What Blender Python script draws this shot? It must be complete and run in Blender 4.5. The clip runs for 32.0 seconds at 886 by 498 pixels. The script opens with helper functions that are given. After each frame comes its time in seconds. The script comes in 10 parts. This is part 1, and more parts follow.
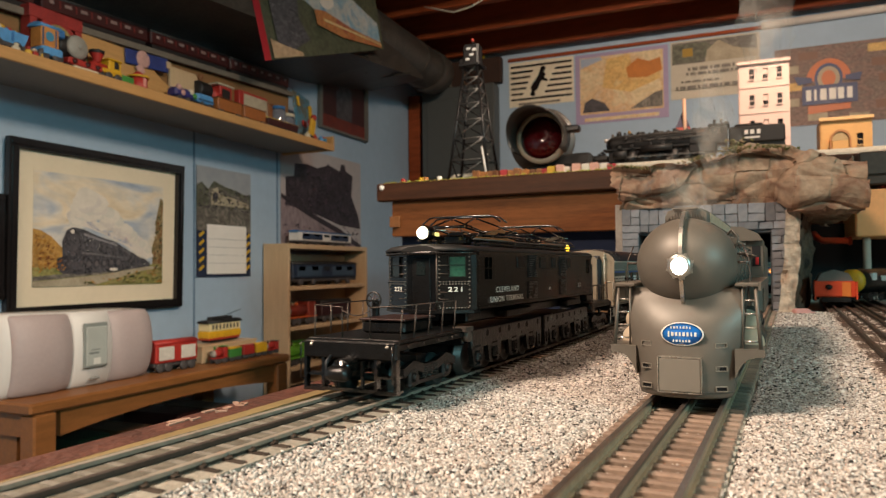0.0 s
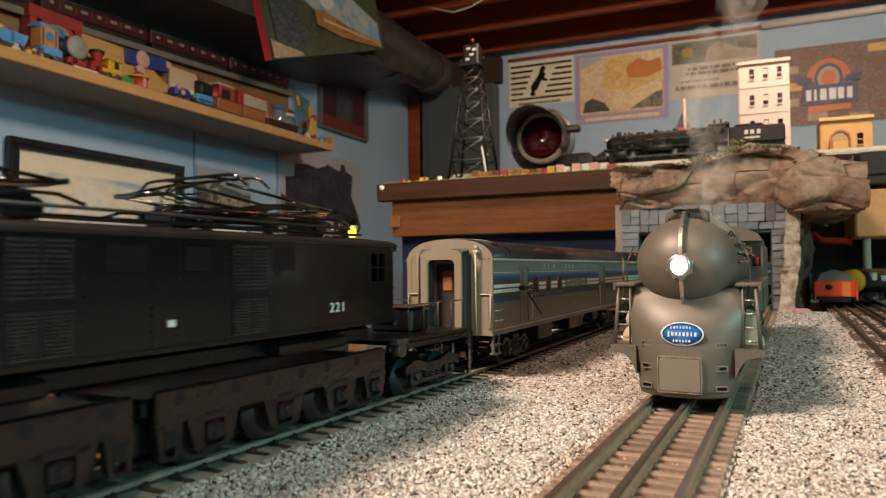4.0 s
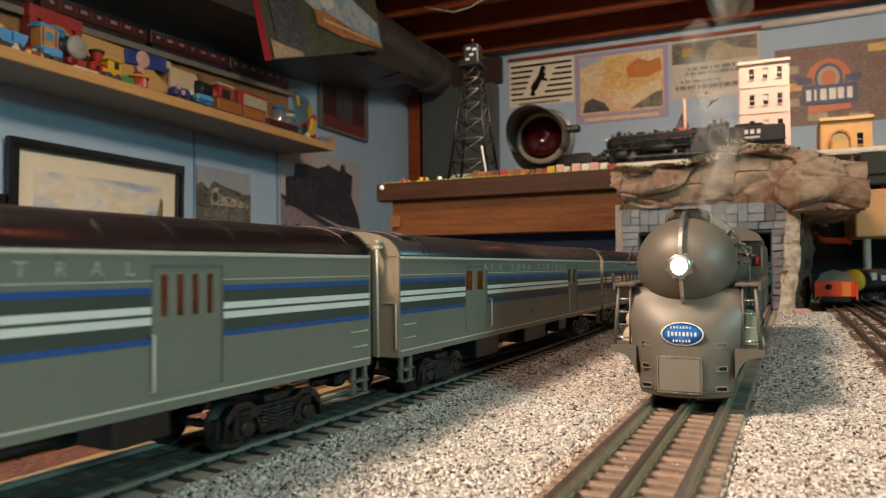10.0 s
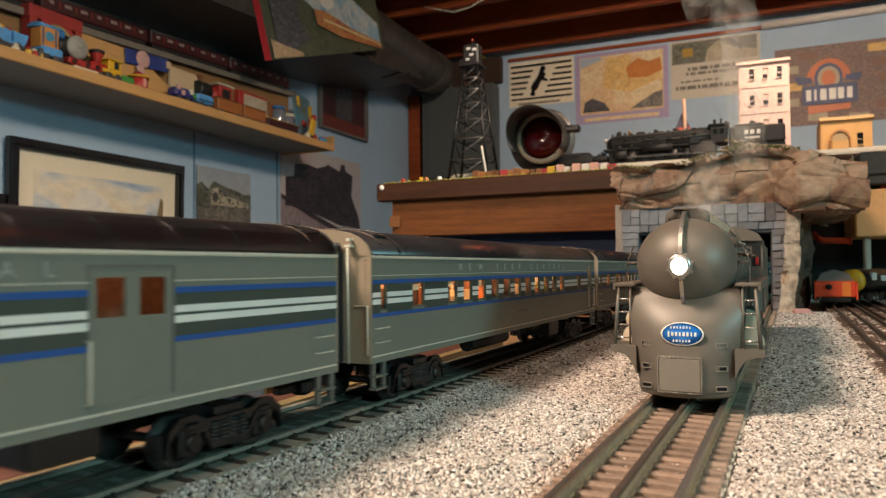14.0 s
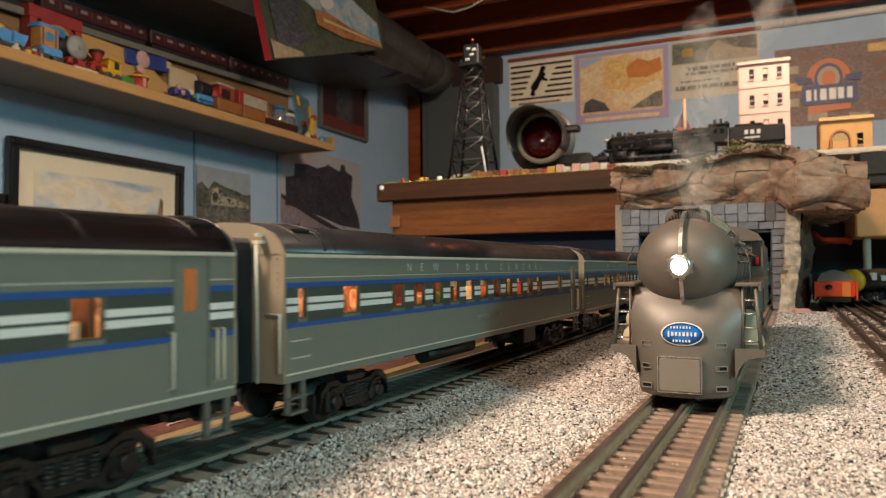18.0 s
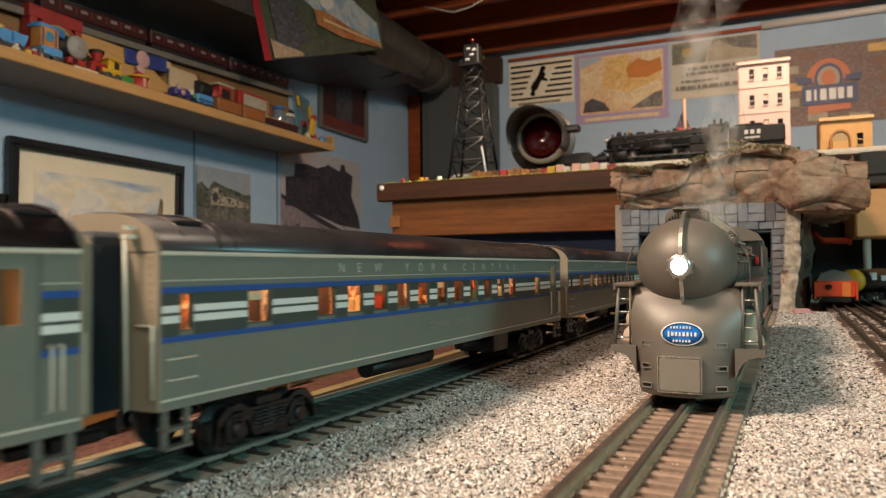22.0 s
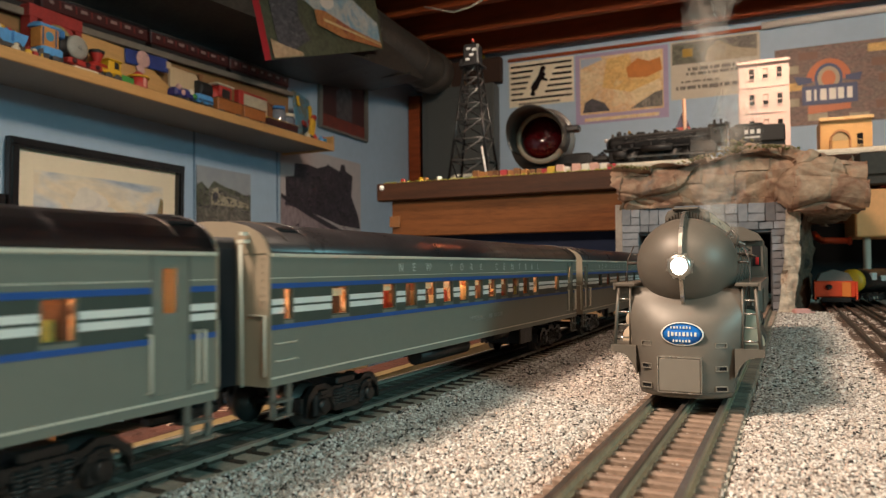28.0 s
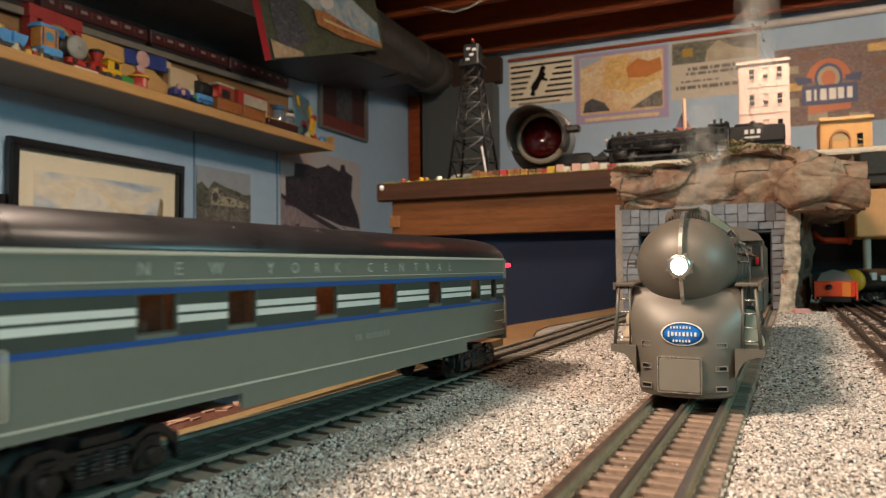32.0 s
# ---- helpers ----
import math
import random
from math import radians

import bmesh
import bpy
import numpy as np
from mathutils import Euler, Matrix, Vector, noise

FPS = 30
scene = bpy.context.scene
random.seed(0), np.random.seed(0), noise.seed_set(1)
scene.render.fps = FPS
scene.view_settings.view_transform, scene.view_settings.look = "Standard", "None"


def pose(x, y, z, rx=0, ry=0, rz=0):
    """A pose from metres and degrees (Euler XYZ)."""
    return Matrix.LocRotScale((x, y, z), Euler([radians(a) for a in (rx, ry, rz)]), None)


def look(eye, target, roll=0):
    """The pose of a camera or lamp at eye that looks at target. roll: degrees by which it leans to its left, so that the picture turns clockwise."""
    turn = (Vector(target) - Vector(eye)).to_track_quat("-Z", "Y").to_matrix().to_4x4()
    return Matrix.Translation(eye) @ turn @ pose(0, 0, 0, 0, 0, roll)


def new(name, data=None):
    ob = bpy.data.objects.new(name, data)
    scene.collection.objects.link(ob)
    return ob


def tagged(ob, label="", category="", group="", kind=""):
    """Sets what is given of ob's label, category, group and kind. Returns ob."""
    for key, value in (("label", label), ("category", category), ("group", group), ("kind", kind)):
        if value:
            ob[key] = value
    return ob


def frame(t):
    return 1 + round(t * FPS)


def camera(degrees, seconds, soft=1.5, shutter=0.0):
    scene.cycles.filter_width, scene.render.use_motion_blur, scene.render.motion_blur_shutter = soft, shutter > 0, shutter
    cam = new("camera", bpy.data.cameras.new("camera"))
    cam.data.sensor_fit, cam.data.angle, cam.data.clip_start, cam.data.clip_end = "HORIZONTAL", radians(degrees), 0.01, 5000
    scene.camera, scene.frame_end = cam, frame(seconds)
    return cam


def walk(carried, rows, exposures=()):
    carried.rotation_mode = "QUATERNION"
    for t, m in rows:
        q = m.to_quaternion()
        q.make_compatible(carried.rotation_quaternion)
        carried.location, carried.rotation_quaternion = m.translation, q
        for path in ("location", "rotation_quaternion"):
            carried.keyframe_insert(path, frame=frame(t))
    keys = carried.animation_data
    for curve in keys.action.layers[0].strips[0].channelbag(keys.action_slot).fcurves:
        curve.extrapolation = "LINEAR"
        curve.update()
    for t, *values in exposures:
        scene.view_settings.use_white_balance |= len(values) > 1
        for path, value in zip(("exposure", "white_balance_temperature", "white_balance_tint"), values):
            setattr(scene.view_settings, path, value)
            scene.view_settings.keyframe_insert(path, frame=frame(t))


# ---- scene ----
cam = camera(65.38, 32.0, soft=1.1, shutter=0.5)
YAW, PITCH, ROLL = radians(23.13), radians(1.61), -0.55
EYE = Vector((0.0, 0.0, 0.0624))
AIM = EYE + Vector((-math.sin(YAW) * math.cos(PITCH), math.cos(YAW) * math.cos(PITCH), math.sin(PITCH)))
cam.data.dof.use_dof = True
cam.data.dof.focus_distance, cam.data.dof.aperture_fstop = 0.40, 20.0
walk(cam, [(0.0, look(EYE, AIM, ROLL)), (32.0, look(EYE, AIM, ROLL))], [(0.0, 0.0), (32.0, 0.0)])

# ---- light ----
world = bpy.data.worlds.new("world")
scene.world = world
world.use_nodes = True
world.node_tree.nodes["Background"].inputs[0].default_value = (0.30, 0.36, 0.45, 1)
world.node_tree.nodes["Background"].inputs[1].default_value = 0.003


def area_lamp(name, place, aim, power, sx, sy, colour):
    d = bpy.data.lights.new(name, "AREA")
    d.shape, d.size, d.size_y, d.energy, d.color = "RECTANGLE", sx, sy, power, colour
    ob = new(name, d)
    ob.matrix_world = look(Vector(place), Vector(aim))
    return ob


# warm ceiling bulbs and the daylight of a basement window
area_lamp("lamp_key", (-0.86, -0.62, 1.40), (-0.66, -0.3, 0.0), 45, 0.42, 0.42, (1.0, 0.77, 0.60)).data.spread = radians(140)
area_lamp("lamp_back", (0.45, 1.34, 1.42), (0.05, 4.2, 0.8), 41, 0.25, 0.25, (1.0, 0.71, 0.51)).data.spread = radians(122)
area_lamp("lamp_near", (0.35, -0.7, 1.38), (0.3, -0.5, 0.0), 9, 0.2, 0.2, (1.0, 0.80, 0.62))
area_lamp("lamp_aisle", (0.6, 1.0, 1.40), (-2.1, 1.9, -0.20), 6.8, 0.25, 0.25, (1.0, 0.79, 0.61)).data.spread = radians(62)
area_lamp("lamp_window", (2.96, -1.3, 1.20), (0.0, 0.35, 0.05), 50, 0.8, 0.40, (0.40, 0.90, 0.95))

# ---- helpers ----
def srgb(h):
    v = [int(h[i:i + 2], 16) / 255 for i in (0, 2, 4)]
    return tuple(c / 12.92 if c <= 0.04045 else ((c + 0.055) / 1.055) ** 2.4 for c in v)


def material(name, base, rough=0.6, metal=0.0, var=0.18, scale=30.0, bump=0.0, bscale=120.0, second=None, emit=None, power=0.0, coat=0.0, rand=0.0, stretch=None):
    """Base colour with noise at two scales, roughness wear and a fine relief."""
    m = bpy.data.materials.new(name)
    m.use_nodes = True
    nt = m.node_tree
    b = nt.nodes["Principled BSDF"]
    b.inputs["Metallic"].default_value = metal
    b.inputs["Coat Weight"].default_value = coat
    tc = nt.nodes.new("ShaderNodeTexCoord")
    vec = tc.outputs["Object"]
    if stretch:
        mp = nt.nodes.new("ShaderNodeMapping")
        mp.inputs["Scale"].default_value = stretch
        nt.links.new(vec, mp.inputs["Vector"])
        vec = mp.outputs["Vector"]
    n1 = nt.nodes.new("ShaderNodeTexNoise")
    n1.inputs["Scale"].default_value, n1.inputs["Detail"].default_value = scale, 6
    n2 = nt.nodes.new("ShaderNodeTexNoise")
    n2.inputs["Scale"].default_value, n2.inputs["Detail"].default_value = scale * 7.3, 4
    for n in (n1, n2):
        nt.links.new(vec, n.inputs["Vector"])
    add = nt.nodes.new("ShaderNodeMath")
    add.operation = "MULTIPLY_ADD"
    add.inputs[1].default_value = 0.45
    nt.links.new(n2.outputs["Fac"], add.inputs[0])
    sc = nt.nodes.new("ShaderNodeMath")
    sc.operation = "MULTIPLY"
    sc.inputs[1].default_value = 0.55
    nt.links.new(n1.outputs["Fac"], sc.inputs[0])
    nt.links.new(sc.outputs[0], add.inputs[2])
    ramp = nt.nodes.new("ShaderNodeValToRGB")
    ramp.color_ramp.elements[0].position, ramp.color_ramp.elements[1].position = 0.3, 0.7
    lo = second if second else tuple(c * (1 - var) for c in base)
    hi = base if second else tuple(min(1, c * (1 + var)) for c in base)
    ramp.color_ramp.elements[0].color, ramp.color_ramp.elements[1].color = (*lo, 1), (*hi, 1)
    nt.links.new(add.outputs[0], ramp.inputs[0])
    out = ramp.outputs[0]
    if rand:
        oi = nt.nodes.new("ShaderNodeObjectInfo")
        hsv = nt.nodes.new("ShaderNodeHueSaturation")
        mr = nt.nodes.new("ShaderNodeMapRange")
        mr.inputs[3].default_value, mr.inputs[4].default_value = 1 - rand, 1 + rand
        nt.links.new(oi.outputs["Random"], mr.inputs[0])
        nt.links.new(mr.outputs[0], hsv.inputs["Value"])
        nt.links.new(out, hsv.inputs["Color"])
        out = hsv.outputs[0]
    nt.links.new(out, b.inputs["Base Color"])
    rr = nt.nodes.new("ShaderNodeMapRange")
    rr.inputs[3].default_value, rr.inputs[4].default_value = max(0.02, rough - 0.1), min(1, rough + 0.1)
    nt.links.new(n1.outputs["Fac"], rr.inputs[0])
    nt.links.new(rr.outputs[0], b.inputs["Roughness"])
    if bump:
        n3 = nt.nodes.new("ShaderNodeTexNoise")
        n3.inputs["Scale"].default_value, n3.inputs["Detail"].default_value = bscale, 5
        nt.links.new(vec, n3.inputs["Vector"])
        bp = nt.nodes.new("ShaderNodeBump")
        bp.inputs["Strength"].default_value, bp.inputs["Distance"].default_value = min(1, bump), 0.002
        nt.links.new(n3.outputs["Fac"], bp.inputs["Height"])
        nt.links.new(bp.outputs[0], b.inputs["Normal"])
    if emit:
        b.inputs["Emission Color"].default_value = (*emit, 1)
        b.inputs["Emission Strength"].default_value = power
    return m


class Shape:
    """A mesh under construction out of boxes, tubes and loops."""

    def __init__(self):
        self.v, self.f, self.smooth = [], [], set()

    def add(self, verts, faces, smooth=False):
        o = len(self.v)
        self.v += [tuple(p) for p in verts]
        for f in faces:
            if smooth:
                self.smooth.add(len(self.f))
            self.f.append(tuple(i + o for i in f))
        return self

    def box(self, c, s, m=None, b=0.0):
        """Centre, full sizes; b chamfers the upright and level edges along y."""
        x, y, z = (a / 2 for a in s)
        if b <= 0:
            p = [(-x, -y, -z), (x, -y, -z), (x, y, -z), (-x, y, -z), (-x, -y, z), (x, -y, z), (x, y, z), (-x, y, z)]
            f = [(3, 2, 1, 0), (4, 5, 6, 7), (0, 1, 5, 4), (1, 2, 6, 5), (2, 3, 7, 6), (3, 0, 4, 7)]
        else:
            b = min(b, x * 0.9, y * 0.9, z * 0.9)
            p, f = [], []
            for zz, xx, yy in ((-z, x - b, y - b), (-z + b, x, y), (z - b, x, y), (z, x - b, y - b)):
                c8 = [(-xx + b, -yy), (xx - b, -yy), (xx, -yy + b), (xx, yy - b), (xx - b, yy), (-xx + b, yy), (-xx, yy - b), (-xx, -yy + b)]
                p += [(u, w, zz) for u, w in c8]
            f.append(tuple(range(7, -1, -1)))
            for r in range(3):
                for i in range(8):
                    j = (i + 1) % 8
                    f.append((r * 8 + i, r * 8 + j, r * 8 + 8 + j, r * 8 + 8 + i))
            f.append(tuple(range(24, 32)))
        m = m or Matrix()
        return self.add([m @ Vector((c[0] + q[0], c[1] + q[1], c[2] + q[2])) for q in p], f)

    def tube(self, a, b, r, r2=None, n=10, caps=True, smooth=True):
        a, b = Vector(a), Vector(b)
        r2 = r if r2 is None else r2
        d = (b - a).normalized()
        u = d.cross(Vector((0, 0, 1)) if abs(d.z) < 0.9 else Vector((1, 0, 0))).normalized()
        w = d.cross(u)
        ring = [(math.cos(2 * math.pi * i / n), math.sin(2 * math.pi * i / n)) for i in range(n)]
        p = [a + (u * c + w * s) * r for c, s in ring] + [b + (u * c + w * s) * r2 for c, s in ring]
        self.add(p, [(i, (i + 1) % n, n + (i + 1) % n, n + i) for i in range(n)], smooth)
        if caps:
            o = len(self.v) - 2 * n
            self.f.append(tuple(o + i for i in range(n - 1, -1, -1)))
            self.f.append(tuple(o + n + i for i in range(n)))
        return self

    def wire(self, pts, r, n=6):
        """One connected round rod through the points."""
        p = [Vector(q) for q in pts]
        rings = []
        u = None
        for i, q in enumerate(p):
            d = (p[min(i + 1, len(p) - 1)] - p[max(i - 1, 0)]).normalized()
            if u is None:
                u = d.cross(Vector((0, 0, 1)) if abs(d.z) < 0.9 else Vector((1, 0, 0))).normalized()
            u = (u - d * u.dot(d)).normalized()
            w = d.cross(u)
            rings.append([q + (u * math.cos(2 * math.pi * k / n) + w * math.sin(2 * math.pi * k / n)) * r for k in range(n)])
        return self.loft(rings)

    def loft(self, rings, closed=True, caps=True, smooth=True):
        k = len(rings[0])
        p = [q for r in rings for q in r]
        f = []
        for i in range(len(rings) - 1):
            for j in range(k if closed else k - 1):
                j2 = (j + 1) % k
                f.append((i * k + j, i * k + j2, (i + 1) * k + j2, (i + 1) * k + j))
        self.add(p, f, smooth)
        if caps:
            o = len(self.v) - len(p)
            self.f.append(tuple(o + j for j in range(k - 1, -1, -1)))
            self.f.append(tuple(o + (len(rings) - 1) * k + j for j in range(k)))
        return self

    def lathe(self, prof, c=(0, 0, 0), axis="z", n=24, smooth=True, caps=True):
        rings = []
        for r, h in prof:
            ring = []
            for i in range(n):
                a = 2 * math.pi * i / n
                x, y = r * math.cos(a), r * math.sin(a)
                q = {"z": (x, y, h), "y": (x, h, y), "x": (h, x, y)}[axis]
                ring.append((c[0] + q[0], c[1] + q[1], c[2] + q[2]))
            rings.append(ring)
        return self.loft(rings, True, caps, smooth)

    def mesh(self, name, mat=None):
        me = bpy.data.meshes.new(name)
        me.from_pydata(self.v, [], self.f)
        me.update()
        bm = bmesh.new()
        bm.from_mesh(me)
        bmesh.ops.recalc_face_normals(bm, faces=bm.faces)
        for i, fc in enumerate(bm.faces):
            fc.smooth = i in self.smooth
        bm.to_mesh(me)
        bm.free()
        if mat:
            me.materials.append(mat)
        return me


def part(name, shape, mat, parent, label="", m=None):
    ob = new(name, shape.mesh(name, mat) if isinstance(shape, Shape) else shape)
    ob.parent = parent
    if m is not None:
        ob.matrix_basis = m
    if label:
        ob["label"] = label
    return ob


def thing(name, label, category, m=None, shape=None, mat=None, group="", kind=""):
    ob = new(name, shape.mesh(name, mat) if shape else None)
    if m is not None:
        ob.matrix_basis = m
    return tagged(ob, label, category, group, kind)


def lettering(name, text, size, mat, parent, m, spacing=1.0, label="", weight=0.0):
    cu = bpy.data.curves.new(name, "FONT")
    cu.body, cu.size, cu.extrude, cu.align_x, cu.align_y = text, size, 0.00008, "CENTER", "CENTER"
    cu.space_character, cu.resolution_u, cu.offset = spacing, 3, weight
    cu.materials.append(mat)
    tmp = bpy.data.objects.new("tmp", cu)
    scene.collection.objects.link(tmp)
    bpy.context.view_layer.update()
    me = bpy.data.meshes.new_from_object(tmp.evaluated_get(bpy.context.evaluated_depsgraph_get()))
    bpy.data.objects.remove(tmp)
    me.name = name
    return part(name, me, None, parent, label, m)
# ---- materials ----
M = {}
M["wall"] = material("wall_paint", srgb("9DB2C6"), 0.75, var=0.06, scale=3, bump=0.25, bscale=260)
M["floor"] = material("concrete", (0.22, 0.20, 0.18), 0.8, var=0.2, scale=4, bump=0.3)
M["joist"] = material("joist_wood", (0.24, 0.050, 0.014), 0.6, var=0.45, scale=6, bump=0.3, bscale=60, stretch=(0.3, 4, 4))
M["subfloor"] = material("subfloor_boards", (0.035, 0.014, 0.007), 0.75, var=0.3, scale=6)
M["deckwood"] = material("stained_board", (0.17, 0.058, 0.017), 0.55, var=0.5, scale=9, bump=0.2, bscale=90, stretch=(0.5, 6, 9))
M["deckbeam"] = material("dark_stained_beam", (0.055, 0.019, 0.007), 0.5, var=0.55, scale=9, bump=0.2, bscale=90, stretch=(0.5, 6, 9))
M["pine"] = material("pine_shelf", (0.46, 0.25, 0.09), 0.5, var=0.18, scale=12, bump=0.1, stretch=(8, 0.7, 8))
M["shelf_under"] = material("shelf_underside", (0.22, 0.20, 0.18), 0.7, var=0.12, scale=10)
M["birch"] = material("birch_veneer", (0.52, 0.37, 0.22), 0.45, var=0.12, scale=12, stretch=(6, 6, 0.8))
M["bench"] = material("oak_bench", (0.225, 0.088, 0.025), 0.45, var=0.25, scale=14, bump=0.15, stretch=(7, 0.8, 7))
M["redtrim"] = material("red_brown_paint", (0.090, 0.031, 0.019), 0.7, var=0.55, scale=60, bump=0.9, bscale=260)
M["tan"] = material("raw_tan_edge", (0.30, 0.17, 0.075), 0.7, var=0.2, scale=30, bump=0.3)
M["table"] = material("table_surface", (0.42, 0.385, 0.34), 0.9, var=0.2, scale=40)
M["ballast_under"] = material("ballast_bed", (0.42, 0.40, 0.335), 0.85, var=0.28, scale=90, bump=0.5, bscale=420)
M["rail"] = material("rail_steel", (0.34, 0.30, 0.26), 0.38, metal=0.9, var=0.25, scale=40)
M["rail_dark"] = material("blackened_rail", (0.12, 0.095, 0.08), 0.45, metal=0.6, var=0.3, scale=40)
M["rail_brown"] = material("brown_rail_side", (0.055, 0.040, 0.028), 0.6, var=0.35, scale=60)
M["sleeper_top"] = material("dusty_sleeper", (0.20, 0.183, 0.15), 0.9, var=0.4, scale=70, bump=0.4, bscale=500)
# tan and pale because the wall's warm reflection is put into the colour
M["rail_warm_sheen"] = material("warm_reflection_rail", (0.36, 0.31, 0.25), 0.42, metal=0.3, var=0.25, scale=40)
M["tie"] = material("tie_plastic", (0.25, 0.18, 0.135), 0.75, var=0.25, scale=60, bump=0.3, bscale=500, rand=0.3)
M["tie_grey"] = material("grey_tie_plastic", (0.048, 0.037, 0.029), 0.75, var=0.25, scale=60, bump=0.3, bscale=500, rand=0.25)
M["roadbed"] = material("grey_roadbed", (0.30, 0.28, 0.23), 0.9, var=0.35, scale=60, bump=0.5, bscale=500)
M["tie_rust"] = material("rusty_tie", (0.09, 0.065, 0.05), 0.75, var=0.3, scale=60, rand=0.3)
M["roadbed_black"] = material("dark_grey_roadbed", (0.15, 0.137, 0.11), 0.95, var=0.45, scale=45, bump=0.4, bscale=500)
M["navy"] = material("navy_cloth", (0.012, 0.02, 0.05), 0.9, var=0.15, scale=10)
# one black for the coal and for painted shade in holes, slots and tunnels
M["black"] = material("coal_and_shade_black", (0.008, 0.008, 0.009), 0.9, var=0.2, scale=10)
M["web"] = material("rusty_rail_web", (0.46, 0.35, 0.23), 0.5, metal=0.1, var=0.3, scale=60)
M["loco_black"] = material("black_enamel", (0.0050, 0.0046, 0.0043), 0.24, var=0.2, scale=50)
M["loco_soft"] = material("weathered_black", (0.0055, 0.0050, 0.0047), 0.36, var=0.3, scale=60, bump=0.2, bscale=400)
M["grey_green"] = material("two_tone_grey_light", (0.165, 0.18, 0.15), 0.42, var=0.05, scale=30)
M["dark_band"] = material("two_tone_grey_dark", (0.045, 0.065, 0.055), 0.42, var=0.06, scale=30)
M["roof"] = material("car_roof_black", (0.021, 0.018, 0.019), 0.31, var=0.25, scale=55)
M["end_tan"] = material("car_end_paint", (0.27, 0.215, 0.15), 0.5, var=0.06, scale=40)
M["white_stripe"] = material("white_stripe", (0.72, 0.74, 0.70), 0.5, var=0.04)
M["blue_stripe"] = material("blue_stripe", (0.012, 0.080, 0.30), 0.45, var=0.06)
M["hudson"] = material("hudson_grey", (0.145, 0.126, 0.102), 0.45, metal=0.15, var=0.06, scale=50)
M["hudson_dark"] = material("hudson_dark_grey", (0.085, 0.075, 0.062), 0.42, metal=0.2, var=0.1, scale=50)
M["silver"] = material("silver_trim", (0.62, 0.58, 0.52), 0.28, metal=0.85, var=0.06)
M["rubber"] = material("bellows_rubber", (0.009, 0.011, 0.014), 0.6, var=0.2, scale=90)
M["stone"] = material("cut_stone", (0.27, 0.265, 0.27), 0.8, scale=22, second=(0.155, 0.16, 0.185), bump=0.7, bscale=120, rand=0.32)
M["mortar"] = material("mortar", (0.12, 0.12, 0.125), 0.9, var=0.15, scale=60)
# metal coloured far darker than bare zinc to paint the shade near the ceiling
M["duct"] = material("shade_dimmed_galvanized", (0.066, 0.056, 0.047), 0.5, metal=0.3, var=0.5, scale=9, bump=0.15, bscale=40)
M["panel_grey"] = material("panel_grey_paint", (0.075, 0.08, 0.078), 0.5, var=0.08)
M["glass_red"] = material("red_signal_lens", (0.060, 0.002, 0.004), 0.22, var=0.15, scale=20, coat=0.6)
M["white"] = material("white_paint", (0.78, 0.75, 0.70), 0.55, var=0.04)
M["off_white"] = material("off_white_plastic", (0.62, 0.60, 0.57), 0.45, var=0.03)
M["headlight"] = material("headlight_glow", (1, 1, 1), 0.3, emit=(1.0, 0.95, 0.85), power=9)
M["headlight_warm"] = material("electric_headlight_glow", (1, 0.9, 0.7), 0.3, emit=(1.0, 0.88, 0.60), power=4)


def mottled(name, colours, scale, rough, bump, bscale, dirt=0.55, stretch=(1, 1, 1)):
    """Patches of several colours that run into one another, with fine grain, grime and relief."""
    m = bpy.data.materials.new(name)
    m.use_nodes = True
    nt = m.node_tree
    b = nt.nodes["Principled BSDF"]
    b.inputs["Roughness"].default_value = rough
    tc = nt.nodes.new("ShaderNodeTexCoord")
    mp = nt.nodes.new("ShaderNodeMapping")
    mp.inputs["Scale"].default_value = stretch
    nt.links.new(tc.outputs["Object"], mp.inputs["Vector"])
    big = nt.nodes.new("ShaderNodeTexNoise")
    big.inputs["Scale"].default_value, big.inputs["Detail"].default_value, big.inputs["Distortion"].default_value = scale, 7, 1.2
    nt.links.new(mp.outputs["Vector"], big.inputs["Vector"])
    ramp = nt.nodes.new("ShaderNodeValToRGB")
    n = len(colours)
    while len(ramp.color_ramp.elements) < n:
        ramp.color_ramp.elements.new(0.5)
    for i, c in enumerate(colours):
        ramp.color_ramp.elements[i].position, ramp.color_ramp.elements[i].color = 0.28 + 0.44 * i / (n - 1), (*c, 1)
    nt.links.new(big.outputs["Fac"], ramp.inputs[0])
    fine = nt.nodes.new("ShaderNodeTexNoise")
    fine.inputs["Scale"].default_value, fine.inputs["Detail"].default_value = bscale, 5
    nt.links.new(mp.outputs["Vector"], fine.inputs["Vector"])
    fr = nt.nodes.new("ShaderNodeValToRGB")
    fr.color_ramp.elements[0].position, fr.color_ramp.elements[1].position = 0.32, 0.62
    fr.color_ramp.elements[0].color, fr.color_ramp.elements[1].color = (dirt, dirt, dirt, 1), (1.1, 1.1, 1.1, 1)
    nt.links.new(fine.outputs["Fac"], fr.inputs[0])
    mix = nt.nodes.new("ShaderNodeMix")
    mix.data_type, mix.blend_type = "RGBA", "MULTIPLY"
    mix.inputs["Factor"].default_value = 1.0
    nt.links.new(ramp.outputs[0], mix.inputs[6])
    nt.links.new(fr.outputs[0], mix.inputs[7])
    nt.links.new(mix.outputs[2], b.inputs["Base Color"])
    bp = nt.nodes.new("ShaderNodeBump")
    bp.inputs["Strength"].default_value, bp.inputs["Distance"].default_value = bump, 0.01
    nt.links.new(fine.outputs["Fac"], bp.inputs["Height"])
    nt.links.new(bp.outputs["Normal"], b.inputs["Normal"])
    return m


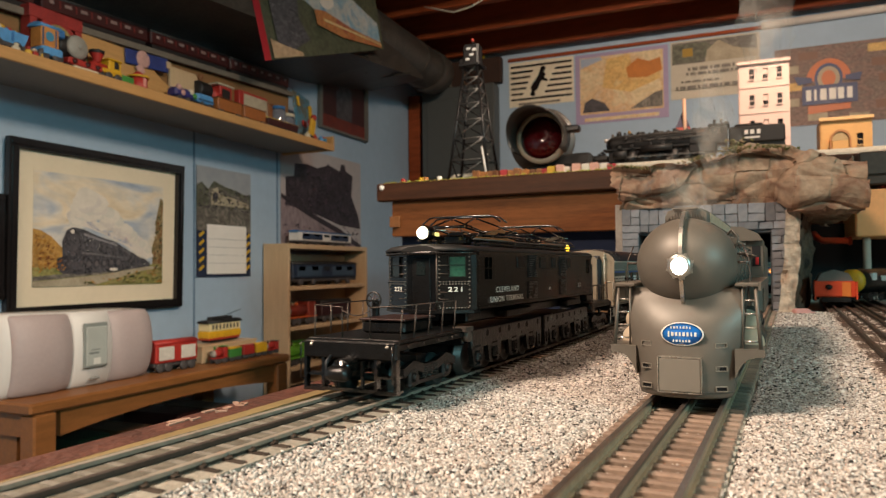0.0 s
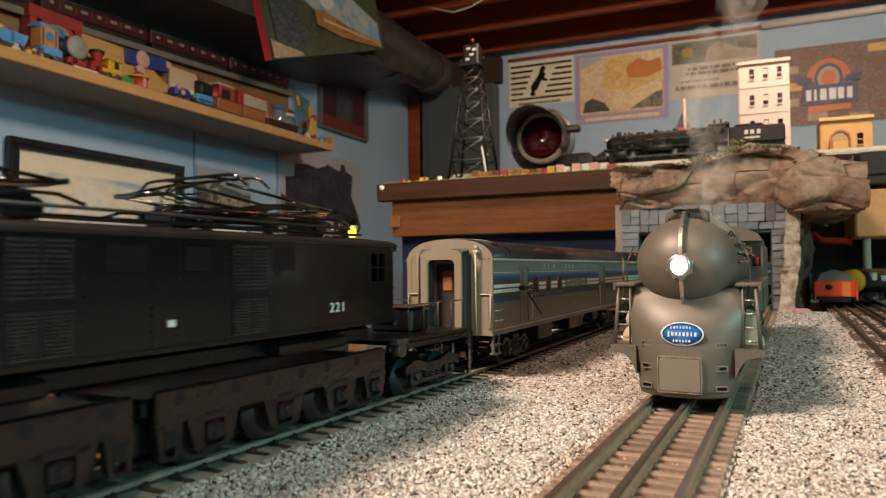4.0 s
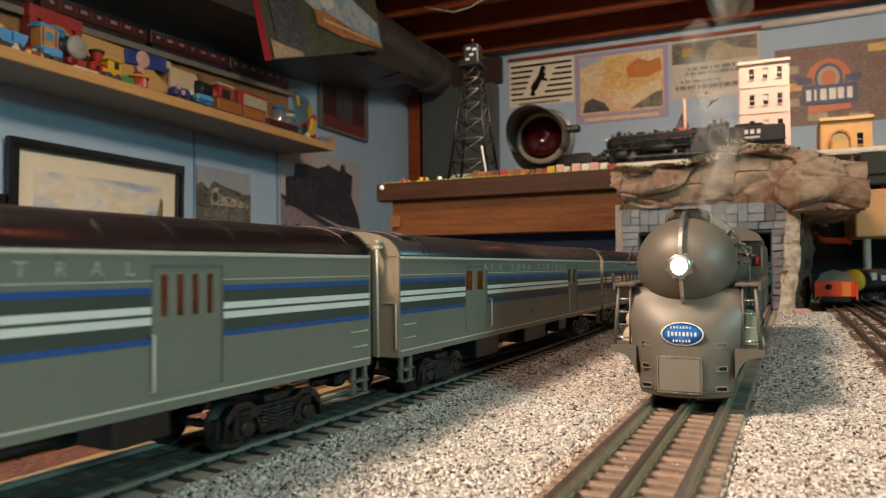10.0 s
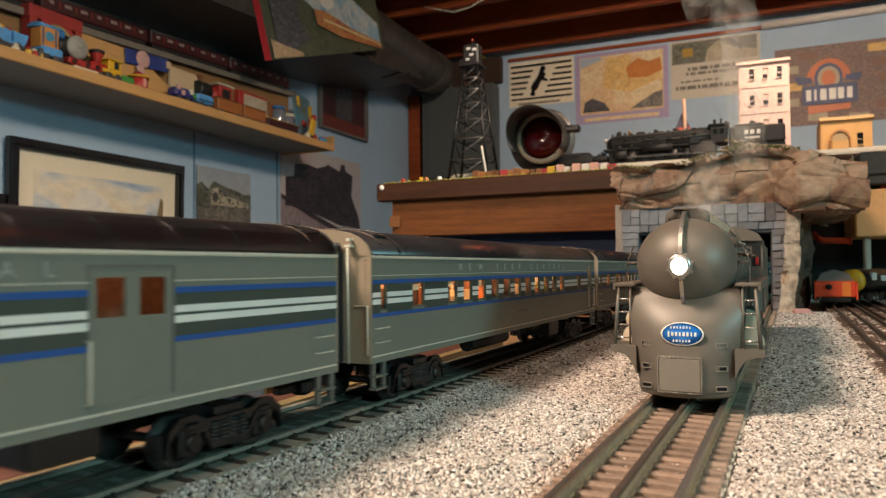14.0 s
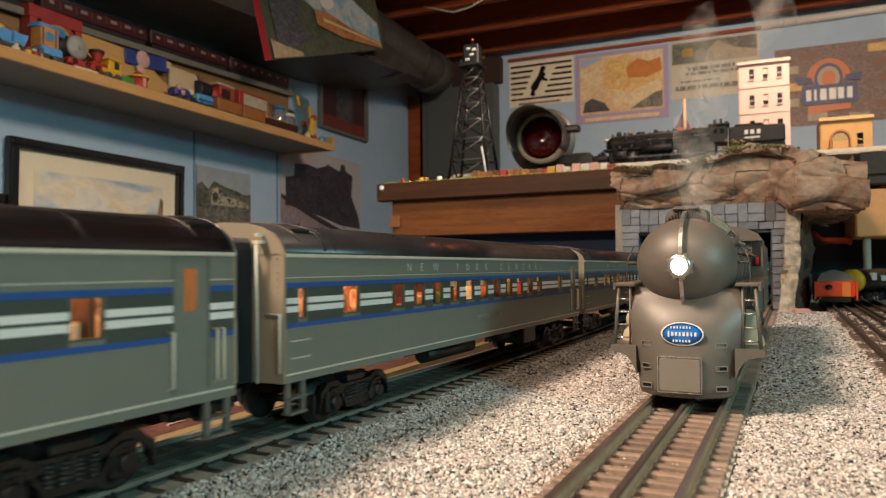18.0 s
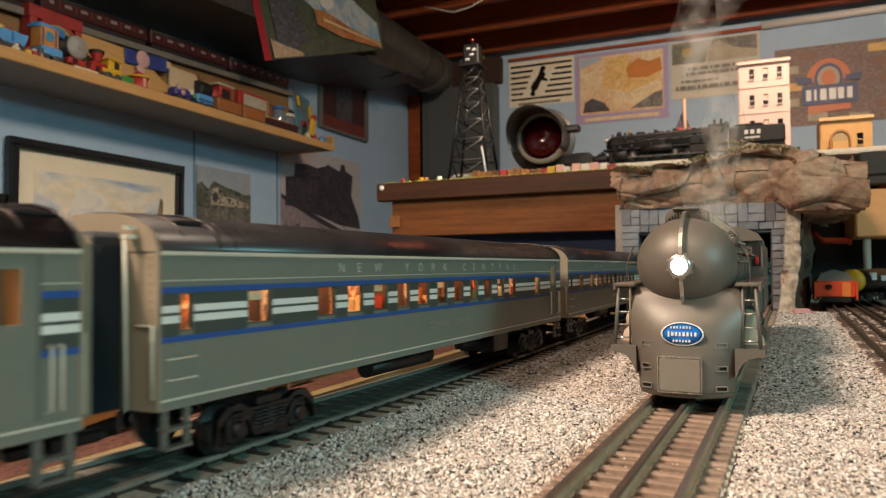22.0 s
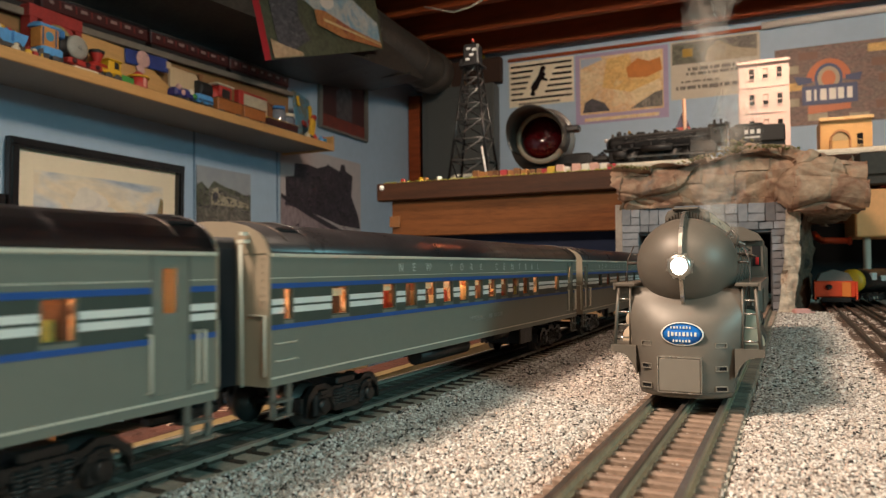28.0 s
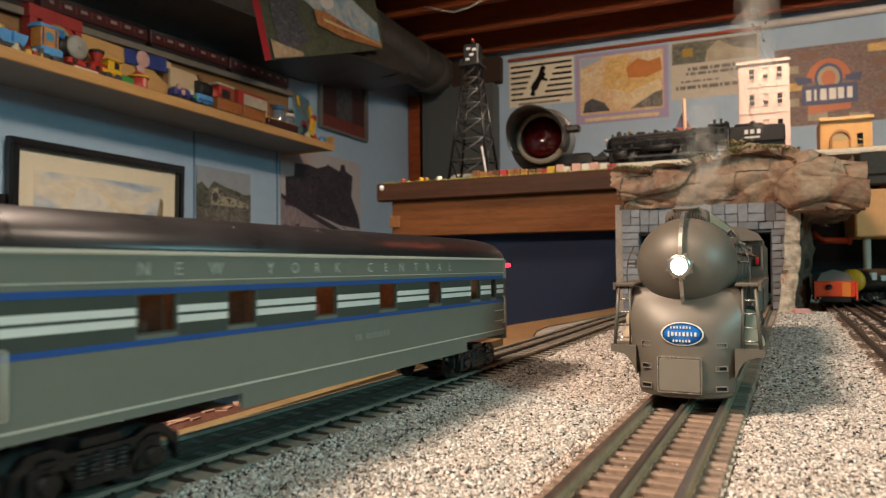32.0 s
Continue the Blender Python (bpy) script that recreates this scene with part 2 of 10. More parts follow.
M["rock"] = mottled("painted_rock", [(0.20, 0.155, 0.13), (0.33, 0.205, 0.135), (0.26, 0.14, 0.09), (0.38, 0.245, 0.16), (0.43, 0.30, 0.205), (0.28, 0.16, 0.105), (0.39, 0.24, 0.155)], 13, 0.88, 0.3, 80, 0.78)
M["jamb_rock"] = mottled("grey_tan_plaster", [(0.42, 0.31, 0.23), (0.56, 0.44, 0.33), (0.47, 0.37, 0.29)], 18, 0.9, 0.6, 90)
# bright and dark patches paint a lit compartment, and the wall itself glows
M["window_glow"] = mottled("glowing_compartment_wall", [(0.05, 0.022, 0.014), (0.55, 0.20, 0.07), (0.14, 0.05, 0.025), (0.88, 0.64, 0.42), (0.62, 0.25, 0.09), (0.08, 0.03, 0.02), (0.85, 0.55, 0.32)], 80, 0.6, 0.05, 300, 0.6, (1, 1, 0.7))
glow = M["window_glow"].node_tree.nodes["Principled BSDF"]
M["window_glow"].node_tree.links.new(glow.inputs["Base Color"].links[0].from_socket, glow.inputs["Emission Color"])
glow.inputs["Emission Strength"].default_value = 0.13
M["yard_bed"] = material("brown_yard_bed", (0.27, 0.22, 0.18), 0.9, var=0.4, scale=90, bump=0.6, bscale=420)
M["tower_black"] = material("tower_black", (0.010, 0.009, 0.009), 0.4, metal=0.3, var=0.3, scale=40)
# greyer than the body, the lamp glints on the slats are in this colour
M["louvre"] = material("louvre_glint_grey", (0.055, 0.052, 0.048), 0.28, metal=0.4, var=0.3, scale=60)
M["dark_glass"] = material("dark_cab_glass", (0.012, 0.016, 0.015), 0.12, var=0.3, scale=90)


def flat(name, hexcol, rough=0.55, var=0.08, **kw):
    if name not in M:
        M[name] = material(name, srgb(hexcol), rough, var=var, **kw)
    return M[name]

for key, level in (("loco_black", 0.5), ("loco_soft", 0.35), ("roof", 0.5), ("deckwood", 0.2), ("deckbeam", 0.3), ("joist", 0.2), ("roadbed_black", 0.0), ("tie_grey", 0.1), ("roadbed", 0.2)):
    M[key].node_tree.nodes["Principled BSDF"].inputs["Specular IOR Level"].default_value = level
M["backboard"] = material("brown_backboard", (0.22, 0.11, 0.04), 0.6, var=0.2, scale=10, bump=0.1, stretch=(6, 0.6, 6))
# ---- room ----
XL, XR, YB, YF, ZF, ZC = -2.1, 3.0, 4.36, -4.3, -0.95, 1.46


def structure(name, shape, mat, label, category):
    return thing(name, label, category, None, shape, mat, kind="structure")


structure("floor", Shape().box((0.45, 0.03, ZF - 0.05), (5.3, 8.9, 0.1)), M["floor"], "grey concrete basement floor", "floor")
structure("wall_left", Shape().box((XL - 0.06, 0.03, 0.35), (0.12, 8.9, 2.6)), M["wall"], "light blue painted basement panel wall", "wall")
structure("wall_back", Shape().box((0.45, YB + 0.06, 0.35), (5.1, 0.12, 2.6)), M["wall"], "light blue painted wall hung with posters", "wall")
structure("wall_front", Shape().box((0.45, YF - 0.06, 0.35), (5.1, 0.12, 2.6)), M["wall"], "light blue painted wall", "wall")
wr = Shape()
wr.box((XR + 0.06, -3.07, 0.35), (0.12, 2.46, 2.6)).box((XR + 0.06, 1.86, 0.35), (0.12, 5.24, 2.6))
wr.box((XR + 0.06, -1.3, 0.00), (0.12, 1.08, 1.90)).box((XR + 0.06, -1.3, 1.55), (0.12, 1.08, 0.20))
structure("wall_right", wr, M["wall"], "light blue painted wall with a small window", "wall")
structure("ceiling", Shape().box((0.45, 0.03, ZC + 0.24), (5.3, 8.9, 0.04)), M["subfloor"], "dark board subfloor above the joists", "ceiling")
joist = Shape().box((0, 0, 0), (5.1, 0.045, 0.2), b=0.003).mesh("joist", M["joist"])
yy = YB - 0.12
while yy > YF:
    ob = tagged(new("joist", joist), "reddish brown wooden ceiling joist", "joist", "ceiling joists", "structure")
    ob.matrix_basis = pose(0.45, yy, ZC + 0.11)
    yy -= 0.405

# ---- layout table ----
def outline(pts, z0, z1):
    n = len(pts)
    s = Shape()
    s.add([(x, y, z0) for x, y in pts] + [(x, y, z1) for x, y in pts],
          [tuple(range(n - 1, -1, -1)), tuple(range(n, 2 * n))] + [(i, (i + 1) % n, n + (i + 1) % n, n + i) for i in range(n)])
    return s


EDGE = [(-0.245, -4.1), (-0.2265, 0.36), (-0.268, 0.75), (-0.268, 0.86), (-0.2, 1.28), (-0.2, 1.75)]
structure("layout_table", outline([(2.6, -4.1)] + [(2.6, 1.75)] + EDGE[::-1], -0.06, -0.0125), M["table"], "train layout table with gravel top", "table")
for lx, ly in ((-0.1, -3.9), (-0.1, -1.5), (-0.1, 1.0), (2.4, -3.9), (2.4, -1.5), (2.4, 1.5)):
    tagged(new("table_leg", Shape().box((lx, ly, (ZF - 0.06) / 2), (0.07, 0.07, -0.06 - ZF)).mesh("table_leg", M["deckwood"])), "square wooden leg of the layout table", "leg", kind="structure")

# ---- tracks ----
def bend(u):
    if u < 0.2:
        return 0.0
    if u < 0.75:
        return -0.0807
    if u < 1.3:
        return 0.25
    return 1.1 if u < 2.5 else 0.0


def run(start, heading, curve, u0, u1, ds=0.005):
    """Points (u, x, y, heading) of a track; u runs along it from the point beside the camera."""
    rows = [(0.0, start[0], start[1], heading)]
    u, x, y, a = rows[0]
    while u < u1:
        a += curve(u) * ds
        x, y, u = x + ds * math.sin(a), y + ds * math.cos(a), u + ds
        rows.append((u, x, y, a))
    u, x, y, a = rows[0]
    back = []
    while u > u0:
        x, y, u = x - ds * math.sin(a), y - ds * math.cos(a), u - ds
        back.append((u, x, y, a))
    return np.array(back[::-1] + rows)


OUTER = run((-0.1959, 0.0), 0.0824, bend, -4.1, 4.9)
INNER = run((-0.0447 * math.cos(0.0632), 0.0447 * math.sin(0.0632)), 0.0632, lambda u: 0.0 if u < 1.3 else 1.1 if u < 2.65 else 0.0, -4.0, 3.2)


def on(track, u):
    return tuple(float(np.interp(u, track[:, 0], track[:, i])) for i in (1, 2, 3))


def strip(track, u0, u1, off, w, z0, z1, step=0.05):
    """A bar that follows a track at an offset to its right."""
    rings = []
    n = max(2, int((u1 - u0) / step))
    for i in range(n + 1):
        x, y, a = on(track, u0 + (u1 - u0) * i / n)
        c, s = math.cos(a), -math.sin(a)
        rings.append([(x + c * (off - w / 2), y + s * (off - w / 2), z0), (x + c * (off + w / 2), y + s * (off + w / 2), z0),
                      (x + c * (off + w / 2), y + s * (off + w / 2), z1), (x + c * (off - w / 2), y + s * (off - w / 2), z1)])
    return Shape().loft(rings, smooth=False)


GAUGE = 0.03175
TIE_STEP = 0.0113


def lay(track, u0, u1, label, roadbed, ties=(0.0, 1.0), tiemat=None, bed=-0.0050, wide=0.0505, thick=0.0036, railmat=None, step=0.0095, tie_z=-0.0057, tie_l=0.0490, webmat=None):
    tiemat = tiemat or M["tie"]
    tr = thing("train_track", label, "track", kind="structure")
    part("roadbed", strip(track, u0, u1, 0, wide, -0.0125, bed), roadbed, tr)
    for o in (-GAUGE / 2, 0, GAUGE / 2):
        part("rail", strip(track, u0, u1, o, 0.0025 if railmat else 0.0019, -0.0014, 0.0, 0.03), (railmat or M["rail"]) if o else M["rail_dark"], tr)
        part("rail_web", strip(track, u0, u1, o, 0.0011, -0.0052, -0.0014, 0.03), webmat or M["web"], tr)
        part("rail_foot", strip(track, u0, u1, o, 0.0034, -0.0052, -0.0041, 0.03), webmat or M["web"], tr)
    tie = Shape().box((0, 0, 0), (tie_l, thick, 0.003), b=0.0006).mesh("tie", tiemat)
    near, rest, u, k = 0, Shape(), u0, 0
    while u < u1:
        x, y, a = on(track, u)
        if ties[0] < u < ties[1] and near < 110:
            ob = part("tie", tie, None, tr)
            ob.matrix_basis = pose(x, y, tie_z, 0, 0, -math.degrees(a))
            near += 1
        else:
            rest.box((0, 0, 0), (tie_l, thick, 0.003), pose(x, y, tie_z, 0, 0, -math.degrees(a)))
        u += step
    tagged(part("ties", rest, tiemat, tr), kind="stuff")
    return tr


outer_track = lay(OUTER, -4.0, 4.6, "three-rail model track in grey roadbed beside the table edge", M["roadbed"], (0.1, 1.1), M["tie_grey"], -0.0027, 0.0548, 0.0034, M["rail_warm_sheen"], TIE_STEP, -0.0037, 0.0525, M["rail_brown"])
lay(INNER, -3.9, 3.0, "three-rail model track in gravel with the grey steam engine", M["ballast_under"], (0.15, 1.2), None, -0.0067)
for o in (-GAUGE / 4, GAUGE / 4):
    part("inner_bed", strip(OUTER, -4.0, 4.6, o, 0.0138, -0.0060, -0.0019), M["roadbed_black"], outer_track, "dark grey roadbed between the rails")
part("outer_bed", strip(OUTER, -4.0, 4.6, -0.0206, 0.0082, -0.0060, -0.0020), M["roadbed_black"], outer_track, "dark grey roadbed beside the rails")
sleepers, plates = Shape(), Shape()
u = -4.0
while u < 4.6:
    x, y, a = on(OUTER, u)
    if -0.2 < u < 1.3:
        plates.box((0.0181, 0, 0), (0.0030, 0.0026, 0.0009), pose(x, y, -0.0018, 0, 0, -math.degrees(a)), b=0.0003).box((0.0181, 0.0009, 0), (0.0012, 0.0008, 0.0012), pose(x, y, -0.0014, 0, 0, -math.degrees(a)))
    for o in (-0.0079, 0.0079):
        sleepers.box((o, 0, 0), (0.0112, 0.0030, 0.0016), pose(x, y, -0.0024, 0, 0, -math.degrees(a)))
    u += TIE_STEP
tagged(part("tie_plates", plates, M["tie_grey"], outer_track), kind="stuff")
tagged(part("sleeper_tops", sleepers, M["sleeper_top"], outer_track), kind="stuff")
# ---- the passing train ----
KNOTS = (0.0, 0.172, 0.3478, 0.5191, 0.6871, 0.8568, 1.0534, 1.2804, 1.5112, 1.7363, 1.959, 2.1905, 2.435, 2.6913, 2.9452, 3.2036, 3.4577)


def travelled(t):
    """Smooth distance that the train has run at t seconds (knots every two seconds)."""
    x = t / 2
    i = min(int(x), 15)
    f = x - i
    v = [KNOTS[max(0, min(16, j))] for j in (i - 1, i, i + 1, i + 2)]
    if i == 0:
        v[0] = 2 * v[1] - v[2]
    if i == 15:
        v[3] = 2 * v[2] - v[1]
    a, b = (v[2] - v[0]) / 2, (v[3] - v[1]) / 2
    return (2 * f ** 3 - 3 * f ** 2 + 1) * v[1] + (f ** 3 - 2 * f ** 2 + f) * a + (3 * f ** 2 - 2 * f ** 3) * v[2] + (f ** 3 - f ** 2) * b


CAR_L, CAR_PITCH, CAR_FIRST, TRUCK_IN = 0.376, 0.4004, 0.3429, 0.052
MOVERS = []
WHEELS = []


def ride(u_front, length, inset):
    """Pose of a vehicle whose front stands at u_front: its origin at mid-length on the rails, +y to its rear."""
    a, b = on(OUTER, u_front + inset), on(OUTER, u_front + length - inset)
    d = math.atan2(b[0] - a[0], b[1] - a[1])
    return pose((a[0] + b[0]) / 2, (a[1] + b[1]) / 2, 0, 0, 0, -math.degrees(d))


HW, ZB, ZG = 0.029, 0.0217, 0.0676
# door colour darkened to paint the shade inside the vestibule
M["vestibule_shade"] = material("shaded_vestibule_door", (0.035, 0.030, 0.025), 0.5, var=0.2, scale=60)
M["interior"] = material("cream_interior", (0.80, 0.50, 0.26), 0.7, scale=42, second=(0.20, 0.06, 0.02))
M["seat_orange"] = material("orange_seat_moulding", (0.40, 0.16, 0.06), 0.6, var=0.4, scale=70, rand=0.75)
M["strip_lamp"] = material("car_strip_lamp", (1, 0.8, 0.55), 0.4, emit=(1.0, 0.57, 0.28), power=26)
M["strip_dim"] = material("dim_strip_lamp", (1, 0.8, 0.55), 0.4, emit=(1.0, 0.60, 0.32), power=4)
M["dim_wall"] = material("brown_inner_wall", (0.30, 0.12, 0.06), 0.6, var=0.5, scale=60, second=(0.10, 0.035, 0.02))
M["seat_red"] = material("red_seat", (0.34, 0.05, 0.03), 0.6, var=0.3, scale=90)
M["seat_cream"] = material("cream_seat_cover", (0.80, 0.62, 0.38), 0.7, var=0.2, scale=90)
M["seat_green"] = material("green_seat", (0.22, 0.26, 0.07), 0.6, var=0.3, scale=90)
M["seat_brown"] = material("brown_partition", (0.10, 0.05, 0.03), 0.6, var=0.4, scale=90)
M["tail_red"] = material("red_tail_lamp", (0.6, 0.01, 0.02), 0.3, emit=(1.0, 0.04, 0.08), power=2.0)
M["step_grey"] = material("grey_step_casting", (0.13, 0.13, 0.11), 0.5, var=0.2, scale=60)
M["cast_frame"] = material("cast_frame_black", (0.0060, 0.0054, 0.0050), 0.30, var=0.35, scale=70, bump=0.25, bscale=400)
M["rail_black"] = material("black_handrail", (0.03, 0.028, 0.026), 0.35, metal=0.4, var=0.2)
M["truck_black"] = material("cast_truck_black", (0.0085, 0.0080, 0.0076), 0.42, metal=0.1, var=0.3, scale=90, bump=0.2, bscale=500)
M["wheel_steel"] = material("wheel_steel", (0.05, 0.046, 0.042), 0.42, metal=0.5, var=0.2)
M["lettering"] = material("pale_lettering", (0.60, 0.62, 0.57), 0.55, var=0.04)
M["faint_lettering"] = material("faint_lettering", (0.30, 0.315, 0.28), 0.55, var=0.1)
M["cream_line"] = material("cream_line", (0.60, 0.58, 0.48), 0.5, var=0.05)
M["spring"] = material("coil_spring", (0.05, 0.048, 0.045), 0.35, metal=0.6)


def gaps(a, b, holes):
    out, y = [], a
    for h0, h1 in sorted(holes):
        if h1 <= y or h0 >= b:
            continue
        if h0 > y:
            out.append((y, h0))
        y = h1
    if y < b:
        out.append((y, b))
    return out


def pierced(y0, y1, z0, z1, holes, x, t):
    """A wall panel in the plane x with openings (ya, yb, za, zb) and the thickness t inwards."""
    s = Shape()
    ys = sorted({y0, y1, *[h[0] for h in holes], *[h[1] for h in holes]})
    zs = sorted({z0, z1, *[h[2] for h in holes], *[h[3] for h in holes]})
    xi = x - t if x > 0 else x + t
    for a, b in zip(ys[:-1], ys[1:]):
        for c, d in zip(zs[:-1], zs[1:]):
            m = ((a + b) / 2, (c + d) / 2)
            if any(h[0] < m[0] < h[1] and h[2] < m[1] < h[3] for h in holes):
                continue
            for xx in (x, xi):
                s.add([(xx, a, c), (xx, b, c), (xx, b, d), (xx, a, d)], [(0, 1, 2, 3)])
    for a, b, c, d in list(holes) + [(y0, y1, z0, z1)]:
        s.add([(q, yy, zz) for q in (x, xi) for yy, zz in ((a, c), (b, c), (b, d), (a, d))], [(i, (i + 1) % 4, 4 + (i + 1) % 4, 4 + i) for i in range(4)])
    return s


def stripe(ya, yb, za, zb, x, holes=()):
    s = Shape()
    for a, b in gaps(ya, yb, holes):
        s.add([(x, a, za), (x, b, za), (x, b, zb), (x, a, zb)], [(0, 1, 2, 3)])
    return s


def truck_mesh():
    """Cast side frames of a four-wheel passenger truck: arched ends, pedestals, equalizer and bolster."""
    s = Shape()
    for sx in (1, -1):
        x = 0.0225 * sx
        top = [(-0.0255, 0.0085), (-0.0245, 0.0135), (-0.0205, 0.0170), (-0.0145, 0.0172), (-0.0100, 0.0150), (0.0100, 0.0150), (0.0145, 0.0172), (0.0205, 0.0170), (0.0245, 0.0135), (0.0255, 0.0085)]
        rings = [[(x - 0.0013, y, z - 0.0034), (x + 0.0013, y, z - 0.0034), (x + 0.0013, y, z), (x - 0.0013, y, z)] for y, z in top]
        s.loft(rings, smooth=False)
        for yy in (-0.016, 0.016):
            s.box((x, yy, 0.0092), (0.0030, 0.0085, 0.0100), b=0.001)
            s.tube((x, yy, 0.0085), (x + 0.0034 * sx, yy, 0.0085), 0.0034, 0.0026, 14)
            s.box((x + 0.0018 * sx, yy, 0.0138), (0.0014, 0.0050, 0.0022), b=0.0005)
        bar = [(-0.016, 0.0132), (-0.0115, 0.0124), (-0.0080, 0.0062), (0.0080, 0.0062), (0.0115, 0.0124), (0.016, 0.0132)]
        s.loft([[(x + 0.0004 * sx, y, z - 0.0011), (x + 0.0020 * sx, y, z - 0.0011), (x + 0.0020 * sx, y, z + 0.0011), (x + 0.0004 * sx, y, z + 0.0011)] for y, z in bar], smooth=False)
        s.box((x, 0, 0.0168), (0.0034, 0.0125, 0.0034), b=0.0006).box((x + 0.0012 * sx, 0, 0.0112), (0.0018, 0.0026, 0.0090), b=0.0005)
        for yy in (-0.0265, 0.0265):
            s.box((x - 0.002 * sx, yy, 0.0100), (0.0040, 0.0016, 0.0060), b=0.0004)
    s.box((0, 0, 0.0155), (0.045, 0.012, 0.005))
    return s


TRUCK = truck_mesh().mesh("side_frame", M["truck_black"])
spr = Shape()
for i in range(5):
    spr.lathe([(0.0013, 0.0072 + i * 0.0013), (0.0021, 0.0076 + i * 0.0013), (0.0021, 0.0081 + i * 0.0013), (0.0013, 0.0085 + i * 0.0013)], n=8)
SPRING = spr.mesh("spring", M["spring"])
AXLE = Shape().tube((-0.019, 0, 0), (0.019, 0, 0), 0.0016, n=8)
for sx in (1, -1):
    AXLE.lathe([(0.0, 0.0135 * sx), (0.0092, 0.0135 * sx), (0.0092, 0.0148 * sx), (0.0082, 0.0150 * sx), (0.0080, 0.0185 * sx), (0.0066, 0.0185 * sx), (0.005, 0.0172 * sx), (0.0, 0.0176 * sx)], axis="x", n=20)
AXLE = AXLE.mesh("wheelset", M["wheel_steel"])


def truck(car, y):
    t = part("truck", TRUCK, None, car, "black cast passenger truck", pose(0, y, 0))
    for yy in (-0.016, 0.016):
        WHEELS.append((part("wheelset", AXLE, None, t, "", pose(0, yy, 0.0082)), yy, 0.0082, 0.0082))
    for sx in (1, -1):
        for yy in (-0.0062, -0.002, 0.0022, 0.0064):
            part("spring", SPRING, None, t, "", pose(0.0232 * sx, yy, 0))
    return t


STEP = Shape()
for yy in (-0.0042, 0.0042):
    STEP.box((0, yy, 0.0165), (0.0014, 0.0022, 0.0125))
STEP.box((0, 0, 0.0105), (0.004, 0.0096, 0.0009)).box((0, 0, 0.016), (0.004, 0.0096, 0.0009))
STEP = STEP.mesh("step", M["step_grey"])
COACH = [(0.0071, 0.0116), (0.0355, 0.0469)] + [(0.0735 + 0.0197 * i, 0.0843 + 0.0197 * i) for i in range(11)] + [(0.3196, 0.3290)]
ZW0, ZW1 = 0.0447, 0.0557


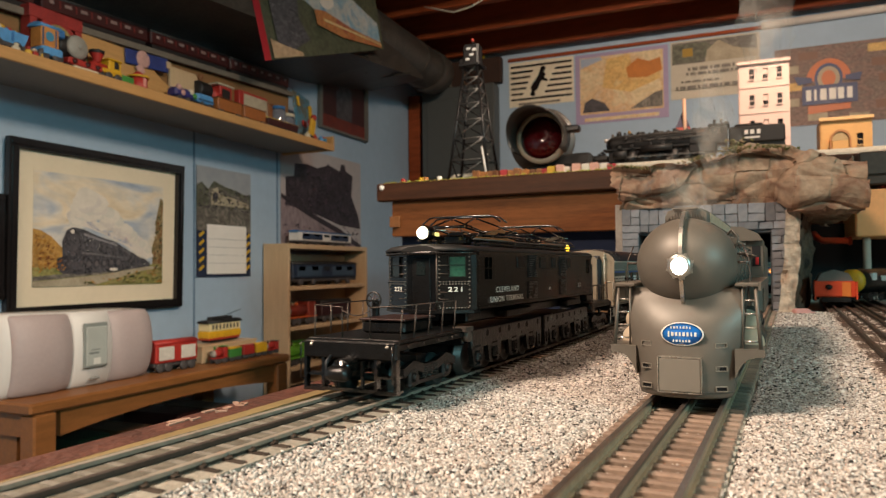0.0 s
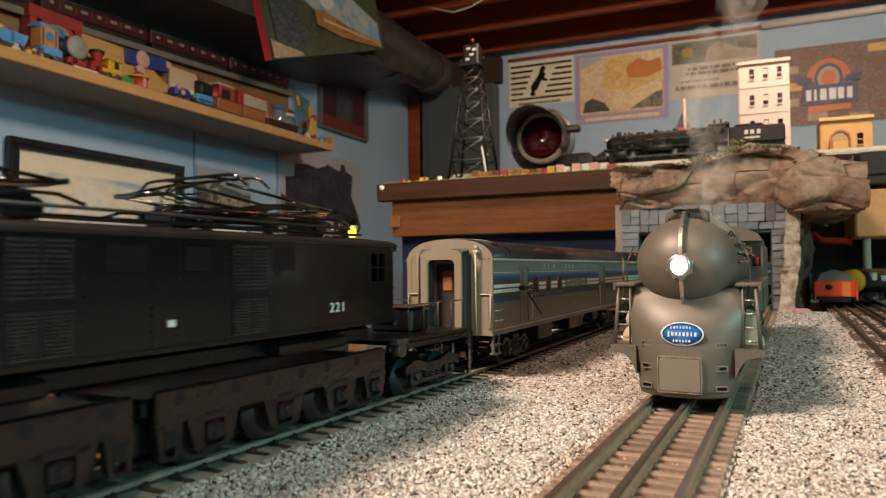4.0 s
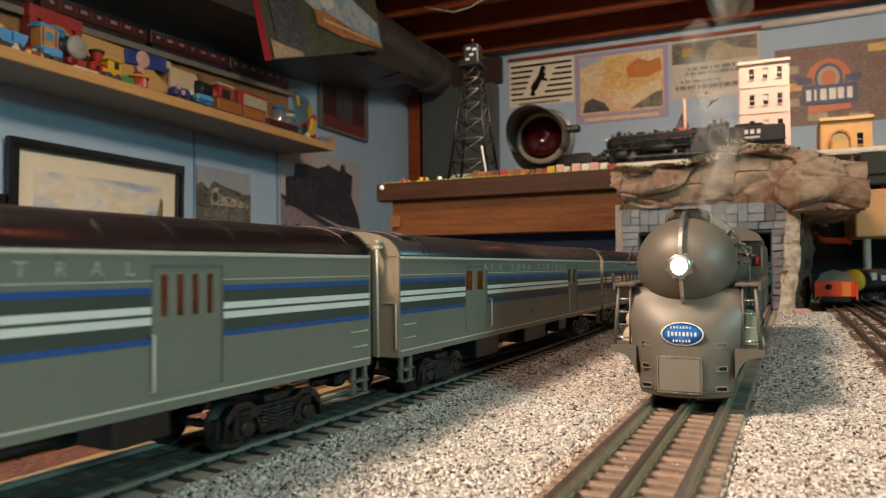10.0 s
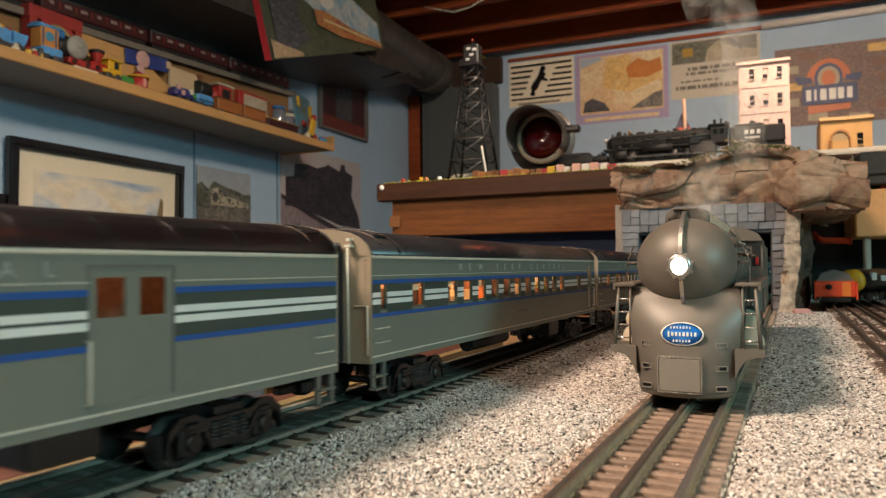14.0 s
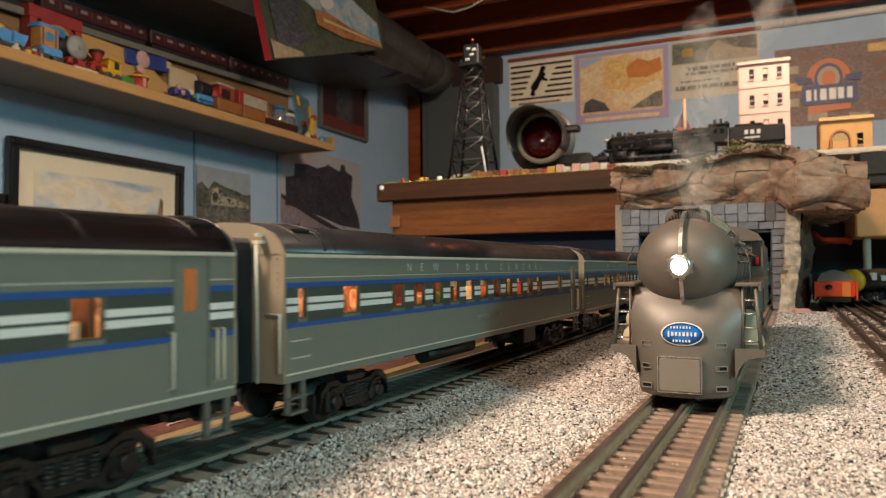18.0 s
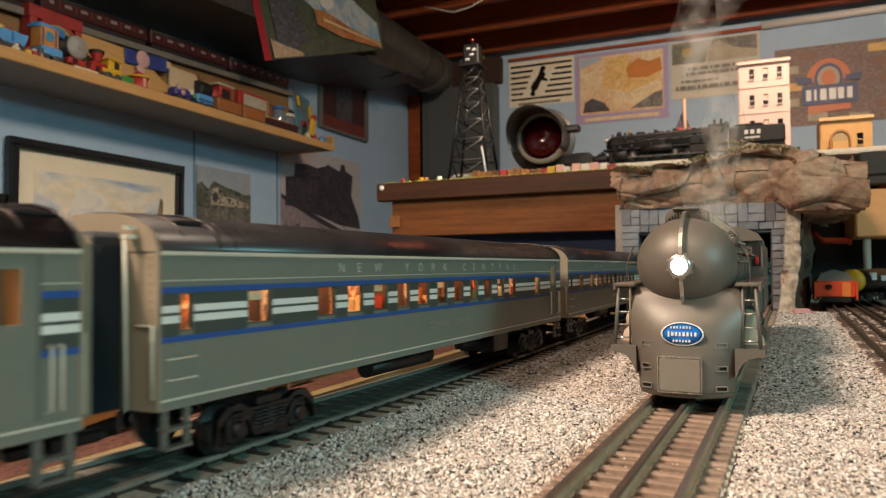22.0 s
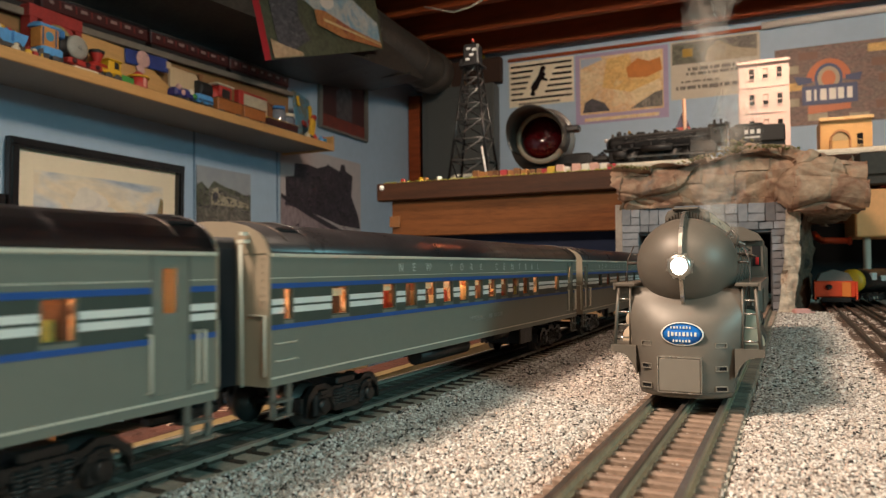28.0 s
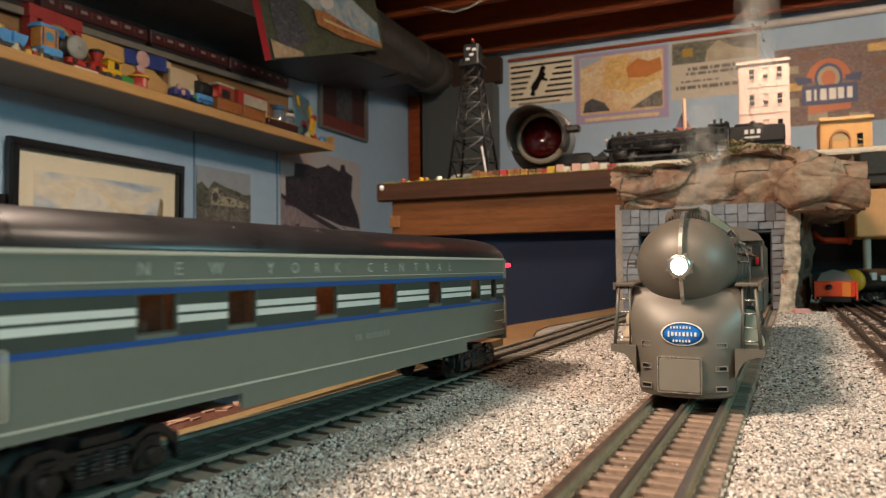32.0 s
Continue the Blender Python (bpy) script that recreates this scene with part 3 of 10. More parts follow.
def passenger_car(k, label, windows, doors, words, names, length=CAR_L, tail=False):
    """windows: spans from the front; doors: (start, end, z0, z1, panes, handle span); words: (text, y, z, size, spacing)."""
    car = thing("passenger_car", label, "train car", group="passenger train")
    h = length / 2
    rear = h - (0.012 if tail else 0.0)
    holes = [(a - h, b - h, ZW0, ZW1) for a, b in windows]
    for a, b, z0, z1, panes in doors:
        holes += [(p[0] - h, p[1] - h, p[2], p[3]) for p in panes]
    zb = ZB
    for sx in (1, -1):
        x = HW * sx
        cut = [(a - h, b - h, z0, z1) for a, b, z0, z1, panes in doors]
        w = part("side_wall", pierced(-h, rear, zb, ZG, [q for q in holes if not any(c[0] <= q[0] and q[1] <= c[1] for c in cut)] + cut, x, 0.0013), M["grey_green"], car)
        dspan = [(d[0] - h, d[1] - h) for d in doors]
        wspan = [(a - h - 0.0004, b - h + 0.0004) for a, b in windows]
        spots = [(q[0] - h, q[1] - h) for q in words.get("gap", ())]
        e = 0.00012 * sx
        for a, b in gaps(-h, rear, dspan + wspan):
            part("dark_band", stripe(a, b, 0.0431, 0.0559, x + e), M["dark_band"], w)
        for a, b in gaps(-h, rear, dspan + wspan + spots):
            for z0, z1 in ((0.0470, 0.0492), (0.0501, 0.0522)):
                part("white_stripe", stripe(a, b, z0, z1, x + 2 * e), M["white_stripe"], w)
        for a, b in gaps(-h, rear, dspan):
            for z0, z1 in ((0.0559, 0.0577), (0.0414, 0.0431)):
                part("blue_stripe", stripe(a, b, z0, z1, x + 2 * e), M["blue_stripe"], w)
        for z0, z1 in ((0.0594, 0.0597), (0.0244, 0.0250), (0.0670, 0.0677)):
            for a, b in gaps(-h, rear, dspan if 0.03 < z0 < 0.065 else []):
                part("trim_line", Shape().box((x + 0.0001 * sx, (a + b) / 2, (z0 + z1) / 2), (0.0006, b - a, z1 - z0)), M["cream_line"], w)
        for a, b in windows:
            fr = Shape()
            for q in (a - h, b - h):
                fr.box((x - 0.0007 * sx, q, (ZW0 + ZW1) / 2), (0.0014, 0.0004, ZW1 - ZW0))
            fr.box((x - 0.0006 * sx, (a + b) / 2 - h, ZW0), (0.0017, b - a, 0.0005)).box((x - 0.0007 * sx, (a + b) / 2 - h, ZW1), (0.0014, b - a, 0.0004))
            part("window_frame", fr, M["dark_band"], w)
        for a, b, z0, z1, panes in doors:
            dr = part("door", pierced(a - h, b - h, z0, z1, [(p[0] - h, p[1] - h, p[2], p[3]) for p in panes], x - 0.0003 * sx, 0.0009), M["grey_green"], w)
            edge = Shape()
            for q in (a - h, b - h):
                edge.box((x - 0.0001 * sx, q, (z0 + z1) / 2), (0.0008, 0.0005, z1 - z0))
            edge.box((x - 0.0001 * sx, (a + b) / 2 - h, z1), (0.0008, b - a, 0.0005))
            part("door_frame", edge, M["step_grey"], w)
            for q in ((a - 0.0012 - h, b + 0.0022 - h, b + 0.0048 - h) if b - a < 0.016 else ((a - 0.0004 - h,) if a > 0.2 else (b + 0.0034 - h,))):
                part("grab_rail", Shape().wire([(x, q, 0.0442), (x + 0.0016 * sx, q, 0.0440), (x + 0.0016 * sx, q, 0.0280), (x, q, 0.0277)], 0.00045), M["cream_line"], w)
        for yy, zz in ((-h + 0.0075, 0.0366), (-h + 0.0075, 0.0305), (rear - 0.008, 0.0366), (rear - 0.008, 0.0305)):
            if doors and any(d[0] - h - 0.008 < yy < d[1] - h + 0.008 for d in doors):
                continue
            part("grab_iron", Shape().wire([(x, yy - 0.0052, zz), (x + 0.0012 * sx, yy - 0.005, zz), (x + 0.0012 * sx, yy + 0.005, zz), (x, yy + 0.0052, zz)], 0.0003, 5), M["cream_line"], w)
        if sx == 1:
            if words.get("road"):
                glyphs = Shape()
                for ch, yy in zip("NEWYORKCENTRAL", words["road"]):
                    g = lettering("glyph", ch, 0.0056, M["lettering"], None, Matrix())
                    glyphs.add([(x + 0.0005, v.co.x + yy - h, v.co.y + 0.0629) for v in g.data.vertices], [tuple(q.vertices) for q in g.data.polygons])
                    bpy.data.objects.remove(g)
                part("lettering", glyphs, M["lettering"], w)
            for text, yy, zz, size, sp in words.get("text", ()):
                lettering("lettering", text, size, M["faint_lettering"] if 0.033 < zz < 0.035 else M["lettering"], w, Matrix.Translation((x + 0.0005, yy - h, zz)) @ Euler((math.pi / 2, 0, math.pi / 2)).to_matrix().to_4x4(), sp)
            for a, b, zz, hh in names:
                bars = Shape()
                q = a
                i = 0
                while q < b:
                    if (i * 7) % 9 != 5:
                        bars.box((x + 0.0004, q - h, zz), (0.0003, 0.0012, hh * 0.8))
                    q += 0.0027
                    i += 1
                part("name_bars", bars, M["faint_lettering"], w)
    # roof with its seams, hatches and collars
    rings = []
    sec = [(c * (HW + 0.0003), z) for c, z in [(1, ZG), (1.0, ZG + 0.0016), (0.94, ZG + 0.0052), (0.82, ZG + 0.0084), (0.62, ZG + 0.0110), (0.36, ZG + 0.0126), (0, ZG + 0.0132)]]
    sec = sec + [(-a, b) for a, b in sec[-2::-1]]
    stations = [(-h, 1.0), (h, 1.0)] if not tail else [(-h, 1.0), (h - 0.03, 1.0), (h - 0.012, 0.985), (h - 0.004, 0.9), (h, 0.78)]
    for yy, k2 in stations:
        rings.append([(a * k2, yy, ZG + (b - ZG) * (k2 ** 1.5 if k2 < 1 else 1)) for a, b in sec])
    roof = part("roof", Shape().loft(rings, closed=True, caps=True), M["roof"], car)
    yy = -h + 0.03
    while yy < rear - 0.03:
        part("roof_seam", Shape().wire([(a, yy, b) for a, b in sec], 0.00008, 4), M["roof"], roof)
        yy += 0.0245
    for yy in ((-h + 0.012, rear - 0.012) if not tail else (-h + 0.012,)):
        for sx in (1, -1):
            part("roof_hatch", Shape().box((0.019 * sx, yy + 0.004, ZG + 0.0098), (0.008, 0.012, 0.0016), b=0.0005), M["roof"], roof)
        part("roof_collar", Shape().wire([(a * 1.01, yy + 0.011, b + 0.0004) for a, b in sec[1:-1]], 0.0005, 6), M["roof"], roof)
        # brighter wire drawn for the glints near the roof end
        part("roof_rib", Shape().wire([(a * 1.012, yy - 0.0025, b + 0.0003) for a, b in sec[2:-2]], 0.00025, 6), M["rail_dark"], roof, "thin brighter rib standing in for glints on the roof")
    for sx in (1, -1):
        part("gutter", Shape().box(((HW + 0.0006) * sx, (rear - h) / 2, ZG + 0.0002), (0.0008, rear + h, 0.0009)), M["cream_line"], roof)
    # ends
    endsec = [(a * 0.995, b - 0.0003) for a, b in sec]
    ends = [(-1, -h)] + ([] if tail else [(1, h)])
    for sy, ye in ends:
        n = len(endsec)
        ring = [(a, b) for a, b in endsec] + [(-HW + 0.0002, ZB), (HW - 0.0002, ZB)]
        e = part("end_wall", Shape().loft([[(a, ye, b) for a, b in ring], [(a, ye + 0.0012 * sy, b) for a, b in ring]], smooth=False), M["end_tan"], car, "tan painted car end")
        dfr = Shape()
        y1 = ye + 0.0115 * sy
        for sx in (1, -1):
            dfr.box((0.0114 * sx, y1, 0.0450), (0.0050, 0.002, 0.047), b=0.0006)
            dfr.loft([[(a * sx, yy, z) for a, z in ((0.0089, 0.0652), (0.0089, 0.0676), (0.0066, 0.0676), (0.0078, 0.0667))] for yy in (y1 - 0.0009, y1 + 0.0009)], smooth=False)
        crown = [(0.0138, 0.0675), (0.0138, 0.0705), (0.0110, 0.0728), (0.0062, 0.0738), (0.0040, 0.0756), (-0.0040, 0.0756), (-0.0062, 0.0738), (-0.0110, 0.0728), (-0.0138, 0.0705), (-0.0138, 0.0675)]
        dfr.loft([[(a, yy, z) for a, z in crown] for yy in (y1 - 0.001, y1 + 0.001)], smooth=False)
        dfr.box((0, y1, 0.0226), (0.0276, 0.002, 0.003), b=0.0005)
        part("diaphragm_frame", dfr, M["end_tan"], car, "tan vestibule frame")
        for nm, cx, cz, wx, wz in (("bellows_side", 0.0124, 0.046, 0.0, 0.048), ("bellows_side", -0.0124, 0.046, 0.0, 0.048), ("bellows_top", 0.0, 0.0705, 0.029, 0.0)):
            folds = []
            for i in range(9):
                yy = ye + (0.0019 + i * 0.00115) * sy
                g = 0.0036 if i % 2 else 0.0014
                hx, hz = (wx / 2, g) if wx else (g, wz / 2)
                folds.append([(cx - hx, yy, cz - hz), (cx + hx, yy, cz - hz), (cx + hx, yy, cz + hz), (cx - hx, yy, cz + hz)])
            part(nm, Shape().loft(folds, smooth=False), M["rubber"], car, "dark ribbed rubber bellows")
        part("end_door", Shape().box((0, ye + 0.0018 * sy, 0.044), (0.0155, 0.0012, 0.042), b=0.0004), M["vestibule_shade"], e)
        part("door_window", Shape().box((0, ye + 0.0026 * sy, 0.055), (0.006, 0.0006, 0.012)), M["seat_orange"], e)
        part("corner_pipe", Shape().tube((0.0195, ye + 0.0040 * sy, 0.0218), (0.0195, ye + 0.0048 * sy, 0.0715), 0.00048, n=8).box((0.0195, ye + 0.0035 * sy, 0.0725), (0.0030, 0.003, 0.0012)).box((0.0195, ye + 0.0032 * sy, 0.0752), (0.0014, 0.003, 0.0012)), M["cream_line"], e, "pale corner pipe")
        part("corner_pipe", Shape().tube((-0.0195, ye + 0.0040 * sy, 0.0218), (-0.0195, ye + 0.0048 * sy, 0.0715), 0.0005, n=8), M["end_tan"], e)
        for sx in (1, -1):
            part("end_rail", Shape().wire([(0.0212 * sx, ye + 0.002 * sy, 0.0465), (0.0278 * sx, ye + 0.002 * sy, 0.0465), (0.0278 * sx, ye + 0.002 * sy, 0.0255)], 0.0005, 5), M["cream_line"], e)
        part("seam_bead", Shape().box((0, ye + 0.0013 * sy, 0.0684), (0.055, 0.0004, 0.0004)), M["end_tan"], e)
        rv = Shape()
        for i in range(17):
            for sx in (1, -1):
                rv.box((0.0262 * sx, ye + 0.0013 * sy, 0.0265 + i * 0.0025), (0.0006, 0.0006, 0.0006))
        tagged(part("rivets", rv, M["end_tan"], e), kind="stuff")
        part("coupler", Shape().box((0, ye + 0.006 * sy, 0.0125), (0.005, 0.018, 0.004), b=0.001).box((0.001, ye + 0.014 * sy, 0.0125), (0.009, 0.005, 0.007), b=0.0015), M["truck_black"], car)
        for sx in (1, -1):
            part("step", STEP, None, car, "tan stirrup step", pose((HW - 0.0012) * sx, ye - 0.0062 * sy, 0))
    if tail:
        sec2 = [(HW, -0.012), (HW * 0.985, -0.006), (HW * 0.93, -0.002), (HW * 0.78, 0.0)]
        rg = []
        for zz in (ZB - 0.003, ZG):
            rg.append([(a, h + b, zz) for a, b in sec2] + [(-a, h + b, zz) for a, b in sec2[::-1]])
        e = part("rounded_end", Shape().loft(rg, closed=True, caps=True, smooth=True), M["grey_green"], car)
        rg = []
        for zz in (0.0431, 0.0559):
            rg.append([(a * 1.004, h + b + 0.00015, zz) for a, b in sec2] + [(-a * 1.004, h + b + 0.00015, zz) for a, b in sec2[::-1]])
        part("dark_band", Shape().loft(rg, closed=False, caps=False), M["dark_band"], e)
        part("tail_lamp", Shape().lathe([(0, 0.0028), (0.0012, 0.0024), (0.0016, 0.0), (0.0016, -0.002)], (HW * 0.97, h - 0.0035, 0.064), "x", 12), M["tail_red"], e)
        part("tail_lamp", Shape().lathe([(0, -0.0028), (0.0012, -0.0024), (0.0016, 0.0), (0.0016, 0.002)], (-HW * 0.97, h - 0.0035, 0.064), "x", 12), M["tail_red"], e)
        part("window", Shape().box((0, h + 0.0001, 0.0505), (0.018, 0.0008, 0.011), b=0.0003), M["roof"], e)
        for sx in (1, -1):
            part("skirt", Shape().box((HW * sx - 0.0006 * sx, 0.0175, 0.0192), (0.0012, 0.172, 0.0054)), M["grey_green"], car)
            part("grab_rail", Shape().wire([(HW * sx, h - 0.013, 0.0450), ((HW + 0.0014) * sx, h - 0.013, 0.0448), ((HW + 0.0014) * sx, h - 0.013, 0.0290), (HW * sx, h - 0.013, 0.0288)], 0.0004), M["cream_line"], car)
    # floor, inside and underbody
    part("floor", Shape().box((0, (rear - h) / 2, 0.0235), (0.0555, rear + h - 0.003, 0.0025)), M["truck_black"], car)
    if windows or doors:
        part("inner_wall", Shape().box((-0.002, (rear - h) / 2, 0.0455), (0.0012, rear + h - 0.008, 0.0405)), M["window_glow"] if 3 <= k <= 7 else M["dim_wall"], car, "inner wall with lamplight and seats put into its colour")
        part("lamp_strip", Shape().box((0.012, (rear - h) / 2, 0.0655), (0.003, rear + h - 0.02, 0.0008)), M["strip_lamp"] if 3 <= k <= 7 else M["strip_dim"], car, "glowing warm strip lamp")
        part("inner_ceiling", Shape().box((0.0, (rear - h) / 2, 0.0667), (0.055, rear + h - 0.004, 0.0008)), M["interior"], car)
        rngs = random.Random(40 + k)
        seat = Shape().box((0, 0, 0.0365), (0.013, 0.0075, 0.019), b=0.0012).box((0, -0.0032, 0.0445), (0.013, 0.0024, 0.017), b=0.001).mesh("seat", M["seat_orange"])
        tints = ("seat_orange", "seat_red", "seat_cream", "seat_orange", "seat_green", "seat_cream") if 3 <= k <= 7 else ("seat_red", "seat_brown", "seat_red", "seat_brown")
        shapes = {n: Shape().box((0, 0, 0.0365), (0.009, 0.0050, 0.019), b=0.0012).box((0, -0.0020, 0.0445), (0.009, 0.0018, 0.014), b=0.0008).mesh("seat", M[n]) for n in set(tints)}
        table = Shape().box((0, 0, 0.0432), (0.010, 0.0045, 0.0008)).tube((0, 0, 0.025), (0, 0, 0.043), 0.0006, n=6).mesh("table", M["seat_cream"])
        blind = Shape().box((0, 0, 0), (0.0006, 0.0100, 0.0030)).mesh("blind", M["seat_cream"])
        post = Shape().box((0, 0, 0.0460), (0.016, 0.0012, 0.038)).mesh("partition", M["seat_brown"])
        for a, b in windows:
            if b - a > 0.008:
                c = (a + b) / 2 - h
                for dy in (-0.0032, 0.0034):
                    part("seat", shapes[rngs.choice(tints)], None, car, "", pose(0.0175 + rngs.uniform(-0.005, 0.003), c + dy + rngs.uniform(-0.0015, 0.0015), rngs.uniform(-0.0045, 0.0015)))
                if rngs.random() < 0.5:
                    part("table", table, None, car, "", pose(0.019, c + rngs.uniform(-0.003, 0.003), rngs.uniform(0, 0.002)))
                if rngs.random() < 0.4:
                    part("blind", blind, None, car, "", pose(0.0262, c, 0.0545 - rngs.uniform(0, 0.0012)))
                if rngs.random() < 0.55:
                    part("partition", post, None, car, "", pose(0.017, c + rngs.choice((0.0058, 0.0066, 0.0045)), 0))
    boxes = [(-0.075, 0.034, 0.0125), (0.012, 0.046, 0.0115), (0.078, 0.02, 0.0095)] if k < 3 else [(0.078, 0.024, 0.012)]
    if not tail:
        for yy, ln, dz in boxes:
            part("equipment_box", Shape().box((0.013, yy, 0.0222 - dz / 2), (0.024, ln, dz), b=0.0008), M["truck_black"], car)
        part("air_tank", Shape().tube((0.014, -0.06, 0.0165), (0.014, 0.0, 0.0165), 0.0045, n=12), M["truck_black"], car)
        part("brake_cylinder", Shape().tube((0.016, 0.035, 0.018), (0.016, 0.062, 0.018), 0.003, n=10), M["truck_black"], car)
    truck(car, -h + TRUCK_IN)
    truck(car, h - TRUCK_IN + (0.012 if tail else 0))
    MOVERS.append((car, CAR_FIRST + k * CAR_PITCH, length, TRUCK_IN))
    return car


ROAD = (0.0995, 0.1095, 0.1229, 0.1431, 0.1544, 0.1646, 0.1749, 0.1966, 0.2075, 0.2174, 0.2278, 0.2379, 0.248, 0.258)
base = "two-tone grey streamlined passenger car with blue and white stripes"
ROAD_COACH = (0.0885, 0.1008, 0.1156, 0.1408, 0.154, 0.1668, 0.18, 0.2034, 0.2161, 0.2296, 0.2429, 0.2548, 0.267, 0.279)
passenger_car(1, "two-tone grey mail car with a baggage door and three windows",
              [(0.0735, 0.0863), (0.1032, 0.1150), (0.1322, 0.1440)],
              [(0.0470, 0.0636, 0.0268, 0.0628, [(0.0515, 0.0565, 0.0480, 0.0600)]),
               (0.2655, 0.2925, 0.0268, 0.0640, [(0.2690 + i * 0.0058, 0.2718 + i * 0.0058, 0.0490, 0.0615) for i in range(4)])],
              {"road": ROAD, "gap": [(0.1525, 0.2225)], "text": [("UNITED STATES MAIL", 0.1875, 0.0513, 0.0040, 1.72), ("RAILWAY POST OFFICE", 0.1875, 0.0480, 0.0040, 1.60), ("5017", 0.1843, 0.0318, 0.0044, 1.25)]}, [])
passenger_car(2, "two-tone grey baggage car with two wide sliding doors", [],
              [(0.0715, 0.1020, 0.0268, 0.0635, [(0.0735, 0.0835, 0.0500, 0.0608), (0.0885, 0.0985, 0.0500, 0.0608)]),
               (0.2690, 0.2965, 0.0268, 0.0640, [(0.2715, 0.2805, 0.0500, 0.0608), (0.2850, 0.2940, 0.0500, 0.0608)])],
              {"road": ROAD}, [(0.182, 0.193, 0.0318, 0.0034)])
coach_door = [(0.3518, 0.3655, 0.0262, 0.0672, [(0.3560, 0.3612, 0.0500, 0.0632)])]
for k, name, bars in ((3, "CASCADE VIEW", []), (4, "IMPERIAL HOUSE", []), (5, "CUYAHOGA COUNTY", []), (6, "", [(0.165, 0.205, 0.034, 0.003)]), (7, "IMPERIAL", [(0.192, 0.212, 0.034, 0.003)])):
    txt = []
    if name:
        txt.append((name, 0.185 if not bars else 0.174, 0.0338, 0.0040, 1.25))
    passenger_car(k, base, COACH, coach_door, {"road": ROAD_COACH, "text": txt}, bars)
passenger_car(8, "two-tone grey round-ended tail car with red marker lamps",
              [(0.0587, 0.0723), (0.0933, 0.1058), (0.1386, 0.1517), (0.1835, 0.1975), (0.2284, 0.2413), (0.2775, 0.2900), (0.3054, 0.3130)],
              [(0.0050, 0.0168, 0.0262, 0.0650, [(0.0082, 0.0133, 0.0490, 0.0625)])],
              {"road": [q - 0.028 for q in ROAD_COACH]}, [(0.165, 0.19, 0.034, 0.003)], 0.336, True)
CATCH = [o for o in bpy.data.objects if o.name.startswith("passenger_car")][0]
part("mail_catcher", Shape().tube((HW + 0.0035, -CAR_L / 2 + 0.0440, 0.0490), (HW + 0.0035, -CAR_L / 2 + 0.0680, 0.0492), 0.0009, n=8).tube((HW + 0.0035, -CAR_L / 2 + 0.052, 0.0460), (HW + 0.006, -CAR_L / 2 + 0.073, 0.0308), 0.0007, n=8)
     .tube((HW, -CAR_L / 2 + 0.0455, 0.0490), (HW + 0.0045, -CAR_L / 2 + 0.0455, 0.0490), 0.0016, n=8).tube((HW, -CAR_L / 2 + 0.0675, 0.0492), (HW + 0.0045, -CAR_L / 2 + 0.0675, 0.0492), 0.0016, n=8), M["truck_black"], CATCH, "black folded mail catcher arm")

# ---- electric locomotive ----
# steel tinted teal to paint the window's reflection on the wheels
M["teal_sheen_wheel"] = material("teal_reflection_wheel", (0.028, 0.042, 0.042), 0.4, metal=0.4, var=0.2)
# faint emission stands in for green light and reflections in the panes
M["green_glow"] = material("green_reflection_glow", (0.02, 0.085, 0.05), 0.3, var=0.7, scale=90, emit=(0.2, 0.75, 0.45), power=0.022)
M["hood_red"] = material("dark_red_lid", (0.030, 0.012, 0.009), 0.4, var=0.4, scale=70)
M["loco_roof"] = material("matte_black_roof", (0.010, 0.009, 0.008), 0.55, var=0.4, scale=60)
M["gloss_black"] = material("glossy_black_casting", (0.006, 0.0055, 0.005), 0.16, var=0.3, scale=90, coat=0.5)
ELEC_L = 0.258


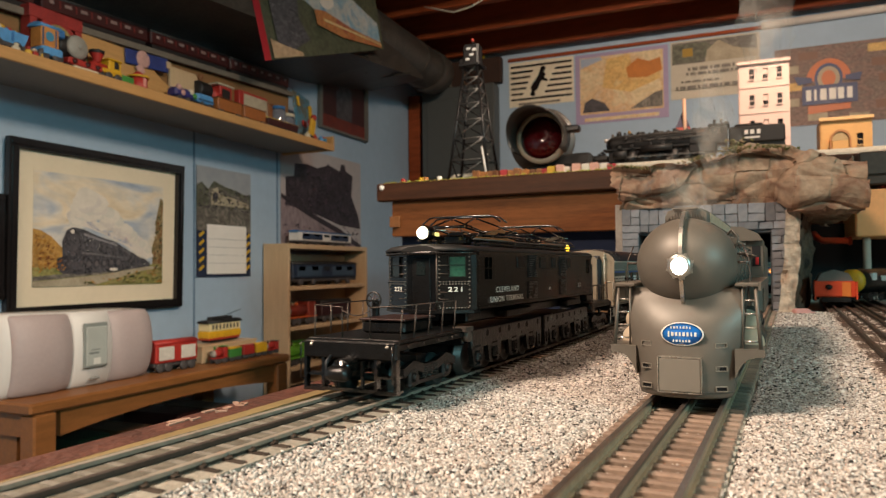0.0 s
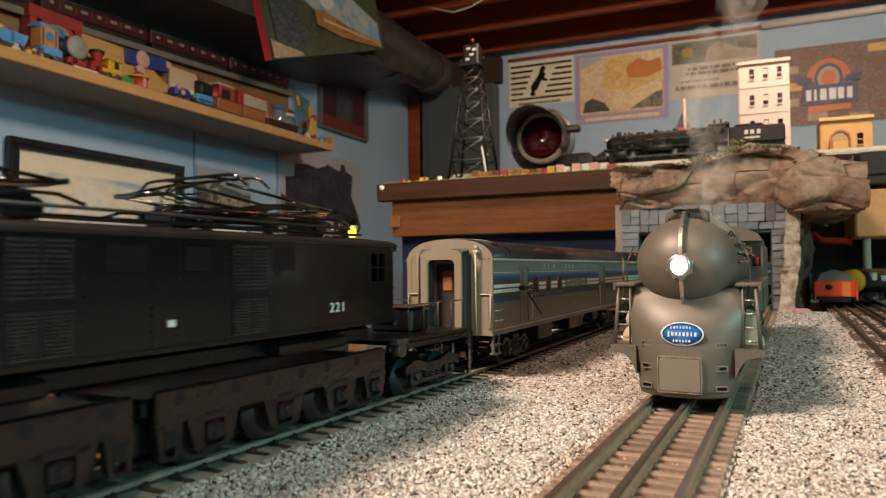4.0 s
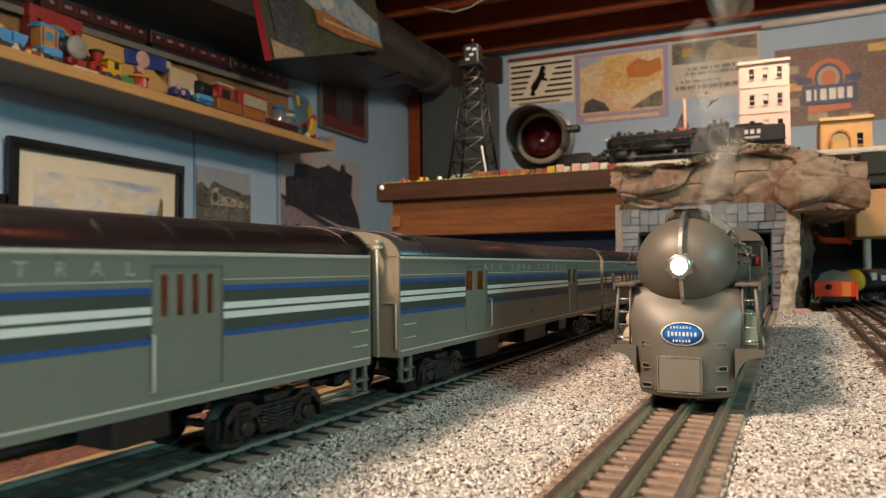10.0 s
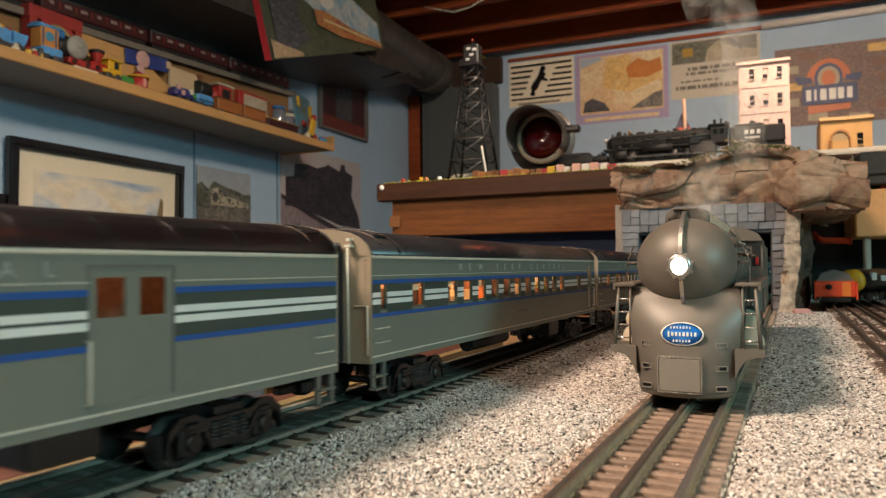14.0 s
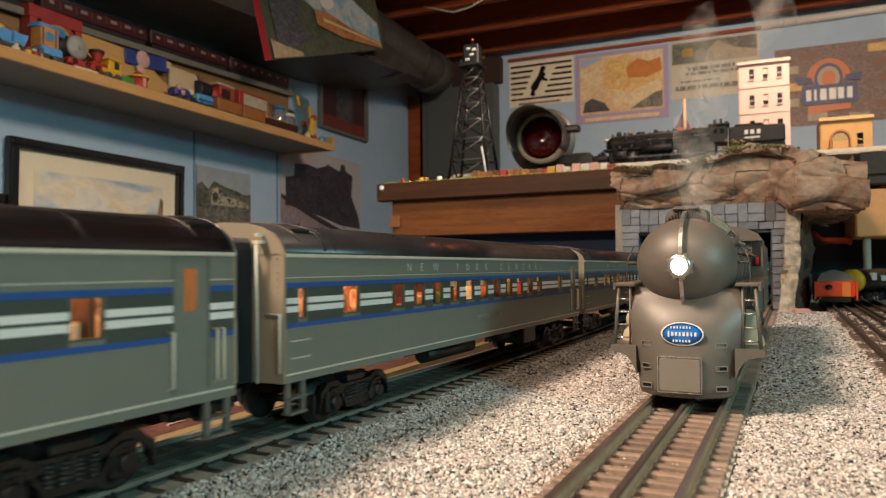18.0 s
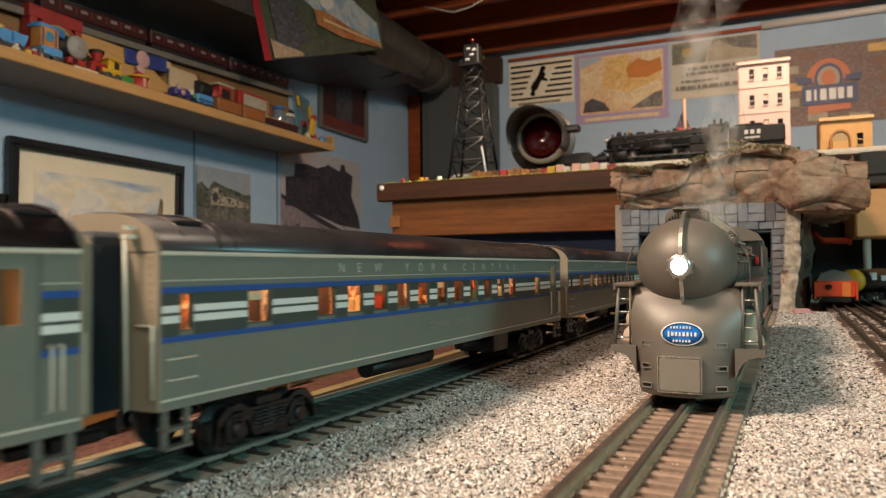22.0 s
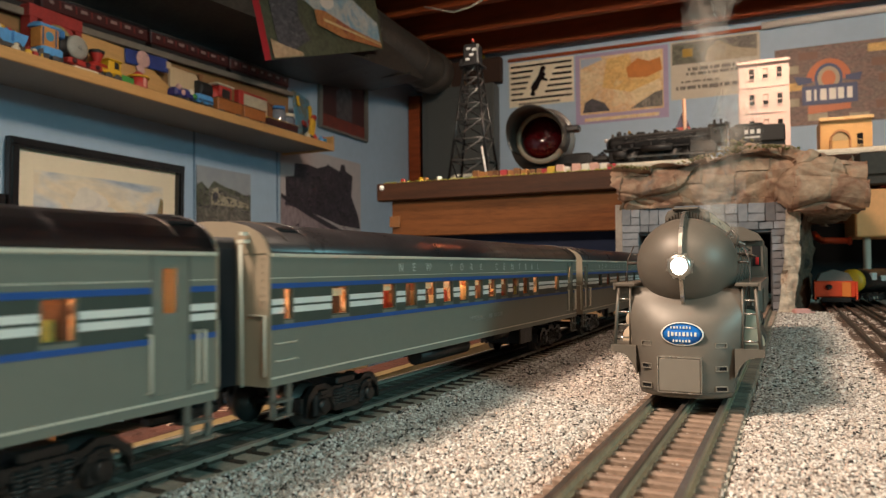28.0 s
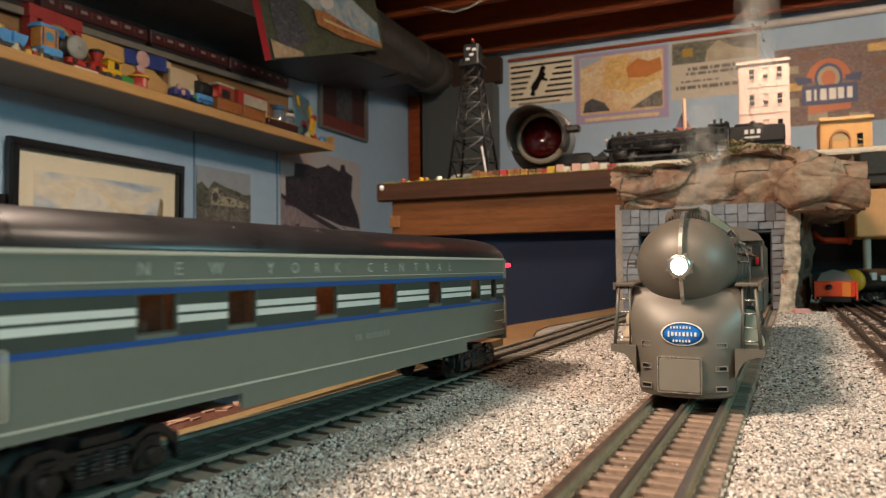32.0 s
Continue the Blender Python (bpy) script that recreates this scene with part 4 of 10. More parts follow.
def electric():
    e = thing("electric_locomotive", "black boxcab electric locomotive with pantographs and lit headlamp", "locomotive", group="passenger train")
    h = ELEC_L / 2
    zb, zt = 0.0372, 0.0745
    wins = [(0.012, 0.0172, 0.0560, 0.0706), (0.0182, 0.0235, 0.0560, 0.0706), (0.2405, 0.2452, 0.0575, 0.0710), (0.2462, 0.2510, 0.0575, 0.0710)]
    body = None
    for sx in (1, -1):
        w = part("side_wall", pierced(-h, h, zb, zt, [(a - h, b - h, c, d) for a, b, c, d in wins], HW * sx, 0.0012), M["loco_black"], e)
        x = HW * sx
        part("belt_rail", Shape().box((x + 0.0003 * sx, 0, 0.0540), (0.0008, ELEC_L, 0.0009)), M["loco_black"], w)
        part("sill", Shape().box((x + 0.0003 * sx, 0, 0.0378), (0.0012, ELEC_L, 0.0016)), M["loco_black"], w)
        for a, b in ((0.0865, 0.1035), (0.1590, 0.1745)):
            for z0, z1 in ((0.0560, 0.0730), (0.0398, 0.0530)):
                lv = Shape()
                n = 12
                for i in range(n):
                    z = z0 + (z1 - z0) * (i + 0.5) / n
                    for q in (0, 1):
                        y0 = a + (b - a) * (0.02 + q * 0.52)
                        lv.box((0, 0, 0), (0.0016, (b - a) * 0.44, 0.00034), Matrix.Translation((x + 0.0007 * sx, y0 + (b - a) * 0.22 - h, z)) @ Euler((0, 0.25 * sx, 0)).to_matrix().to_4x4())
                grille = part("louvre", lv, M["louvre"], w)
                # black plate paints the shade between the slats
                part("louvre_recess", Shape().box((x + 0.0001 * sx, (a + b) / 2 - h, (z0 + z1) / 2), (0.0005, b - a, z1 - z0)), M["black"], grille)
        for a, b in ((0.0655, 0.0800), (0.1130, 0.1260), (0.1400, 0.1500), (0.1800, 0.1900)):
            part("blind_window", Shape().box((x + 0.0002 * sx, (a + b) / 2 - h, 0.0675), (0.0006, b - a, 0.0085), b=0.0002), M["loco_soft"], w)
        for a, b, c, d in wins:
            part("window_bar", Shape().box((x - 0.0004 * sx, (a + b) / 2 - h, (c + d) / 2), (0.0008, b - a, 0.0007)), M["loco_black"], w)
        rv = Shape()
        for yy in (0.003, 0.0275, 0.045, 0.0835, 0.1065, 0.128, 0.1375, 0.156, 0.1775, 0.2, 0.2375, 0.2555):
            for i in range(15):
                rv.box((x + 0.0002 * sx, yy - h, 0.0395 + i * 0.0024), (0.0006, 0.0005, 0.0005))
        tagged(part("rivets", rv, M["cast_frame"], w), kind="stuff")
        if sx == 1:
            turn = Euler((math.pi / 2, 0, math.pi / 2)).to_matrix().to_4x4()
            wide = Matrix.Diagonal((1.17, 1, 1, 1))
            lettering("lettering", "CLEVELAND", 0.0054, M["white_stripe"], w, Matrix.Translation((x + 0.0005, 0.0482 - h, 0.0485)) @ turn @ wide, 1.20, weight=0.00006)
            lettering("lettering", "UNION TERMINAL", 0.0054, M["white_stripe"], w, Matrix.Translation((x + 0.0005, 0.0480 - h, 0.0421)) @ turn @ wide, 1.13, weight=0.00006)
            lettering("number", "221", 0.0058, M["white_stripe"], w, Matrix.Translation((x + 0.0005, 0.2155 - h, 0.0465)) @ turn, 1.25, weight=0.00010)
            part("data_plate", Shape().box((x + 0.0003, 0.1345 - h, 0.0462), (0.0004, 0.0028, 0.0022)), M["white_stripe"], w)
    for q in (-h + 0.0178, h - 0.013):
        # added glowing panel so the side windows look green, not a lamp
        part("cab_interior", Shape().box((0.020, q, 0.0635), (0.0012, 0.0150, 0.0150), b=0.0003), M["green_glow"], e, "added green glowing panel behind the cab windows")
    for sy in (-1, 1):
        ye = sy * h
        # three-facet end
        plan = [(HW, 0.0), (0.0268, 0.0020), (0.0095, 0.0120), (-0.0095, 0.0120), (-0.0268, 0.0020), (-HW, 0.0)]
        rings = [[(a, ye + b * sy, z) for a, b in plan] for z in (zb, zt)]
        end = part("cab_end", Shape().loft(rings, closed=True, caps=True, smooth=False), M["loco_black"], e)
        for sx in (1, -1):
            dx, dy = 0.0173, 0.0100
            ang = math.atan2(dy, dx)
            c = (0.01815 * sx, ye + 0.0070 * sy)
            mm = Matrix.Translation((c[0], c[1], 0)) @ Euler((0, 0, -ang * sx * sy)).to_matrix().to_4x4()
            part("cab_window", Shape().box((0.002 * sx, 0.0003 * sy, 0.0645), (0.0092, 0.0008, 0.0125), mm), M["green_glow"] if sx * sy < 0 else M["dark_glass"], end, "cab window with a faint green glow for its reflection" if sx * sy < 0 else "")
            fr = Shape()
            for q in (-0.0027, 0.0067):
                fr.box((q * sx, 0.0006 * sy, 0.0645), (0.0006, 0.0012, 0.0135), mm)
            fr.box((0.002 * sx, 0.0006 * sy, 0.0580), (0.0092, 0.0014, 0.0007), mm).box((0.002 * sx, 0.0006 * sy, 0.0655), (0.0086, 0.001, 0.0005), mm)
            part("window_frame", fr, M["loco_soft"], end)
            rv = Shape()
            for i in range(14):
                for q in (-0.0085, 0.0088):
                    rv.box((q * sx, 0.0003 * sy, 0.0395 + i * 0.0026), (0.0008, 0.0009, 0.0008), mm)
            for i in range(10):
                for z in (0.0385, 0.0535, 0.0550, 0.0735):
                    rv.box(((-0.0078 + i * 0.00175) * sx, 0.0003 * sy, z), (0.0008, 0.0009, 0.0008), mm)
            tagged(part("rivets", rv, M["rail"], end), kind="stuff")
            if sy == -1:
                lettering("number", "221", 0.0045, M["white_stripe"], end, mm @ Matrix.Translation((0.001, -0.0008, 0.0500)) @ Euler((math.pi / 2, 0, 0)).to_matrix().to_4x4() @ Matrix.Diagonal((1.15, 0.9, 1, 1)), 1.25, weight=0.00012)
            hr = Shape()
            for z in (0.0440, 0.0485, 0.0600, 0.0655):
                hr.wire([(-0.0080 * sx, 0.0, z), (-0.0080 * sx, 0.0016 * sy, z), (-0.0036 * sx, 0.0016 * sy, z), (-0.0036 * sx, 0.0, z)], 0.0003, 5)
            q = part("ladder_rung", hr, M["rail_dark"], end)
            q.matrix_basis = mm
        foot = [(HW + 0.0012, -0.002), (0.0285, 0.0035), (0.0205, 0.0105), (0.0105, 0.0155), (-0.0105, 0.0155), (-0.0205, 0.0105), (-0.0285, 0.0035), (-HW - 0.0012, -0.002)]
        part("footplate", Shape().loft([[(a, ye + b * sy, z) for a, b in foot] for z in (0.0352, 0.0371)], smooth=False), M["loco_soft"], end)
        eave = [(a * 1.015, ye + (b + 0.0006) * sy) for a, b in foot]
        part("eave_band", Shape().loft([[(a * 0.985, b, z) for a, b in eave] for z in (0.0722, 0.0745)], smooth=True), M["loco_black"], end)
        rv = Shape()
        for (a0, b0), (a1, b1) in zip(foot[1:-2], foot[2:-1]):
            for i in range(8):
                k = (i + 0.5) / 8
                rv.box(((a0 + (a1 - a0) * k) * 1.0, ye + (b0 + (b1 - b0) * k) * sy, 0.0734), (0.0006, 0.0012, 0.0006))
        tagged(part("rivets", rv, M["rail"], end), kind="stuff")
        part("end_door", Shape().box((0, ye + 0.0123 * sy, 0.0535), (0.0115, 0.0008, 0.033), b=0.0003), M["loco_soft"], end)
        part("door_window", Shape().box((0, ye + 0.0128 * sy, 0.0635), (0.0055, 0.0006, 0.0085)), M["dark_glass"], end)
        part("sand_pipe", Shape().tube((0.0105, ye + 0.0137 * sy, 0.036), (0.0105, ye + 0.0137 * sy, 0.078), 0.0005, n=6), M["rail_dark"], end)
    sec = [(HW + 0.001, 0.0745), (HW + 0.001, 0.0755), (0.026, 0.0772), (0.014, 0.0785), (0, 0.0789)]
    sec += [(-a, b) for a, b in sec[-2::-1]]
    roof = part("roof", Shape().loft([[(a * k, q * (h + d), 0.0745 + (b - 0.0745) * g) for a, b in sec] for q, k, d, g in ((-1, 0.36, 0.0158, 0.7), (-1, 0.60, 0.0138, 0.9), (-1, 0.82, 0.0095, 1), (-1, 0.96, 0.0040, 1), (-1, 1, -0.002, 1), (1, 1, -0.002, 1), (1, 0.96, 0.0040, 1), (1, 0.82, 0.0095, 1), (1, 0.60, 0.0138, 0.9), (1, 0.36, 0.0158, 0.7))]), M["loco_roof"], e)
    for sy in (-1, 1):
        part("roof_walk", Shape().box((0.023, 0, 0.0793), (0.004, 0.22, 0.0008)) if sy > 0 else Shape().box((-0.023, 0, 0.0793), (0.004, 0.22, 0.0008)), M["loco_soft"], roof)
        lamp = part("headlamp", Shape().lathe([(0.0, -0.001), (0.0040, -0.001), (0.0046, 0.0), (0.0046, 0.006), (0.004, 0.010), (0, 0.011)], (0, 0, 0), "y", 20), M["loco_black"], roof, "", pose(0, -0.1385 * (1 if sy < 0 else -1), 0.0852, 0, 0, 0 if sy < 0 else 180))
        part("lamp_glass", Shape().lathe([(0.0, -0.0026), (0.0026, -0.0022), (0.0037, -0.0012), (0.0037, 0)], (0, 0, 0), "y", 20), M["headlight_warm"] if sy < 0 else M["glass_dull"], lamp, "bright glowing lamp glass" if sy < 0 else "")
        part("lamp_bracket", Shape().box((0, 0.004, -0.0062), (0.004, 0.006, 0.004)), M["loco_black"], lamp)
        part("number_board", Shape().box((0.0056, 0.0065, -0.0008), (0.0006, 0.0045, 0.0022)).box((-0.0056, 0.0065, -0.0008), (0.0006, 0.0045, 0.0022)), M["number_glow"] if sy < 0 else M["cream_line"], lamp, "lit yellow number panel" if sy < 0 else "")
    part("marker_lamp", Shape().lathe([(0.0, 0.0042), (0.0012, 0.0036), (0.0018, 0.0015), (0.0018, 0.0), (0.0012, -0.0012)], (0.008, 0.127, 0.0805), "z", 12), M["marker_yellow"], roof, "glowing yellow roof marker lamp")
    part("marker_lamp", Shape().lathe([(0.0, 0.0042), (0.0012, 0.0036), (0.0018, 0.0015), (0.0018, 0.0), (0.0012, -0.0012)], (-0.012, 0.127, 0.0805), "z", 12), M["marker_yellow"], roof, "glowing yellow roof marker lamp")
    # pantographs, folded down
    for yc in (-0.062, 0.064):
        p = part("pantograph", Shape().box((0.0135, yc, 0.0838), (0.0018, 0.072, 0.0018)).box((-0.0135, yc, 0.0838), (0.0018, 0.072, 0.0018)).box((0, yc - 0.022, 0.0838), (0.027, 0.0018, 0.0016)).box((0, yc + 0.022, 0.0838), (0.027, 0.0018, 0.0016)), M["gloss_black"], e, "glossy black folded pantograph")
        for xx in (0.0135, -0.0135):
            for yy in (-0.030, 0.030):
                part("insulator", Shape().lathe([(0.0016, 0.0785), (0.0026, 0.0792), (0.0015, 0.0800), (0.0026, 0.0808), (0.0015, 0.0816), (0.0024, 0.0824), (0.0015, 0.0832)], (xx, yc + yy, 0), "z", 10), M["gloss_black"], p)
            part("side_casting", Shape().loft([[(xx + d, yc + yy, z) for yy, z in ((-0.020, 0.0846), (-0.010, 0.0846), (0.004, 0.0880), (0.014, 0.0880), (0.018, 0.0900), (0.010, 0.0905), (-0.004, 0.0895), (-0.018, 0.0868))] for d in (-0.0009, 0.0009)], smooth=False), M["gloss_black"], p)
        for xx, x2 in ((0.0125, 0.0105), (-0.0125, -0.0105)):
            for q in (-1, 1):
                part("lower_arm", Shape().tube((xx, yc + 0.012 * q, 0.0868), (x2, yc + 0.046 * q, 0.0900), 0.0007, n=8), M["gloss_black"], p)
                part("upper_arm", Shape().tube((x2, yc + 0.046 * q, 0.0900), (x2 * 0.8, yc - 0.020 + 0.004 * q, 0.0962), 0.0006, n=8), M["gloss_black"], p)
                part("tie_rod", Shape().tube((x2 * 0.7, yc + 0.044 * q, 0.0888), (-x2 * 0.2, yc + 0.006 * q, 0.0872), 0.0004, n=6), M["silver"], p)
        for yy, z in ((-0.012, 0.0868), (0.012, 0.0868), (-0.046, 0.0900), (0.046, 0.0900)):
            part("cross_bar", Shape().tube((0.0125, yc + yy, z), (-0.0125, yc + yy, z), 0.0009, n=8), M["gloss_black"], p)
        for q in (1, -1):
            part("brace", Shape().tube((0.0100 * q, yc - 0.030, 0.0912), (-0.0100 * q, yc - 0.046, 0.0900), 0.0004, n=5), M["gloss_black"], p)
            part("brace", Shape().tube((0.0100 * q, yc + 0.030, 0.0912), (-0.0100 * q, yc + 0.046, 0.0900), 0.0004, n=5), M["gloss_black"], p)
            part("spring", Shape().lathe([(0.0010 + 0.0005 * (i % 2), -0.014 + i * 0.0014) for i in range(21)], (0.006 * q, yc, 0.0856), "y", 8), M["rail"], p)
        yh = yc - 0.020
        for yy in (-0.0055, 0.0055):
            part("collector_bow", Shape().wire([(-0.0275, yh + yy, 0.0935), (-0.0225, yh + yy, 0.0972), (-0.019, yh + yy, 0.0978), (0.019, yh + yy, 0.0978), (0.0225, yh + yy, 0.0972), (0.0275, yh + yy, 0.0935)], 0.0006, 8), M["gloss_black"], p)
        for xx in (0.0105, -0.0105):
            part("bow_link", Shape().tube((xx, yh - 0.0055, 0.0975), (xx, yh + 0.0055, 0.0975), 0.0006, n=6).tube((xx, yh, 0.0975), (xx * 0.8, yh, 0.0958), 0.0005, n=6), M["gloss_black"], p)
        for xx in (0.0175, -0.0175):
            part("bus_conductor", Shape().wire([(xx, yc - 0.048, 0.0828), (xx, yc - 0.040, 0.0852), (xx, yc + 0.040, 0.0856), (xx, yc + 0.048, 0.0832)], 0.0006), M["gloss_black"], p)
        for yy in (-0.036, 0.036):
            part("arc_chute", Shape().box((0.003, yc + yy, 0.0822), (0.015, 0.011, 0.0062), b=0.0012).box((0.003, yc + yy, 0.0860), (0.010, 0.007, 0.002), b=0.0005), M["gloss_black"], p)
        part("drive_box", Shape().box((0, yc, 0.0846), (0.012, 0.018, 0.005), b=0.001).tube((-0.008, yc + 0.004, 0.0862), (0.008, yc + 0.004, 0.0862), 0.0024, n=12), M["gloss_black"], p)
    part("bus_bar", Shape().tube((0.019, -0.11, 0.0822), (0.019, 0.11, 0.0822), 0.0006, n=6), M["rail_dark"], e)
    part("bus_bar", Shape().tube((-0.019, -0.11, 0.0822), (-0.019, 0.11, 0.0822), 0.0006, n=6), M["rail_dark"], e)
    # underframe
    part("underframe", Shape().box((0, 0, 0.0338), (0.04, ELEC_L - 0.012, 0.0065), b=0.001), M["loco_soft"], e)
    for q, l in ((-0.055, 0.05), (0.075, 0.04)):
        part("battery_box", Shape().box((0.024, q, 0.0335), (0.008, l, 0.005), b=0.001), M["loco_soft"], e)
    wheel = Shape().tube((-0.0145, 0, 0), (0.0145, 0, 0), 0.002, n=8)
    for sx in (1, -1):
        wheel.lathe([(0.0, 0.0135 * sx), (0.0115, 0.0135 * sx), (0.0115, 0.0148 * sx), (0.0102, 0.0150 * sx), (0.0100, 0.0185 * sx), (0.0084, 0.0185 * sx), (0.007, 0.017 * sx), (0.003, 0.018 * sx), (0.0, 0.018 * sx)], axis="x", n=22)
    wheel = wheel.mesh("wheelset", M["wheel_steel"])
    for sy in (-1, 1):
        t = part("truck", Shape().box((0, sy * 0.066, 0.021), (0.04, 0.126, 0.006), b=0.001), M["loco_soft"], e, "black cast driving truck", pose(0, 0, 0))
        for sx in (1, -1):
            fr = Shape()
            x = 0.0238 * sx
            y0, y1 = (0.004, 0.128)
            fr.box((x, sy * (y0 + y1) / 2, 0.0214), (0.003, y1 - y0, 0.0112), b=0.0008)
            for q, l in ((0.0085, 0.010), (0.026, 0.022), (0.060, 0.022), (0.094, 0.022), (0.1195, 0.017)):
                for q0, q1, q2, q3 in ((-0.5, -0.30, -0.20, -0.36), (0.5, 0.30, 0.20, 0.36)):
                    fr.loft([[(xx, sy * (q + l * a), z) for a, z in ((q0, 0.0166), (q3, 0.0070), (q1 * 0.9, 0.0054), (q2 * 0.6, 0.0054), (q2, 0.0080), (q2, 0.0166))] for xx in (x - 0.0014, x + 0.0014)], smooth=False)
                fr.box((x, sy * q, 0.0060), (0.0030, l * 0.55, 0.0014), b=0.0004).box((x, sy * q, 0.0156), (0.0028, l * 0.8, 0.0030), b=0.0006)
            for q in (0.043, 0.077):
                fr.box((x - 0.0004 * sx, sy * q, 0.0163), (0.0020, 0.018, 0.0030), b=0.0010)
            part("side_frame", fr, M["cast_frame"], t)
            for q in (0.012, 0.035, 0.051, 0.069, 0.085, 0.105):
                # solid black discs paint the shade of the lightening holes
                part("lightening_hole", Shape().tube((x - 0.0002 * sx, sy * q, 0.0236), (x + 0.0016 * sx, sy * q, 0.0236), 0.0021, n=12), M["black"], t)
            for q in (0.026, 0.060, 0.094, 0.1195):
                jb = part("journal_box", Shape().box((x + 0.0014 * sx, sy * q, 0.0112), (0.0032, 0.0066, 0.0062), b=0.001).tube((x, sy * q, 0.0112), (x + 0.0040 * sx, sy * q, 0.0112), 0.0018, n=10), M["truck_black"], t)
                # black bars paint the shade in the slots around the journal box
                part("journal_slot", Shape().box((x + 0.0012 * sx, sy * q, 0.0170), (0.0010, 0.0080, 0.0012)).box((x + 0.0012 * sx, sy * q, 0.0062), (0.0010, 0.0050, 0.0012)), M["black"], jb)
            # black patch for the shade of a pocket at the frame end
            part("end_pocket", Shape().box((x + 0.0011 * sx, sy * 0.0085, 0.0120), (0.0010, 0.0042, 0.0050)), M["black"], t)
        # added black block, fills the truck's openings with the dark behind them
        part("inner_frame", Shape().box((0, sy * 0.066, 0.0115), (0.0235, 0.122, 0.0130), b=0.001), M["black"], t)
        for q in (0.026, 0.060, 0.094, 0.120):
            WHEELS.append((part("wheelset", wheel, None, t, "", pose(0, sy * q, 0.0106)), sy * q, 0.0106, 0.0104))
        # end platform with lead truck
        y0, y1 = 0.131, 0.212
        pf = part("platform", Shape().box((0, sy * (y0 + y1) / 2, 0.0282), (0.052, y1 - y0, 0.002), b=0.0005), M["loco_soft"], e, "black end platform")
        for sx in (1, -1):
            part("side_beam", Shape().box((0.0245 * sx, sy * (y0 + y1) / 2, 0.0256), (0.003, y1 - y0, 0.0032), b=0.0005), M["loco_soft"], pf)
            for q in (0.1400, 0.1560, 0.1720, 0.1880, 0.2040):
                part("bolt", Shape().tube((0.0255 * sx, sy * q, 0.0256), (0.0266 * sx, sy * q, 0.0256), 0.0007, n=8), M["rail_dark"], pf)
        hl, hz, hq = (0.032, 0.0065, 0.168) if sy < 0 else (0.019, 0.0125, 0.182)
        part("hood_box", Shape().box((0, sy * hq, 0.0291 + hz / 2), (0.026, hl, hz), b=0.0012), M["cast_frame"], pf)
        part("hood_lid", Shape().box((0, sy * hq, 0.0297 + hz), (0.028, hl + 0.002, 0.0012), b=0.0004), M["hood_red"], pf, "dark red-brown lid")
        part("gear_case", Shape().tube((0.0245, sy * 0.138, 0.0245), (0.0285, sy * 0.138, 0.0245), 0.0032, n=14).box((0.0245, sy * 0.138, 0.0285), (0.008, 0.010, 0.0025)), M["rail_dark"], pf)
        for sx in (1, -1):
            posts = (0.150, 0.165, 0.180, 0.195, 0.2085)
            for q in posts:
                part("rail_post", Shape().tube((0.0245 * sx, sy * q, 0.029), (0.0252 * sx, sy * (q - 0.0015), 0.0448), 0.00032, n=6), M["rail_dark"], pf)
            part("handrail", Shape().wire([(0.0245 * sx, sy * 0.150, 0.0448), (0.0245 * sx, sy * 0.2085, 0.0448), (0.008 * sx, sy * 0.2085, 0.0440), (0.008 * sx, sy * 0.2085, 0.029)], 0.00036), M["rail_dark"], pf)
            part("chain", Shape().wire([(0.0079 * sx, sy * 0.2085, 0.0425), (0.004 * sx, sy * 0.2085, 0.0405), (0.0, sy * 0.2085, 0.0399)], 0.0003, 5), M["rail_dark"], pf)
            part("marker_light", Shape().lathe([(0, -0.0012), (0.0018, -0.0008), (0.002, 0.001), (0.002, 0.003)], (0.0215 * sx, sy * 0.2145, 0.0262), "y", 12), M["rail"], pf)
        wheel_m = Matrix.Translation((-0.0205, sy * 0.1600, 0.0450))
        bw = part("brake_wheel", Shape().lathe([(0.0042, -0.0004), (0.0050, -0.0004), (0.0050, 0.0004), (0.0042, 0.0004), (0.0042, -0.0004)], (0, 0, 0), "y", 20, True, False), M["rail_black"], pf, "", wheel_m)
        part("brake_staff", Shape().box((0, -0.0022 * sy, -0.0050), (0.0040, 0.0034, 0.0095), b=0.0007).tube((0, -0.0022 * sy, -0.0150), (0, -0.0022 * sy, -0.008), 0.0011, n=8), M["loco_soft"], bw)
        for a in (0.3, 1.35, 2.4):
            part("spoke", Shape().tube((0.0045 * math.cos(a), 0, 0.0045 * math.sin(a)), (-0.0045 * math.cos(a), 0, -0.0045 * math.sin(a)), 0.00035, n=5), M["rail_black"], bw)
        beam = part("pilot_beam", Shape().box((0, sy * 0.2135, 0.0240), (0.053, 0.004, 0.0085), b=0.0008), M["loco_soft"], e)
        for sx in (1, -1):
            fr = Shape()
            for xx in (0.0255, 0.0150):
                fr.box((xx * sx, sy * 0.2135, 0.0125), (0.0016, 0.003, 0.017))
            fr.box((0.0202 * sx, sy * 0.2135, 0.0048), (0.012, 0.0036, 0.0018)).box((0.0202 * sx, sy * 0.2120, 0.0118), (0.011, 0.006, 0.0010)).box((0.0202 * sx, sy * 0.2115, 0.0050), (0.011, 0.007, 0.0010))
            part("pilot_step", fr, M["gloss_black"], beam)
        part("pilot_bar", Shape().box((0, sy * 0.2145, 0.0052), (0.030, 0.002, 0.0016)).box((-0.0075, sy * 0.2145, 0.012), (0.0012, 0.002, 0.014)).box((0.0075, sy * 0.2145, 0.012), (0.0012, 0.002, 0.014)), M["gloss_black"], beam)
